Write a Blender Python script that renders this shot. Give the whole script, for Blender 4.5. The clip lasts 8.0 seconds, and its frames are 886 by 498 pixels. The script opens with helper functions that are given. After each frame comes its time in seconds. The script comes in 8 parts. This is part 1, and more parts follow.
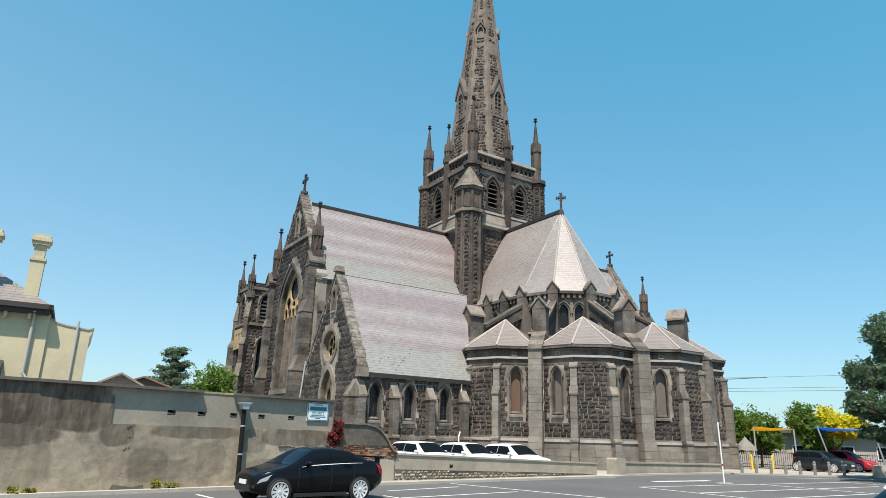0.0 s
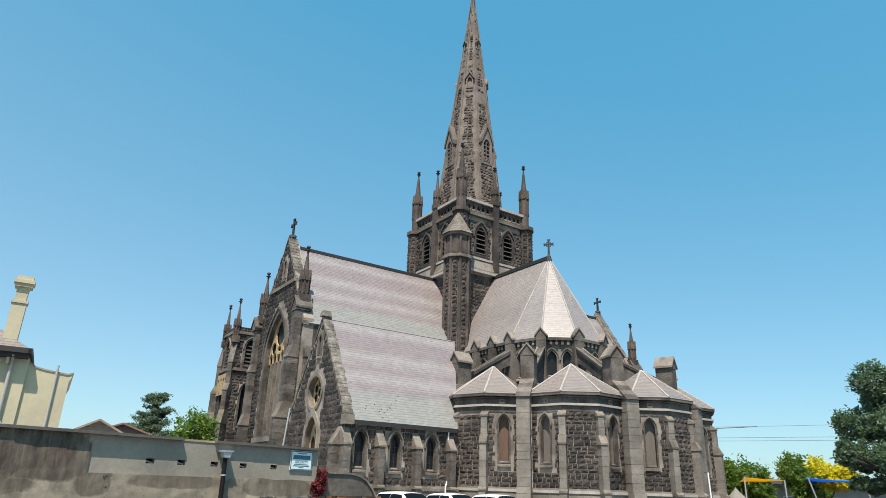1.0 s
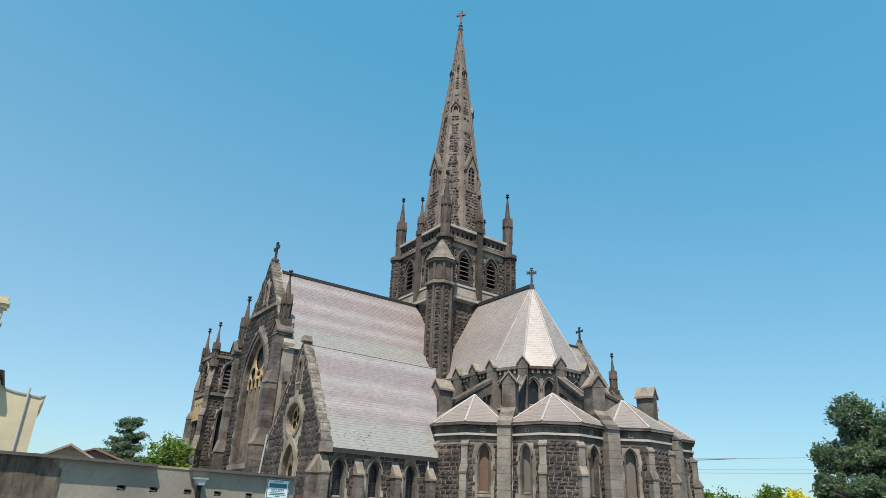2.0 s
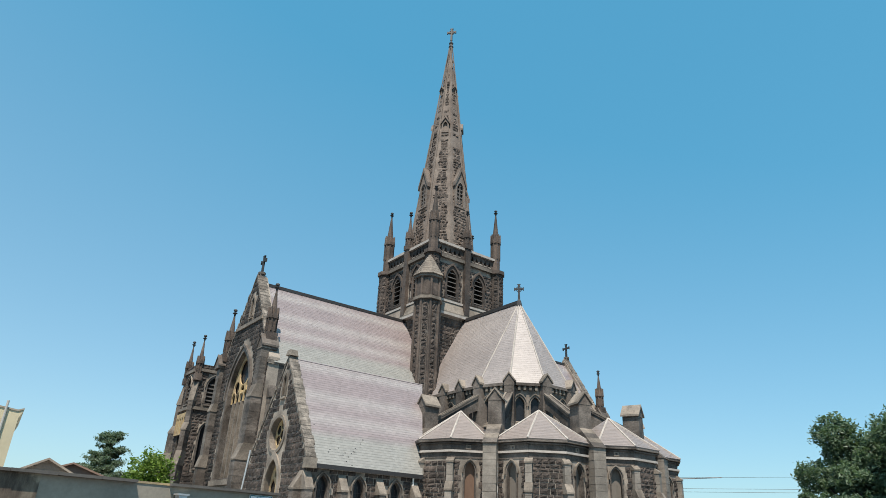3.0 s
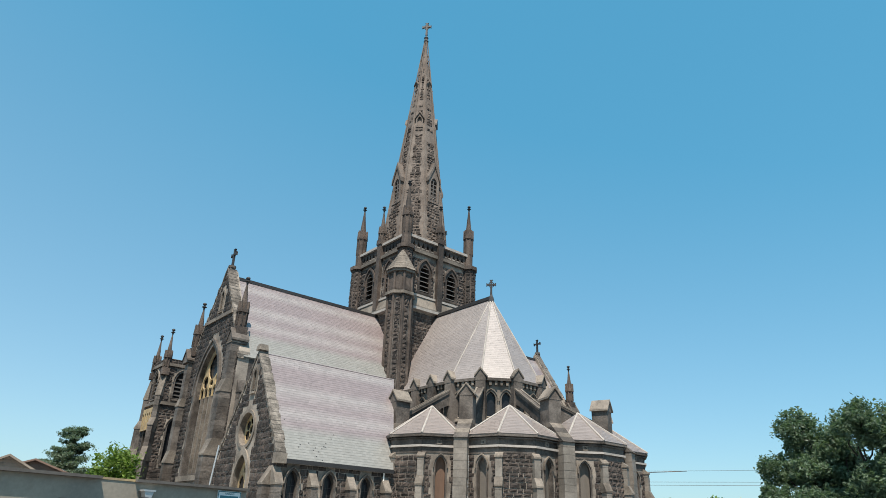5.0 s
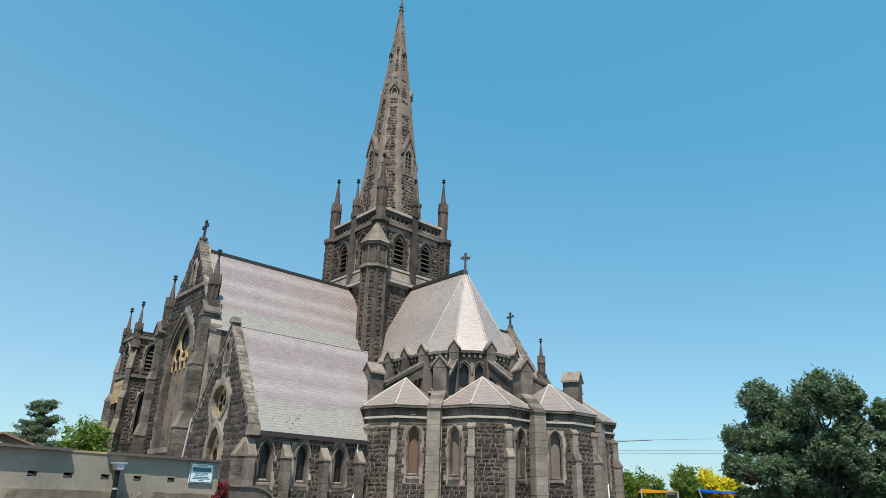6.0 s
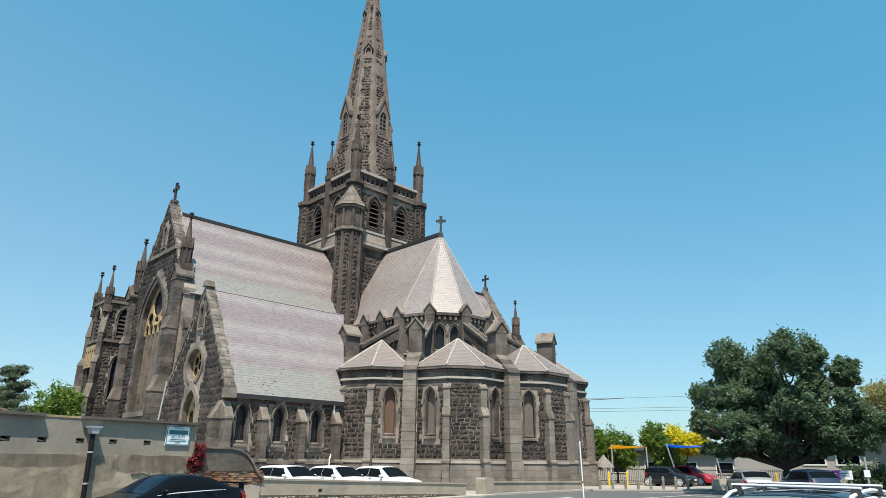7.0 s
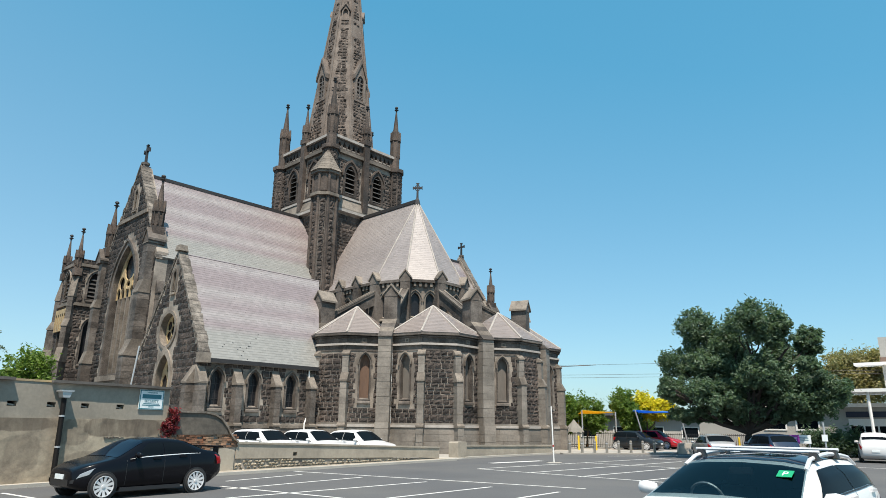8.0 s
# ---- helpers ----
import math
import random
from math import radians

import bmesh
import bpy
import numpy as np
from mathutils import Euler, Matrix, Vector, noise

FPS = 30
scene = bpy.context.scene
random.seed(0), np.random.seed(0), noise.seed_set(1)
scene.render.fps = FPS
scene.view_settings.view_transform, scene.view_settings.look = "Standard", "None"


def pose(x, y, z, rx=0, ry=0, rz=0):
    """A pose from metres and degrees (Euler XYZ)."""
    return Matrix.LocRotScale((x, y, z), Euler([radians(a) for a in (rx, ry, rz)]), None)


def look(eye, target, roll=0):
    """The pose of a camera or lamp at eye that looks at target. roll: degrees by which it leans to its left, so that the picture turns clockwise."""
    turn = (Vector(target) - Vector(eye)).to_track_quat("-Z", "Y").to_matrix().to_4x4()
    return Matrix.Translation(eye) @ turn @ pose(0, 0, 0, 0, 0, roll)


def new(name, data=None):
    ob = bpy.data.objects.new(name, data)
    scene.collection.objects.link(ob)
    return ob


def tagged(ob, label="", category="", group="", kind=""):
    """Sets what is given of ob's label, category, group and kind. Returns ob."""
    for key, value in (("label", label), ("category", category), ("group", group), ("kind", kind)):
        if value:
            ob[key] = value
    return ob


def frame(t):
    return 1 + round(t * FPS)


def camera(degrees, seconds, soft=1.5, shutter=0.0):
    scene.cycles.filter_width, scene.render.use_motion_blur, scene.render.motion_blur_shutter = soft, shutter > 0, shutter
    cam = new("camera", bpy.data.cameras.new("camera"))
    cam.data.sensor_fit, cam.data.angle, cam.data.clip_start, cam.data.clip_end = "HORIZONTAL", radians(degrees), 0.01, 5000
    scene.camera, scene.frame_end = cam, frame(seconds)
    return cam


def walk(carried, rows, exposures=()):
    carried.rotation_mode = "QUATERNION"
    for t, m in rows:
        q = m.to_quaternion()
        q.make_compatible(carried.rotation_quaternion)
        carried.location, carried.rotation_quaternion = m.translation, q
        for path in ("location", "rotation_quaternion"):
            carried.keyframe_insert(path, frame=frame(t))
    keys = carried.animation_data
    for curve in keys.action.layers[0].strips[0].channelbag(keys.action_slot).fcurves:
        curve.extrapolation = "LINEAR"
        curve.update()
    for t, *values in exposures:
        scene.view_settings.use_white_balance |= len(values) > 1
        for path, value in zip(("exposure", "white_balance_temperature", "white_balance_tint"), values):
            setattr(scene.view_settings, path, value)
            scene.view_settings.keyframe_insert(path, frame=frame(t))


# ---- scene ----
from mathutils import geometry
cam = camera(69.2, 8.0, soft=0.5)
EYE = (0.0, 0.0, 1.75)
PATH = [(0, 106.362, -1.561, -0.458),
        (0.5, 108.577, -1.61, -0.933),
        (1, 110.444, -1.689, -1.608),
        (1.5, 111.854, -1.895, -2.431),
        (3, 114.291, -2.353, -4.646),
        (3.5, 114.743, -2.333, -4.719),
        (4, 114.591, -2.165, -5.57),
        (4.5, 114.445, -2.078, -6.198),
        (6, 111.627, -1.338, -9.322),
        (6.5, 109.924, -1.01, -10.214),
        (7, 108.355, -0.515, -11.354),
        (7.5, 107.142, -0.264, -12.304),
        (8, 105.465, -0.611, -13.593)]
walk(cam, [(t, pose(*EYE, rx, ry, rz)) for t, rx, ry, rz in PATH], [(0, 0.58), (1.5, 0.53), (4, 0.48), (6.5, 0.5), (8, 0.52)])

# ---- light: high summer sun behind the camera, clear sky ----
SUN_AZ, SUN_EL = 190.0, 63.0          # degrees, clockwise from +y
world = bpy.data.worlds.new("sky")
scene.world = world
world.use_nodes = True
wn = world.node_tree
sky = wn.nodes.new("ShaderNodeTexSky")
sky.sky_type, sky.sun_disc = "NISHITA", False
sky.sun_elevation, sky.sun_rotation = radians(SUN_EL), radians(SUN_AZ)
sky.air_density, sky.dust_density, sky.ozone_density = 1.0, 0.8, 1.0
tint = wn.nodes.new("ShaderNodeMix")
tint.data_type, tint.blend_type = "RGBA", "MULTIPLY"
tint.inputs[0].default_value, tint.inputs[7].default_value = 1.0, (0.95, 1.0, 0.93, 1)
wn.links.new(sky.outputs[0], tint.inputs[6])
even = wn.nodes.new("ShaderNodeMix")
even.data_type = "RGBA"
even.inputs[0].default_value = 0.55
# summer haze: paler towards the horizon and the sun's side
way = wn.nodes.new("ShaderNodeTexCoord")
height = wn.nodes.new("ShaderNodeSeparateXYZ")
wn.links.new(way.outputs["Generated"], height.inputs[0])
haze = wn.nodes.new("ShaderNodeValToRGB")
haze.color_ramp.elements[0].position, haze.color_ramp.elements[0].color = 0.0, (0.3, 0.67, 0.93, 1)
haze.color_ramp.elements[1].position, haze.color_ramp.elements[1].color = 0.62, (0.03, 0.54, 0.9, 1)
side = wn.nodes.new("ShaderNodeMath")
side.operation = "MULTIPLY_ADD"
side.inputs[1].default_value = 0.26
wn.links.new(height.outputs[0], side.inputs[0])
wn.links.new(height.outputs[2], side.inputs[2])
wn.links.new(side.outputs[0], haze.inputs[0])
lift = wn.nodes.new("ShaderNodeVectorMath")
lift.operation = "SCALE"
lift.inputs["Scale"].default_value = 4.0
wn.links.new(haze.outputs[0], lift.inputs[0])
wn.links.new(lift.outputs[0], even.inputs[7])
wn.links.new(tint.outputs[2], even.inputs[6])
wn.links.new(even.outputs[2], wn.nodes["Background"].inputs[0])
wn.nodes["Background"].inputs[1].default_value = 0.14
sun = new("sun", bpy.data.lights.new("sun", "SUN"))
sun.data.energy, sun.data.angle, sun.data.color = 5.0, radians(0.55), (1.0, 0.9, 0.78)
sa, se = radians(SUN_AZ), radians(SUN_EL)
SUN_DIR = Vector((math.sin(sa) * math.cos(se), math.cos(sa) * math.cos(se), math.sin(se)))
sun.matrix_world = look(SUN_DIR * 200, (0, 0, 0))


# ---- materials ----
def material(name, base, rough=0.8, var=0.25, scale=1.5, fine=18.0, bump=0.3, dist=0.01, metal=0.0, island=0.0, obj=0.0, tint=None, coords="Object", stretch=(1, 1, 1), spec=0.5, coat=0.0, stain=0.0, stain_col=(0.03, 0.028, 0.025), stain_scale=0.35):
    """Two scales of variation, random shade per piece, fine relief and optional stains."""
    m = bpy.data.materials.new(name)
    m.use_nodes = True
    t = m.node_tree
    b = t.nodes["Principled BSDF"]
    link = t.links.new
    tc = t.nodes.new("ShaderNodeTexCoord")
    mp = t.nodes.new("ShaderNodeMapping")
    mp.inputs["Scale"].default_value = stretch
    link(tc.outputs[coords], mp.inputs[0])

    def nz(s, d=4.0, r=0.6):
        n = t.nodes.new("ShaderNodeTexNoise")
        n.inputs["Scale"].default_value, n.inputs["Detail"].default_value, n.inputs["Roughness"].default_value = s, d, r
        link(mp.outputs[0], n.inputs["Vector"])
        return n

    def math_(op, a, c):
        n = t.nodes.new("ShaderNodeMath")
        n.operation = op
        for i, q in enumerate((a, c)):
            if isinstance(q, (int, float)):
                n.inputs[i].default_value = q
            else:
                link(q, n.inputs[i])
        return n.outputs[0]

    big, small = nz(scale), nz(fine, 5.0)
    f = math_("ADD", math_("MULTIPLY", math_("SUBTRACT", big.outputs[0], 0.5), var * 2.2), math_("MULTIPLY", math_("SUBTRACT", small.outputs[0], 0.5), var * 1.6))
    f = math_("ADD", f, 1.0)
    if island:
        g = t.nodes.new("ShaderNodeNewGeometry")
        f = math_("ADD", f, math_("MULTIPLY", math_("SUBTRACT", g.outputs["Random Per Island"], 0.5), island))
    if obj:
        o = t.nodes.new("ShaderNodeObjectInfo")
        f = math_("ADD", f, math_("MULTIPLY", math_("SUBTRACT", o.outputs["Random"], 0.5), obj))
    col = t.nodes.new("ShaderNodeVectorMath")
    col.operation = "SCALE"
    if tint:
        mx = t.nodes.new("ShaderNodeMix")
        mx.data_type = "RGBA"
        mx.inputs[6].default_value, mx.inputs[7].default_value = (*base, 1), (*tint, 1)
        ramp = t.nodes.new("ShaderNodeMapRange")
        ramp.inputs[1].default_value, ramp.inputs[2].default_value = 0.42, 0.62
        link(nz(scale * 0.6, 3.0).outputs[0], ramp.inputs[0])
        link(ramp.outputs[0], mx.inputs[0])
        link(mx.outputs[2], col.inputs[0])
    else:
        col.inputs[0].default_value = base
    link(f, col.inputs["Scale"])
    out = col.outputs[0]
    if stain:
        mx = t.nodes.new("ShaderNodeMix")
        mx.data_type = "RGBA"
        ramp = t.nodes.new("ShaderNodeMapRange")
        ramp.inputs[1].default_value, ramp.inputs[2].default_value, ramp.inputs[4].default_value = 0.5, 0.7, stain
        link(nz(stain_scale, 8.0, 0.68).outputs[0], ramp.inputs[0])
        link(ramp.outputs[0], mx.inputs[0])
        link(out, mx.inputs[6])
        mx.inputs[7].default_value = (*stain_col, 1)
        out = mx.outputs[2]
    link(out, b.inputs["Base Color"])
    b.inputs["Roughness"].default_value, b.inputs["Metallic"].default_value = rough, metal
    b.inputs["Specular IOR Level"].default_value = spec
    b.inputs["Coat Weight"].default_value = coat
    if bump:
        bp = t.nodes.new("ShaderNodeBump")
        bp.inputs["Strength"].default_value, bp.inputs["Distance"].default_value = bump, dist
        link(small.outputs[0], bp.inputs["Height"])
        link(bp.outputs[0], b.inputs["Normal"])
    return m


def slate_material(name, bands, rough=0.4):
    """Slates laid in broad colour bands up the slope; the UV map holds metres along and up."""
    m = material(name, (0.2, 0.19, 0.2), rough, 0.12, 0.8, 9.0, 0.25, 0.006, island=0.17)
    t = m.node_tree
    link = t.links.new
    uv = t.nodes.new("ShaderNodeUVMap")
    sep = t.nodes.new("ShaderNodeSeparateXYZ")
    link(uv.outputs[0], sep.inputs[0])
    nz = t.nodes.new("ShaderNodeTexNoise")
    nz.inputs["Scale"].default_value, nz.inputs["Detail"].default_value = 0.35, 3.0
    link(uv.outputs[0], nz.inputs["Vector"])
    w = t.nodes.new("ShaderNodeMath")
    w.operation = "MULTIPLY_ADD"
    w.inputs[1].default_value = 0.22
    link(nz.outputs[0], w.inputs[0])
    link(sep.outputs[1], w.inputs[2])
    d = t.nodes.new("ShaderNodeMath")
    d.operation = "DIVIDE"
    link(w.outputs[0], d.inputs[0])
    d.inputs[1].default_value = 12.0
    r = t.nodes.new("ShaderNodeValToRGB")
    r.color_ramp.interpolation = "LINEAR"
    e = r.color_ramp.elements
    for i, (at, c) in enumerate(bands):
        q = e[i] if i < 2 else e.new(at)
        q.position, q.color = at, (*c, 1)
    link(d.outputs[0], r.inputs[0])
    old = [n for n in t.nodes if n.bl_idname == "ShaderNodeVectorMath"][0]
    link(r.outputs[0], old.inputs[0])
    return m


GREY, PURPLE, GREEN = (0.292, 0.268, 0.262), (0.23, 0.194, 0.196), (0.248, 0.244, 0.228)
M_SLATE = slate_material("slate", [(0.0, GREEN), (0.2, GREEN), (0.26, PURPLE), (0.33, GREY), (0.4, PURPLE), (0.5, GREY), (0.56, PURPLE), (0.66, PURPLE), (0.72, GREY), (0.8, PURPLE), (0.88, GREY), (1.0, PURPLE)])
M_SLATE_PINK = slate_material("weathered_slate", [(0.0, (0.268, 0.24, 0.228)), (0.3, (0.244, 0.218, 0.21)), (0.6, (0.28, 0.252, 0.242)), (1.0, (0.258, 0.236, 0.228))])
M_SLATE_CHAPEL = slate_material("pink_brown_slate", [(0.0, (0.22, 0.186, 0.17)), (0.4, (0.245, 0.21, 0.193)), (0.7, (0.205, 0.176, 0.164)), (1.0, (0.232, 0.2, 0.185))])
M_BLUE = material("rock_faced_bluestone", (0.03, 0.0235, 0.0205), 0.8, 0.7, 1.2, 9.0, 1.0, 0.05, island=0.8, obj=0.8, tint=(0.072, 0.056, 0.047))
M_MORTAR = material("lime_mortar", (0.3, 0.262, 0.222), 0.95, 0.5, 0.9, 14.0, 0.5, 0.01, tint=(0.13, 0.112, 0.095))
M_ASH = material("dressed_bluestone", (0.128, 0.111, 0.097), 0.8, 0.9, 0.9, 7.0, 0.9, 0.04, obj=0.6, island=0.4, tint=(0.066, 0.054, 0.045), stain=0.55, stain_scale=0.8)
M_BROWN = material("brown_dressed_bluestone", (0.092, 0.07, 0.057), 0.82, 0.9, 0.9, 7.0, 0.9, 0.04, obj=0.5, island=0.4, tint=(0.046, 0.035, 0.029), stain=0.6, stain_scale=0.8)
M_CRUMBLED = material("crumbled_lichened_stone", (0.19, 0.167, 0.143), 0.9, 1.0, 1.6, 9.0, 1.0, 0.05, obj=0.5, tint=(0.11, 0.095, 0.08), stain=0.75, stain_scale=2.2)
M_PLINTH = material("smooth_grey_ashlar", (0.215, 0.192, 0.166), 0.82, 0.5, 0.8, 8.0, 0.5, 0.015, obj=0.25, tint=(0.155, 0.138, 0.118), stain=0.35, stain_col=(0.07, 0.06, 0.05), stain_scale=0.7)
M_HIP = material("pale_mortar_hip", (0.36, 0.33, 0.3), 0.9, 0.35, 1.5, 10.0, 0.4, 0.01)
M_WHITE = material("white_paint", (0.78, 0.77, 0.74), 0.6, 0.08, 1.0, 8.0, 0.1, 0.004)
M_PALE = material("pale_freestone", (0.225, 0.193, 0.16), 0.85, 0.75, 0.9, 8.0, 0.5, 0.015, obj=0.35, island=0.2, tint=(0.13, 0.11, 0.09), stain=0.7, stain_scale=0.9)
M_SAND = material("yellow_sandstone", (0.42, 0.31, 0.16), 0.85, 0.3, 1.5, 12.0, 0.3, 0.01, tint=(0.33, 0.25, 0.15))
M_LEAD = material("dark_lead", (0.026, 0.025, 0.026), 0.6, 0.3, 2.0, 12.0, 0.2, 0.005)
M_IRON = material("black_iron", (0.02, 0.02, 0.022), 0.5, 0.2, 3.0, 20.0, 0.1, 0.003)
M_GLASSDARK = material("leaded_glass", (0.018, 0.019, 0.022), 0.25, 0.5, 2.5, 9.0, 0.4, 0.01, spec=0.25)
M_BOARD = material("grey_window_board", (0.135, 0.118, 0.1), 0.7, 0.3, 1.2, 9.0, 0.2, 0.005, stretch=(1, 1, 0.3))
M_BROWNBOARD = material("brown_window_board", (0.12, 0.07, 0.045), 0.7, 0.35, 1.2, 9.0, 0.2, 0.005, stretch=(1, 1, 0.3))
M_LOUVRE = material("grey_louvre_timber", (0.11, 0.1, 0.092), 0.8, 0.3, 2.0, 14.0, 0.3, 0.006)
# near-black colour that stands in for the shade inside openings
M_VOID = material("interior_shade", (0.012, 0.011, 0.011), 0.9, 0.2, 1.0, 6.0, 0.0)


# ---- mesh building ----
class Solid:
    """Collects faces in metres; plates carry a UV map of metres along and up."""

    def __init__(self):
        self.v, self.f, self.uv, self.mi, self.smooth = [], [], [], [], False

    def add(self, verts, faces, uvs=None, mi=0):
        k = len(self.v)
        self.v += [tuple(q) for q in verts]
        self.uv += [tuple(q) for q in (uvs if uvs is not None else [(0, 0)] * len(verts))]
        self.f += [tuple(k + i for i in q) for q in faces]
        self.mi += [mi] * len(faces)
        return self

    def box(self, x0, x1, y0, y1, z0, z1, m=None, mi=0, bevel=0.0, taper=(0, 0)):
        c = [(x, y, z) for z in (z0, z1) for x, y in ((x0, y0), (x1, y0), (x1, y1), (x0, y1))]
        if taper != (0, 0):
            cx, cy = (x0 + x1) / 2, (y0 + y1) / 2
            c = c[:4] + [(cx + (x - cx) * (1 - taper[0]), cy + (y - cy) * (1 - taper[1]), z) for x, y, z in c[4:]]
        f = [(3, 2, 1, 0), (4, 5, 6, 7), (0, 1, 5, 4), (1, 2, 6, 5), (2, 3, 7, 6), (3, 0, 4, 7)]
        if m is not None:
            c = [m @ Vector(q) for q in c]
        return self.add(c, f, mi=mi)

    def prism(self, pts, z0, z1, m=None, top=None, mi=0, cap=True):
        """Plan polygon (counter-clockwise) pulled up; top: another polygon or a scale about the centre."""
        n = len(pts)
        cx, cy = sum(q[0] for q in pts) / n, sum(q[1] for q in pts) / n
        if top is None:
            up = pts
        elif isinstance(top, (int, float)):
            up = [(cx + (x - cx) * top, cy + (y - cy) * top) for x, y in pts]
        else:
            up = top
        c = [(x, y, z0) for x, y in pts] + [(x, y, z1) for x, y in up]
        f = [(i, (i + 1) % n, n + (i + 1) % n, n + i) for i in range(n)]
        if cap:
            f += [tuple(range(n - 1, -1, -1)), tuple(range(n, 2 * n))]
        if m is not None:
            c = [m @ Vector(q) for q in c]
        return self.add(c, f, mi=mi)

    def plate(self, fr, outer, holes=(), d0=0.0, d1=0.1, mi=0, inset=None):
        """A wall plate in the frame fr (origin, along, up, out): outline and holes in (x, z), from depth d0 out to d1."""
        O, ex, ez, n = fr
        loops = [list(outer)] + [list(h) for h in holes]
        tris = geometry.tessellate_polygon([[Vector((x, z, 0)) for x, z in lp] for lp in loops])
        flat = [q for lp in loops for q in lp]
        N = len(flat)
        vs = [O + ex * x + ez * z + n * d for d in (d0, d1) for x, z in flat]
        fs = []
        for a, b, c in tris:
            (ax, az), (bx, bz), (cx, cz) = flat[a], flat[b], flat[c]
            s = (bx - ax) * (cz - az) - (bz - az) * (cx - ax)
            if abs(s) < 1e-12:
                continue
            a, b, c = (a, b, c) if s > 0 else (a, c, b)
            if ex.cross(ez).dot(n) < 0:
                b, c = c, b
            fs += [(N + a, N + b, N + c), (c, b, a)]
        k = 0
        for li, lp in enumerate(loops):
            m = len(lp)
            ar = sum(lp[i][0] * lp[(i + 1) % m][1] - lp[(i + 1) % m][0] * lp[i][1] for i in range(m))
            flip = (ar < 0) != (li > 0)
            if ex.cross(ez).dot(n) < 0:
                flip = not flip
            for i in range(m):
                a, b = k + i, k + (i + 1) % m
                fs.append((b, a, N + a, N + b) if flip else (a, b, N + b, N + a))
            k += m
        return self.add(vs, fs, [q for q in flat] * 2, mi)

    def tube(self, pts, r, n=6, mi=0, r1=None):
        """A round bar along points."""
        pts = [Vector(q) for q in pts]
        vs, fs = [], []
        for i, q in enumerate(pts):
            d = (pts[min(i + 1, len(pts) - 1)] - pts[max(i - 1, 0)]).normalized()
            a = d.orthogonal().normalized()
            if abs(d.z) < 0.95:
                a = d.cross(Vector((0, 0, 1))).normalized()
            b = d.cross(a)
            rr = r if r1 is None else r + (r1 - r) * i / max(1, len(pts) - 1)
            vs += [q + (a * math.cos(2 * math.pi * j / n) + b * math.sin(2 * math.pi * j / n)) * rr for j in range(n)]
        for i in range(len(pts) - 1):
            fs += [(i * n + j, i * n + (j + 1) % n, (i + 1) * n + (j + 1) % n, (i + 1) * n + j) for j in range(n)]
        fs += [tuple(range(n)), tuple(range((len(pts) - 1) * n + n - 1, (len(pts) - 1) * n - 1, -1))]
        return self.add(vs, fs, mi=mi)

    def lathe(self, prof, n=12, m=None, mi=0, turn=0.0):
        """A turned form: profile of (radius, z) about the z axis."""
        vs, fs = [], []
        for r, z in prof:
            vs += [Vector((r * math.cos(turn + 2 * math.pi * j / n), r * math.sin(turn + 2 * math.pi * j / n), z)) for j in range(n)]
        for i in range(len(prof) - 1):
            fs += [(i * n + j, i * n + (j + 1) % n, (i + 1) * n + (j + 1) % n, (i + 1) * n + j) for j in range(n)]
        fs += [tuple(range(n - 1, -1, -1)), tuple(range((len(prof) - 1) * n, len(prof) * n))]
        if m is not None:
            vs = [m @ q for q in vs]
        return self.add(vs, fs, mi=mi)

    def mesh(self, name, *mats):
        me = bpy.data.meshes.new(name)
        me.from_pydata([tuple(q) for q in self.v], [], self.f)
        for m in mats:
            me.materials.append(m)
        if len(mats) > 1:
            me.polygons.foreach_set("material_index", self.mi)
        lay = me.uv_layers.new(name="UVMap")
        idx = np.zeros(len(me.loops), dtype=np.int32)
        me.loops.foreach_get("vertex_index", idx)
        lay.data.foreach_set("uv", np.array(self.uv, dtype=np.float32)[idx].ravel())
        if self.smooth:
            me.polygons.foreach_set("use_smooth", [True] * len(me.polygons))
        me.update()
        return me


def part(name, solid, mats, parent=None, label="", m=None):
    """Links a Solid as one mesh object under a thing or a part."""
    mats = mats if isinstance(mats, (list, tuple)) else [mats]
    ob = new(name, solid.mesh(name, *mats))
    if parent is not None:
        ob.parent = parent
    if m is not None:
        ob.matrix_basis = m
    if label:
        ob["label"] = label
    return ob


def thing(name, label, category, m=None, group="", kind=""):
    """An Empty at the base of a thing with parts."""
    ob = new(name)
    if m is not None:
        ob.matrix_basis = m
    return tagged(ob, label, category, group, kind)


def arch(cx, w, z0, z1, k=1.1, n=7):
    """Pointed arch outline from sill z0, springing at z1, counter-clockwise."""
    r, h = w * k, w / 2
    cR, cL = cx + h - r, cx - h + r
    top = math.acos((r - h) / r)
    right = [(cR + r * math.cos(top * i / n), z1 + r * math.sin(top * i / n)) for i in range(n + 1)]
    left = [(cL - r * math.cos(top * i / n), z1 + r * math.sin(top * i / n)) for i in range(n - 1, -1, -1)]
    return [(cx - h, z0), (cx + h, z0)] + right + left


def ring(cx, cz, r, n=20):
    return [(cx + r * math.cos(2 * math.pi * i / n), cz + r * math.sin(2 * math.pi * i / n)) for i in range(n)]


def frame_at(p, q):
    """Wall frame along p to q (plan points, outside on the right hand): origin, along, up, out."""
    p, q = Vector((*p, 0)), Vector((*q, 0))
    e = (q - p).normalized()
    return (p, e, Vector((0, 0, 1)), Vector((e.y, -e.x, 0)))


def inside(poly, x, z):
    c, n = False, len(poly)
    for i in range(n):
        (x0, z0), (x1, z1) = poly[i], poly[(i + 1) % n]
        if (z0 > z) != (z1 > z) and x < (x1 - x0) * (z - z0) / (z1 - z0) + x0:
            c = not c
    return c


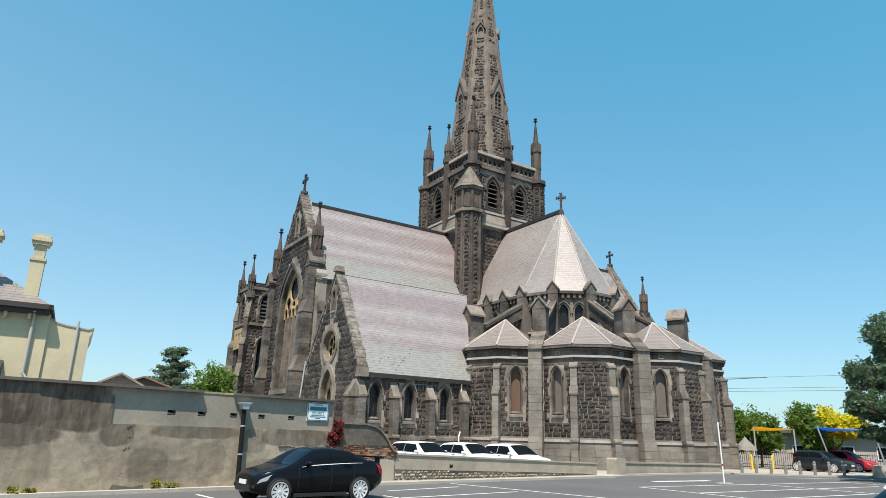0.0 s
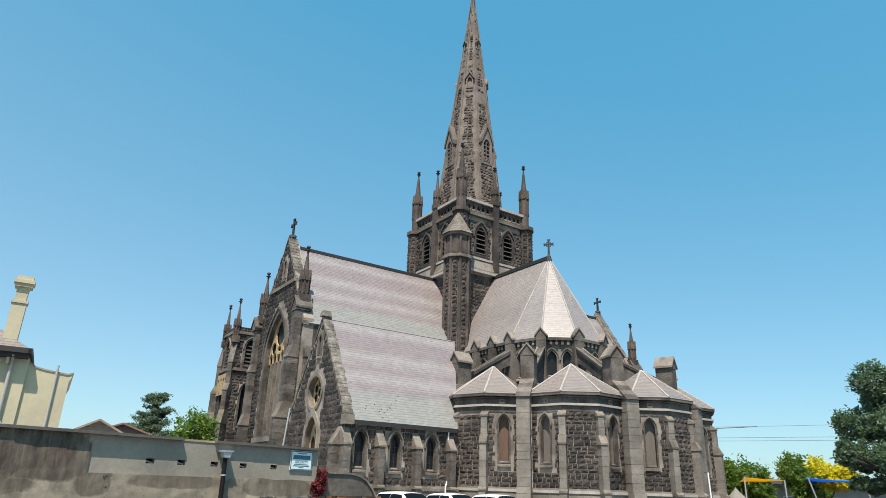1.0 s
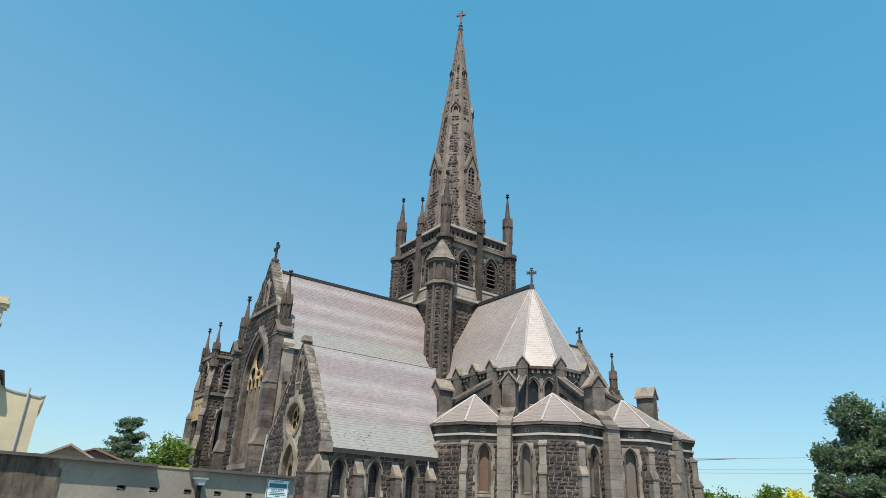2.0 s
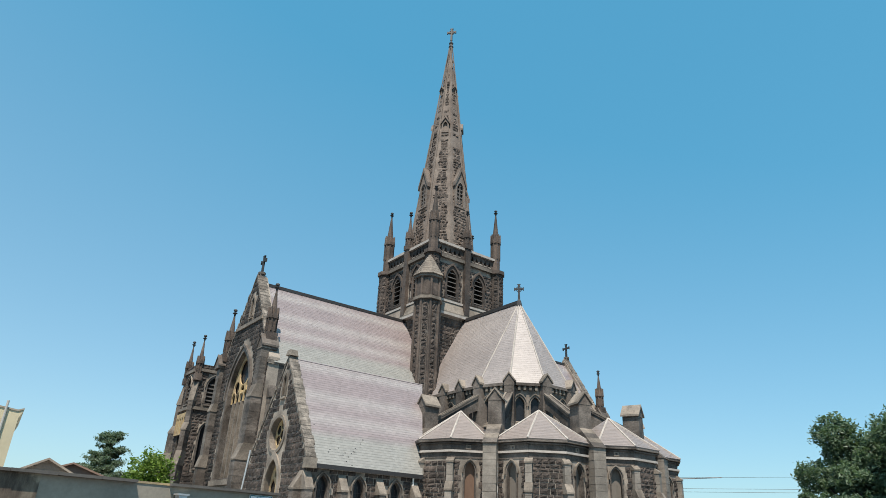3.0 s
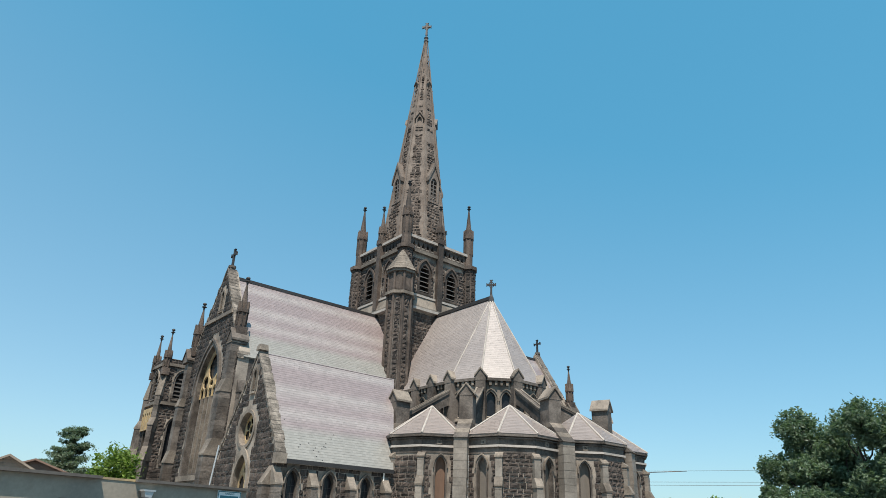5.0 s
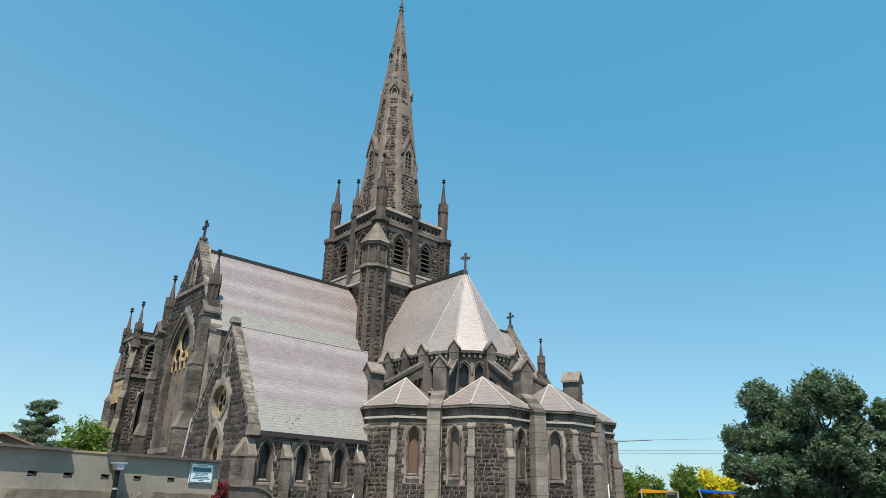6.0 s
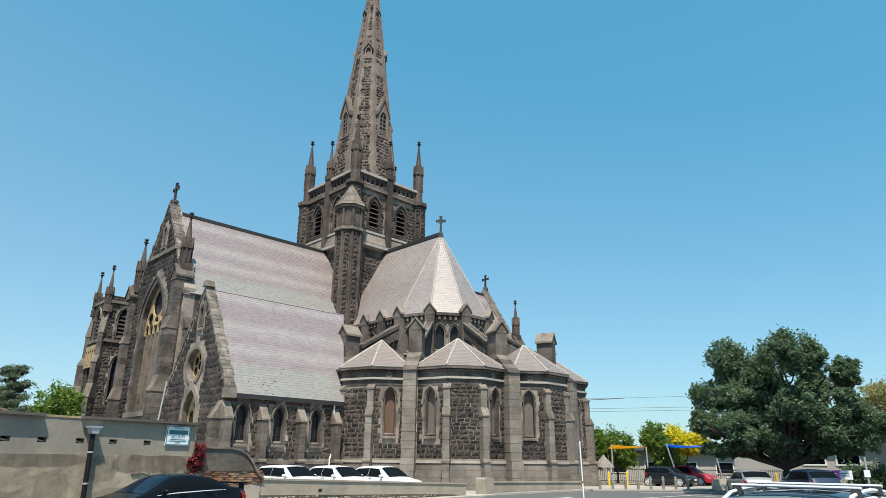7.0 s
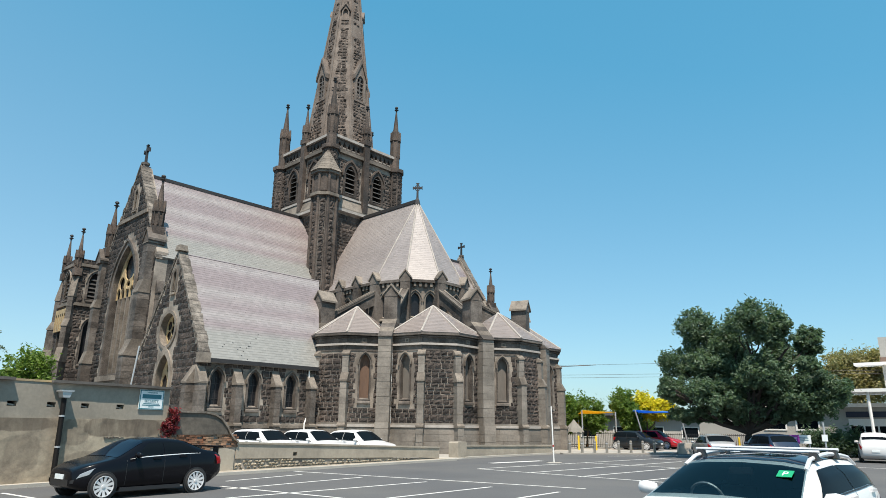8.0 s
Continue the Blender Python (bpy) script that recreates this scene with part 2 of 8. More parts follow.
def lerp_(a, b, t):
    return a + (b - a) * t


def stones(s, fr, outer, holes=(), course=0.34, length=0.55, rough=0.05, seed=0, joint=0.026, keep=None):
    """Rock-faced blocks in broken courses over a wall outline, each with its own edges, standing proud of the joints."""
    rnd = random.Random(seed)
    O, ex, ez, n = fr
    xs, zs = [q[0] for q in outer], [q[1] for q in outer]
    z = min(zs)
    while z < max(zs) - 0.08:
        h = min(course * rnd.choice((0.75, 1.0, 1.0, 1.2)), max(zs) - z)
        x = min(xs) - rnd.random() * length * 0.6
        while x < max(xs):
            w = length * rnd.uniform(0.55, 1.35)
            a, b, c, d = max(x, min(xs)) + joint / 2, min(x + w, max(xs)) - joint / 2, z + joint / 2, z + h - joint / 2
            x += w
            if b - a < 0.1 or d - c < 0.07:
                continue
            todo = [(a, b)]
            while todo:
                a, b = todo.pop()
                mid = ((a + b) / 2, (c + d) / 2)
                if not (all(inside(outer, q, r) for q in (a + 0.01, b - 0.01) for r in (c + 0.01, d - 0.01)) and not any(inside(hh, q, r) for hh in holes for q in (a, mid[0], b) for r in (c, mid[1], d))):
                    if b - a > 0.3:
                        todo += [(a, mid[0] - joint / 2), (mid[0] + joint / 2, b)]
                    continue
                i = min(0.03, (b - a) * 0.2, (d - c) * 0.25)
                nx = 4 if b - a > 0.34 else 3
                vs = [(a, c, 0), (b, c, 0), (b, d, 0), (a, d, 0)]
                lean = rnd.uniform(-0.3, 0.5)
                for r in range(3):
                    for q in range(nx):
                        fx, fz = q / (nx - 1), r / 2
                        edge = q in (0, nx - 1) or r != 1
                        bulge = rnd.uniform(0.25, 0.95) if edge else rnd.uniform(0.8, 1.7)
                        vs.append((lerp_(a + i, b - i, fx) + rnd.uniform(-0.018, 0.018), lerp_(c + i, d - i, fz) + rnd.uniform(-0.018, 0.018), rough * max(0.12, bulge + lean * (0.5 - fz))))
                vs = [O + ex * p + ez * q + n * r for p, q, r in vs]
                g = lambda q, r: 4 + r * nx + q
                fs = [(g(q, r), g(q + 1, r), g(q + 1, r + 1), g(q, r + 1)) for r in range(2) for q in range(nx - 1)]
                fs += [(0, 1, *[g(q, 0) for q in range(nx - 1, -1, -1)]), (2, 3, *[g(q, 2) for q in range(nx)]), (1, 2, g(nx - 1, 2), g(nx - 1, 1), g(nx - 1, 0)), (3, 0, g(0, 0), g(0, 1), g(0, 2))]
                if keep is not None:
                    keep.append((vs, fs))
                else:
                    s.add(vs, fs)
        z += h
    return s


def clip(poly, axis, lim, above):
    out, n = [], len(poly)
    for i in range(n):
        p, q = poly[i], poly[(i + 1) % n]
        a, b = (p[axis] >= lim) == above or p[axis] == lim, (q[axis] >= lim) == above or q[axis] == lim
        if a:
            out.append(p)
        if a != b:
            t = (lim - p[axis]) / (q[axis] - p[axis])
            out.append((p[0] + (q[0] - p[0]) * t, p[1] + (q[1] - p[1]) * t))
    return out


def slates(s, fr, poly, gauge=0.21, width=0.28, seed=0, tilt=0.007):
    """Slates in courses on a roof slope (convex outline in the frame), each a lapped leaf of its own over the boarding."""
    rnd = random.Random(seed)
    O, ex, ez, n = fr
    z0, z1 = min(q[1] for q in poly), max(q[1] for q in poly)
    s.plate(fr, poly, (), -0.12, 0.0)
    k = 0
    while z0 + k * gauge < z1:
        a, b = z0 + k * gauge, z0 + (k + 1) * gauge
        band = clip(clip(poly, 1, a, True), 1, b, False)
        k += 1
        if len(band) < 3:
            continue
        x0, x1 = min(q[0] for q in band), max(q[0] for q in band)
        x = x0 - (width / 2 if k % 2 else 0)
        while x < x1:
            c = clip(clip(band, 0, x + 0.004, True), 0, x + width - 0.004, False)
            x += width
            if len(c) < 3:
                continue
            lift = tilt * rnd.uniform(0.7, 1.3)
            d = [0.006 + lift * (1 - (q[1] - a) / gauge) for q in c]
            s.add([O + ex * q[0] + ez * q[1] + n * e for q, e in zip(c, d)], [tuple(range(len(c)))], c)
            low = [i for i in range(len(c)) if abs(c[i][1] - a) < 1e-6]
            if len(low) == 2:
                p, q = c[low[0]], c[low[1]]
                s.add([O + ex * p[0] + ez * p[1] + n * d[low[0]], O + ex * q[0] + ez * q[1] + n * d[low[1]], O + ex * q[0] + ez * q[1], O + ex * p[0] + ez * p[1]], [(0, 1, 2, 3)], [p, q, q, p])
    return s


def slope_frame(p, q, top):
    """Frame of a roof slope: eave from p to q, and a point higher up the slope."""
    p, q, top = Vector(p), Vector(q), Vector(top)
    ex = (q - p).normalized()
    up = top - p
    ez = (up - ex * up.dot(ex)).normalized()
    n = ex.cross(ez)
    return (p, ex, ez, n)


def in_frame(fr, P):
    d = Vector(P) - fr[0]
    return (d.dot(fr[1]), d.dot(fr[2]))


# ---- ground ----
def ground_sheet():
    s = Solid()
    R_ = [3.0, 8.0, 16.0, 30.0, 55.0, 90.0, 160.0, 400.0, 1200.0, 4000.0]
    n = 48
    vs, fs = [(0, 0, 0)], []
    for r in R_:
        vs += [(r * math.cos(2 * math.pi * i / n), r * math.sin(2 * math.pi * i / n), 0.0) for i in range(n)]
    fs += [(0, 1 + i, 1 + (i + 1) % n) for i in range(n)]
    for k in range(len(R_) - 1):
        fs += [(1 + k * n + i, 1 + (k + 1) * n + i, 1 + (k + 1) * n + (i + 1) % n, 1 + k * n + (i + 1) % n) for i in range(n)]
    return s.add(vs, fs)


M_ASPHALT = material("worn_asphalt", (0.085, 0.085, 0.087), 0.9, 0.2, 0.25, 40.0, 0.5, 0.006, tint=(0.105, 0.103, 0.1), stain=0.25, stain_col=(0.05, 0.05, 0.05), stain_scale=0.25)
tagged(part("ground", ground_sheet(), M_ASPHALT), "worn grey asphalt of a sunlit car park", "ground", kind="structure")

# ---- church ----
CHURCH_TURN = 180 + 33.253
church = thing("church", "dark bluestone Gothic church with slate roofs and a tall stone spire", "church", pose(3.967, 65.488, -0.25, 0, 0, CHURCH_TURN))
HT, RIDGE, GABLE = 4.31, 22.08, 20.25
APSE_B, RC, EAVE_C = 12.26, 4.45, 13.69
RING_A, RING_P, RING_W, RING_C, CORNICE = 10.75, 12.2, 1.2, 3.02, 8.22
V3 = Vector


def wall(name, fr, outer, holes, thick, parent, label="", seed=0, course=0.34, length=0.55, blocked=(), rough=0.055, keep=None):
    """A mortared rubble wall with openings through it, and its blocks."""
    w = part(name, Solid().plate(fr, outer, holes, -thick, 0.0), M_MORTAR, church, label)
    s = stones(Solid(), fr, outer, list(holes) + list(blocked), course, length, rough, seed, keep=keep)
    if s.f:
        tagged(part("stonework", s, M_BLUE, w), kind="stuff")
    return w


def lancet(parent, fr, cx, w, z0, z1, k=1.1, pane=M_GLASSDARK, dress=M_PALE, band=0.2, depth=0.35, bars=True, hood=True, label=""):
    """A pointed window: dressed surround with splayed reveal, sill, hood mould and pane."""
    hole = arch(cx, w, z0, z1, k)
    outer = arch(cx, w + 2 * band, z0 - 0.05, z1, k * w / (w + 2 * band) + band / (w + 2 * band))
    win = part("window", Solid().plate(fr, outer, [hole], -depth, 0.07), dress, church, label)
    part("pane", Solid().plate(fr, arch(cx, w + 0.02, z0, z1, k), (), -depth + 0.02, -depth + 0.06), pane, win)
    O, ex, ez, n = fr
    m = Matrix((( *ex,), (*n,), (*ez,))).transposed().to_4x4()
    m.translation = O
    s = Solid()
    s.add([m @ V3(q) for q in ((cx - w / 2 - 0.12, 0.0, z0 - 0.3), (cx + w / 2 + 0.12, 0.0, z0 - 0.3), (cx + w / 2 + 0.12, 0.14, z0 - 0.28), (cx - w / 2 - 0.12, 0.14, z0 - 0.28), (cx - w / 2, -depth + 0.1, z0 + 0.1), (cx + w / 2, -depth + 0.1, z0 + 0.1), (cx + w / 2 + 0.12, 0.12, z0 - 0.15), (cx - w / 2 - 0.12, 0.12, z0 - 0.15))],
          [(0, 1, 2, 3), (3, 2, 6, 7), (7, 6, 5, 4), (0, 3, 7, 4), (1, 5, 6, 2), (0, 4, 5, 1)])
    part("sill", s, dress, win)
    if hood:
        o2 = arch(cx, w + 2 * band + 0.15, z1 - 0.12, z1, k * w / (w + 2 * band + 0.15) + (band + 0.075) / (w + 2 * band + 0.15))
        i2 = arch(cx, w + 2 * band, z1 - 0.12, z1, k * w / (w + 2 * band) + band / (w + 2 * band))
        loop = [o2[0]] + [i2[0]] + i2[:1:-1] + [i2[1]] + o2[1:]
        part("hood_mould", Solid().plate(fr, loop, (), 0.0, 0.15), M_PALE, win)
    if bars:
        s = Solid()
        for i in range(1, 3):
            x = cx - w / 2 + w * i / 3
            s.plate(fr, [(x - 0.02, z0), (x + 0.02, z0), (x + 0.02, z1 + 0.2), (x - 0.02, z1 + 0.2)], (), -depth + 0.06, -depth + 0.09)
        z = z0 + 0.45
        while z < z1:
            s.plate(fr, [(cx - w / 2, z - 0.015), (cx + w / 2, z - 0.015), (cx + w / 2, z + 0.015), (cx - w / 2, z + 0.015)], (), -depth + 0.06, -depth + 0.085)
            z += 0.45
        tagged(part("glazing_grid", s, M_LEAD, win), kind="stuff")
    return win


def local(o, ang):
    """A pose in the church's plan: x along the direction ang (degrees), z up."""
    return pose(o[0], o[1], 0, 0, 0, ang)


def buttress(parent, o, ang, width, steps, mat=M_ASH, name="buttress", label="", cap=M_PALE):
    """Stepped buttress: steps of (projection, top of face, top of weathering), projecting along x from o."""
    m = local(o, ang)
    s = Solid()
    z0, h = 0.0, width / 2
    blocks, caps = [], []
    rnd = random.Random(int((o[0] * 31 + o[1] * 17 + ang) * 10))
    for i, (pj, zf, zw) in enumerate(steps):
        nxt = steps[i + 1][0] if i + 1 < len(steps) else 0.0
        z = z0
        while z < zf - 0.01:
            q = min(z + rnd.choice((0.4, 0.5, 0.6)), zf)
            if zf - q < 0.2:
                q = zf
            j = rnd.uniform(-0.008, 0.008)
            blocks.append(Solid().box(-0.1, pj + j, -h + j, h - j, z + 0.008, q - 0.008, m))
            z = q
        s.box(-0.1, pj - 0.025, -h + 0.025, h - 0.025, z0, zf, m)
        c = [(pj + 0.05, -h - 0.05, zf), (pj + 0.05, h + 0.05, zf), (-0.1, h + 0.05, zf), (-0.1, -h - 0.05, zf),
             (pj + 0.05, -h - 0.05, zf + 0.1), (pj + 0.05, h + 0.05, zf + 0.1), (nxt, h + 0.05, zw), (nxt, -h - 0.05, zw), (-0.1, h + 0.05, zw), (-0.1, -h - 0.05, zw)]
        caps.append(Solid().add([m @ V3(q) for q in c], [(0, 3, 2, 1), (0, 1, 5, 4), (4, 5, 6, 7), (7, 6, 8, 9), (0, 4, 7, 9, 3), (1, 2, 8, 6, 5), (2, 3, 9, 8)]))
        z0 = zw if nxt else zf
    ob = part(name, s, M_MORTAR, church, label)
    for q in blocks:
        part("stone", q, mat, ob)
    for q in caps:
        part("weathering", q, cap, ob)
    return ob


def octagon(r, turn=22.5, n=8, c=(0, 0)):
    return [(c[0] + r * math.cos(radians(turn + 360 * i / n)), c[1] + r * math.sin(radians(turn + 360 * i / n))) for i in range(n)]


def pinnacle(parent, o, z0, zs, ztop, r, base=None, name="pinnacle", gablets=True):
    """Octagonal shaft with gablets, crocketed cone and finial."""
    s = Solid()
    if base:
        s.box(o[0] - base, o[0] + base, o[1] - base, o[1] + base, z0, z0 + (zs - z0) * 0.35)
    s.prism(octagon(r, c=o), z0, zs)
    s.prism(octagon(r * 1.15, c=o), zs - 0.12, zs)
    s.prism(octagon(r * 0.8, c=o), zs, ztop - 0.55, top=0.16)
    ob = part(name, s, M_BROWN, church)
    if gablets:
        for i in range(8):
            a = radians(45 * i)
            e, n = V3((-math.sin(a), math.cos(a), 0)), V3((math.cos(a), math.sin(a), 0))
            g = Solid()
            fr = (V3((*o, 0)) + n * r * 0.86, e, V3((0, 0, 1)), n)
            g.plate(fr, [(-r * 0.44, zs - 0.3), (r * 0.44, zs - 0.3), (0, zs + r * 1.6)], (), -0.06, 0.13)
            g.plate(fr, [(-r * 0.42, lerp_(z0, zs, 0.4)), (-r * 0.26, lerp_(z0, zs, 0.4)), (-r * 0.26, zs - 0.3), (-r * 0.42, zs - 0.3)], (), 0, 0.09)
            g.plate(fr, [(r * 0.26, lerp_(z0, zs, 0.4)), (r * 0.42, lerp_(z0, zs, 0.4)), (r * 0.42, zs - 0.3), (r * 0.26, zs - 0.3)], (), 0, 0.09)
            part("gablet", g, M_BROWN, ob)
    f = Solid().lathe([(0.1, ztop - 0.62), (0.1, ztop - 0.5), (0.24, ztop - 0.42), (0.1, ztop - 0.34), (0.1, ztop - 0.26), (0.19, ztop - 0.18), (0.17, ztop - 0.08), (0.03, ztop)], 8, Matrix.Translation((*o, 0)))
    part("finial", f, M_LEAD, ob)
    return ob


def cross(parent, o, z0, h, ang, mat, ringed=False):
    """Stone or iron cross with flared arms on a stem."""
    e = V3((-math.sin(radians(ang)), math.cos(radians(ang)), 0))
    fr = (V3((*o, 0)), e, V3((0, 0, 1)), V3((math.cos(radians(ang)), math.sin(radians(ang)), 0)))
    t, w, zc = h * 0.05, h * 0.3, z0 + h * 0.68
    s = Solid().plate(fr, [(-t * 1.4, z0), (t * 1.4, z0), (t, zc - t), (w * 0.7, zc - t), (w, zc - t * 2.2), (w, zc + t * 2.2), (w * 0.7, zc + t), (t, zc + t), (t, z0 + h * 0.9), (t * 2.2, z0 + h), (-t * 2.2, z0 + h), (-t, z0 + h * 0.9), (-t, zc + t), (-w * 0.7, zc + t), (-w, zc + t * 2.2), (-w, zc - t * 2.2), (-w * 0.7, zc - t), (-t, zc - t)], (), -t, t)
    if ringed:
        s.plate(fr, ring(0, zc, w * 0.62, 16), [ring(0, zc, w * 0.5, 16)], -t * 0.6, t * 0.6)
    return part("cross", s, mat, parent)


def big_tracery(parent, fr, cx, w, z0, z1, k, lights):
    """Large traceried window: surround, mullions, cusped heads and a rose above, dark glass behind."""
    band, depth = 0.35, 0.6
    hole = arch(cx, w, z0, z1, k, 10)
    outer = arch(cx, w + 2 * band, z0 - 0.05, z1, k * w / (w + 2 * band) + band / (w + 2 * band), 10)
    win = part("window", Solid().plate(fr, outer, [hole], -depth, 0.08), M_ASH, church, "tall traceried window with yellow sandstone tracery")
    part("pane", Solid().plate(fr, arch(cx, w + 0.02, z0, z1, k, 10), (), -depth + 0.02, -depth + 0.08), M_GLASSDARK, win)
    lw = w / lights
    holes = []
    for i in range(lights):
        c = cx - w / 2 + lw * (i + 0.5)
        holes.append(arch(c, lw - 0.16, z0 + 0.1, z1 - 0.1, 0.9, 5))
    zc = z1 + w * 0.47
    holes.append(ring(cx, zc, w * 0.25, 18))
    for sgn in (-1, 1):
        holes.append(ring(cx + sgn * w * 0.3, z1 + w * 0.19, w * 0.125, 12))
    holes.append(ring(cx, z1 + w * 0.13, w * 0.085, 12))
    holes.append(ring(cx, z1 + w * 0.76, w * 0.05, 10))
    s = Solid().plate(fr, arch(cx, w - 0.02, z1 - 0.5, z1, k, 10), [[(x, max(z, z1 - 0.45)) for x, z in h] for h in holes], -depth + 0.15, -depth + 0.27)
    part("tracery", s, M_SAND, win)
    for i in range(1, lights):
        x = cx - w / 2 + lw * i
        part("mullion", Solid().plate(fr, [(x - 0.09, z0), (x + 0.09, z0), (x + 0.09, z1 - 0.5), (x - 0.09, z1 - 0.5)], (), -depth + 0.1, -depth + 0.4), M_PALE, win)
    ho = arch(cx, w + 2 * band + 0.4, z1 - 0.2, z1, k * w / (w + 2 * band + 0.4) + (band + 0.2) / (w + 2 * band + 0.4), 10)
    hi = arch(cx, w + 2 * band, z1 - 0.2, z1, k * w / (w + 2 * band) + band / (w + 2 * band), 10)
    part("hood_mould", Solid().plate(fr, [ho[0], hi[0]] + hi[:1:-1] + [hi[1]] + ho[1:], (), 0.0, 0.2), M_ASH, win)
    part("sill", Solid().plate(fr, [(cx - w / 2 - 0.5, z0 - 0.5), (cx + w / 2 + 0.5, z0 - 0.5), (cx + w / 2 + 0.5, z0 - 0.1), (cx - w / 2 - 0.5, z0 - 0.1)], (), -0.4, 0.2), M_PALE, win)
    return hole


def gable_coping(parent, fr, half, ze, zt, th=0.55, d0=-0.5, d1=0.14):
    """Raised coping stones along both rakes of a gable."""
    n = 26
    rnd = random.Random(int(zt * 10))
    s = Solid().plate(fr, [(-half, ze), (-half + 0.2, ze), (0, zt - 0.3), (half - 0.2, ze), (half, ze), (0, zt)], (), d0 + 0.05, 0.02)
    cop = part("coping", s, M_MORTAR, church, "weathered pale stone coping")
    for sgn in (-1, 1):
        for i in range(n):
            a, b = i / n, (i + 1) / n
            g = 0.003
            lo = (sgn * half * (1 - a - g), ze + (zt - ze) * (a + g))
            hi = (sgn * half * (1 - b + g), ze + (zt - ze) * (b - g))
            ta, tb = th * rnd.uniform(0.88, 1.06), th * rnd.uniform(0.88, 1.06)
            q = [lo, hi, (hi[0], hi[1] + ta), (lo[0], lo[1] + tb)]
            part("coping_stone", Solid().plate(fr, q if sgn < 0 else q[::-1], (), d0 + rnd.uniform(-0.06, 0.06), d1 + rnd.uniform(-0.05, 0.03)), M_CRUMBLED, cop)
    return cop


def gabled_wing(sgn, full):
    """A transept arm with its gable, roof, corner buttresses and pinnacles."""
    half, ze = 5.4, 14.2
    fr = frame_at((sgn * GABLE, -half), (sgn * GABLE, half)) if sgn > 0 else frame_at((sgn * GABLE, half), (sgn * GABLE, -half))
    O = V3((sgn * GABLE, 0, 0))
    fr = (O, fr[1], fr[2], fr[3])
    cx = -0.12 * sgn
    bw = 4.3
    hole = arch(cx, bw, 5.6, 12.1, 1.0, 10)
    wide = arch(cx, bw + 1.2, 4.9, 12.1, 1.0, 10)
    up = arch(0.0, 0.5, 18.9, 20.2, 1.0)
    outer = [(-half, -0.3), (half, -0.3), (half, ze + 0.2), (0, 22.7), (-half, ze + 0.2)]
    w = wall("transept_wall", fr, outer, [hole, up], 0.9, church, "rock-faced bluestone gable wall", 5 + sgn, 0.4, 0.6, [wide, arch(0.0, 1.0, 18.7, 20.2, 1.0)])
    if full:
        big_tracery(w, fr, cx, bw, 5.6, 12.1, 1.0, 5)
    else:
        lancet(w, fr, cx, bw, 5.6, 12.1, 1.0, bars=False)
    lancet(w, fr, 0.0, 0.5, 18.9, 20.2, 1.0, band=0.16, bars=False, hood=False)
    s = Solid().plate(fr, [(-2.95, 18.0), (2.95, 18.0), (2.8, 18.3), (-2.8, 18.3)], (), 0, 0.16)
    part("string_course", s, M_PALE, w)
    part("plinth", Solid().plate(fr, [(-half - .2, -0.3), (half + .2, -0.3), (half + .2, 2.0), (-half - .2, 2.0)], (), 0, 0.18), M_ASH, w)
    gable_coping(w, fr, half + 0.1, ze - 0.35, 22.55, 0.32, -0.75, 0.1)
    for e in (-1, 1):
        bfr = frame_at((sgn * GABLE, e * half), (0, e * half)) if sgn * e > 0 else frame_at((0, e * half), (sgn * GABLE, e * half))
        part("side_wall", Solid().plate(bfr, [(0.9, -0.3), (GABLE - 4, -0.3), (GABLE - 4, ze), (0.9, ze)], (), -0.8, 0), M_ASH, church)
        ang = 0 if sgn > 0 else 180
        o = (sgn * GABLE, e * 4.75)
        buttress(church, o, ang, 0.86 if e > 0 else 0.7, [(1.25, 6.6, 7.8), (0.85, 11.2, 12.2), (0.6, 15.0, 15.1)] if e > 0 else [(0.75, 6.6, 7.6), (0.55, 11.2, 11.9), (0.4, 15.0, 15.1)], name="gable_buttress")
        gm = local(o, ang)
        gf = (gm @ V3((0.62, 0, 0)), gm.to_3x3() @ V3((0, 1, 0)), V3((0, 0, 1)), gm.to_3x3() @ V3((1, 0, 0)))
        gb = part("gableted_cap", Solid().plate(gf, [(-0.46, 15.0), (0.46, 15.0), (0.46, 15.35), (0, 16.1), (-0.46, 15.35)], (), -1.3, 0.0), M_ASH, church)
        for sg_ in (-1, 1):
            q_ = [(sg_ * 0.56, 15.2), (0, 16.1), (0, 16.26), (sg_ * 0.56, 15.36)]
            part("cap_slab", Solid().plate(gf, q_ if sg_ < 0 else q_[::-1], (), -1.35, 0.08), M_ASH, gb)
        buttress(church, (sgn * (GABLE - 0.7), e * half), 90 * e, 0.8, [(0.8, 6.5, 7.6), (0.5, 11.2, 12.2)], name="gable_buttress", cap=M_ASH)
        pinnacle(church, (sgn * (GABLE - 0.1), e * 4.6), 15.6, 17.9, 20.7, 0.4, base=0.44)
    # roof slopes
    roof = Solid()
    x0 = 3.4
    for e in (-1, 1):
        p, q = (sgn * x0, e * (half + 0.15), ze - 0.22), (sgn * (GABLE - 0.42), e * (half + 0.15), ze - 0.22)
        if sgn * e > 0:
            p, q = q, p
        f2 = slope_frame(p, q, (p[0], 0, RIDGE))
        L_, H_ = (V3(q) - V3(p)).length, (V3((p[0], 0, RIDGE)) - V3(p)).length
        slates(roof, f2, [(0, 0), (L_, 0), (L_, H_), (0, H_)], seed=7 + e)
    part("roof", roof, M_SLATE, church, "banded grey and purple slate roof")
    s = Solid()
    xa, xb = sorted((sgn * 4.0, sgn * (GABLE - 0.45)))
    s.box(xa, xb, -0.2, 0.2, RIDGE - 0.2, RIDGE + 0.08)
    part("ridge_cap", s, M_LEAD, church)
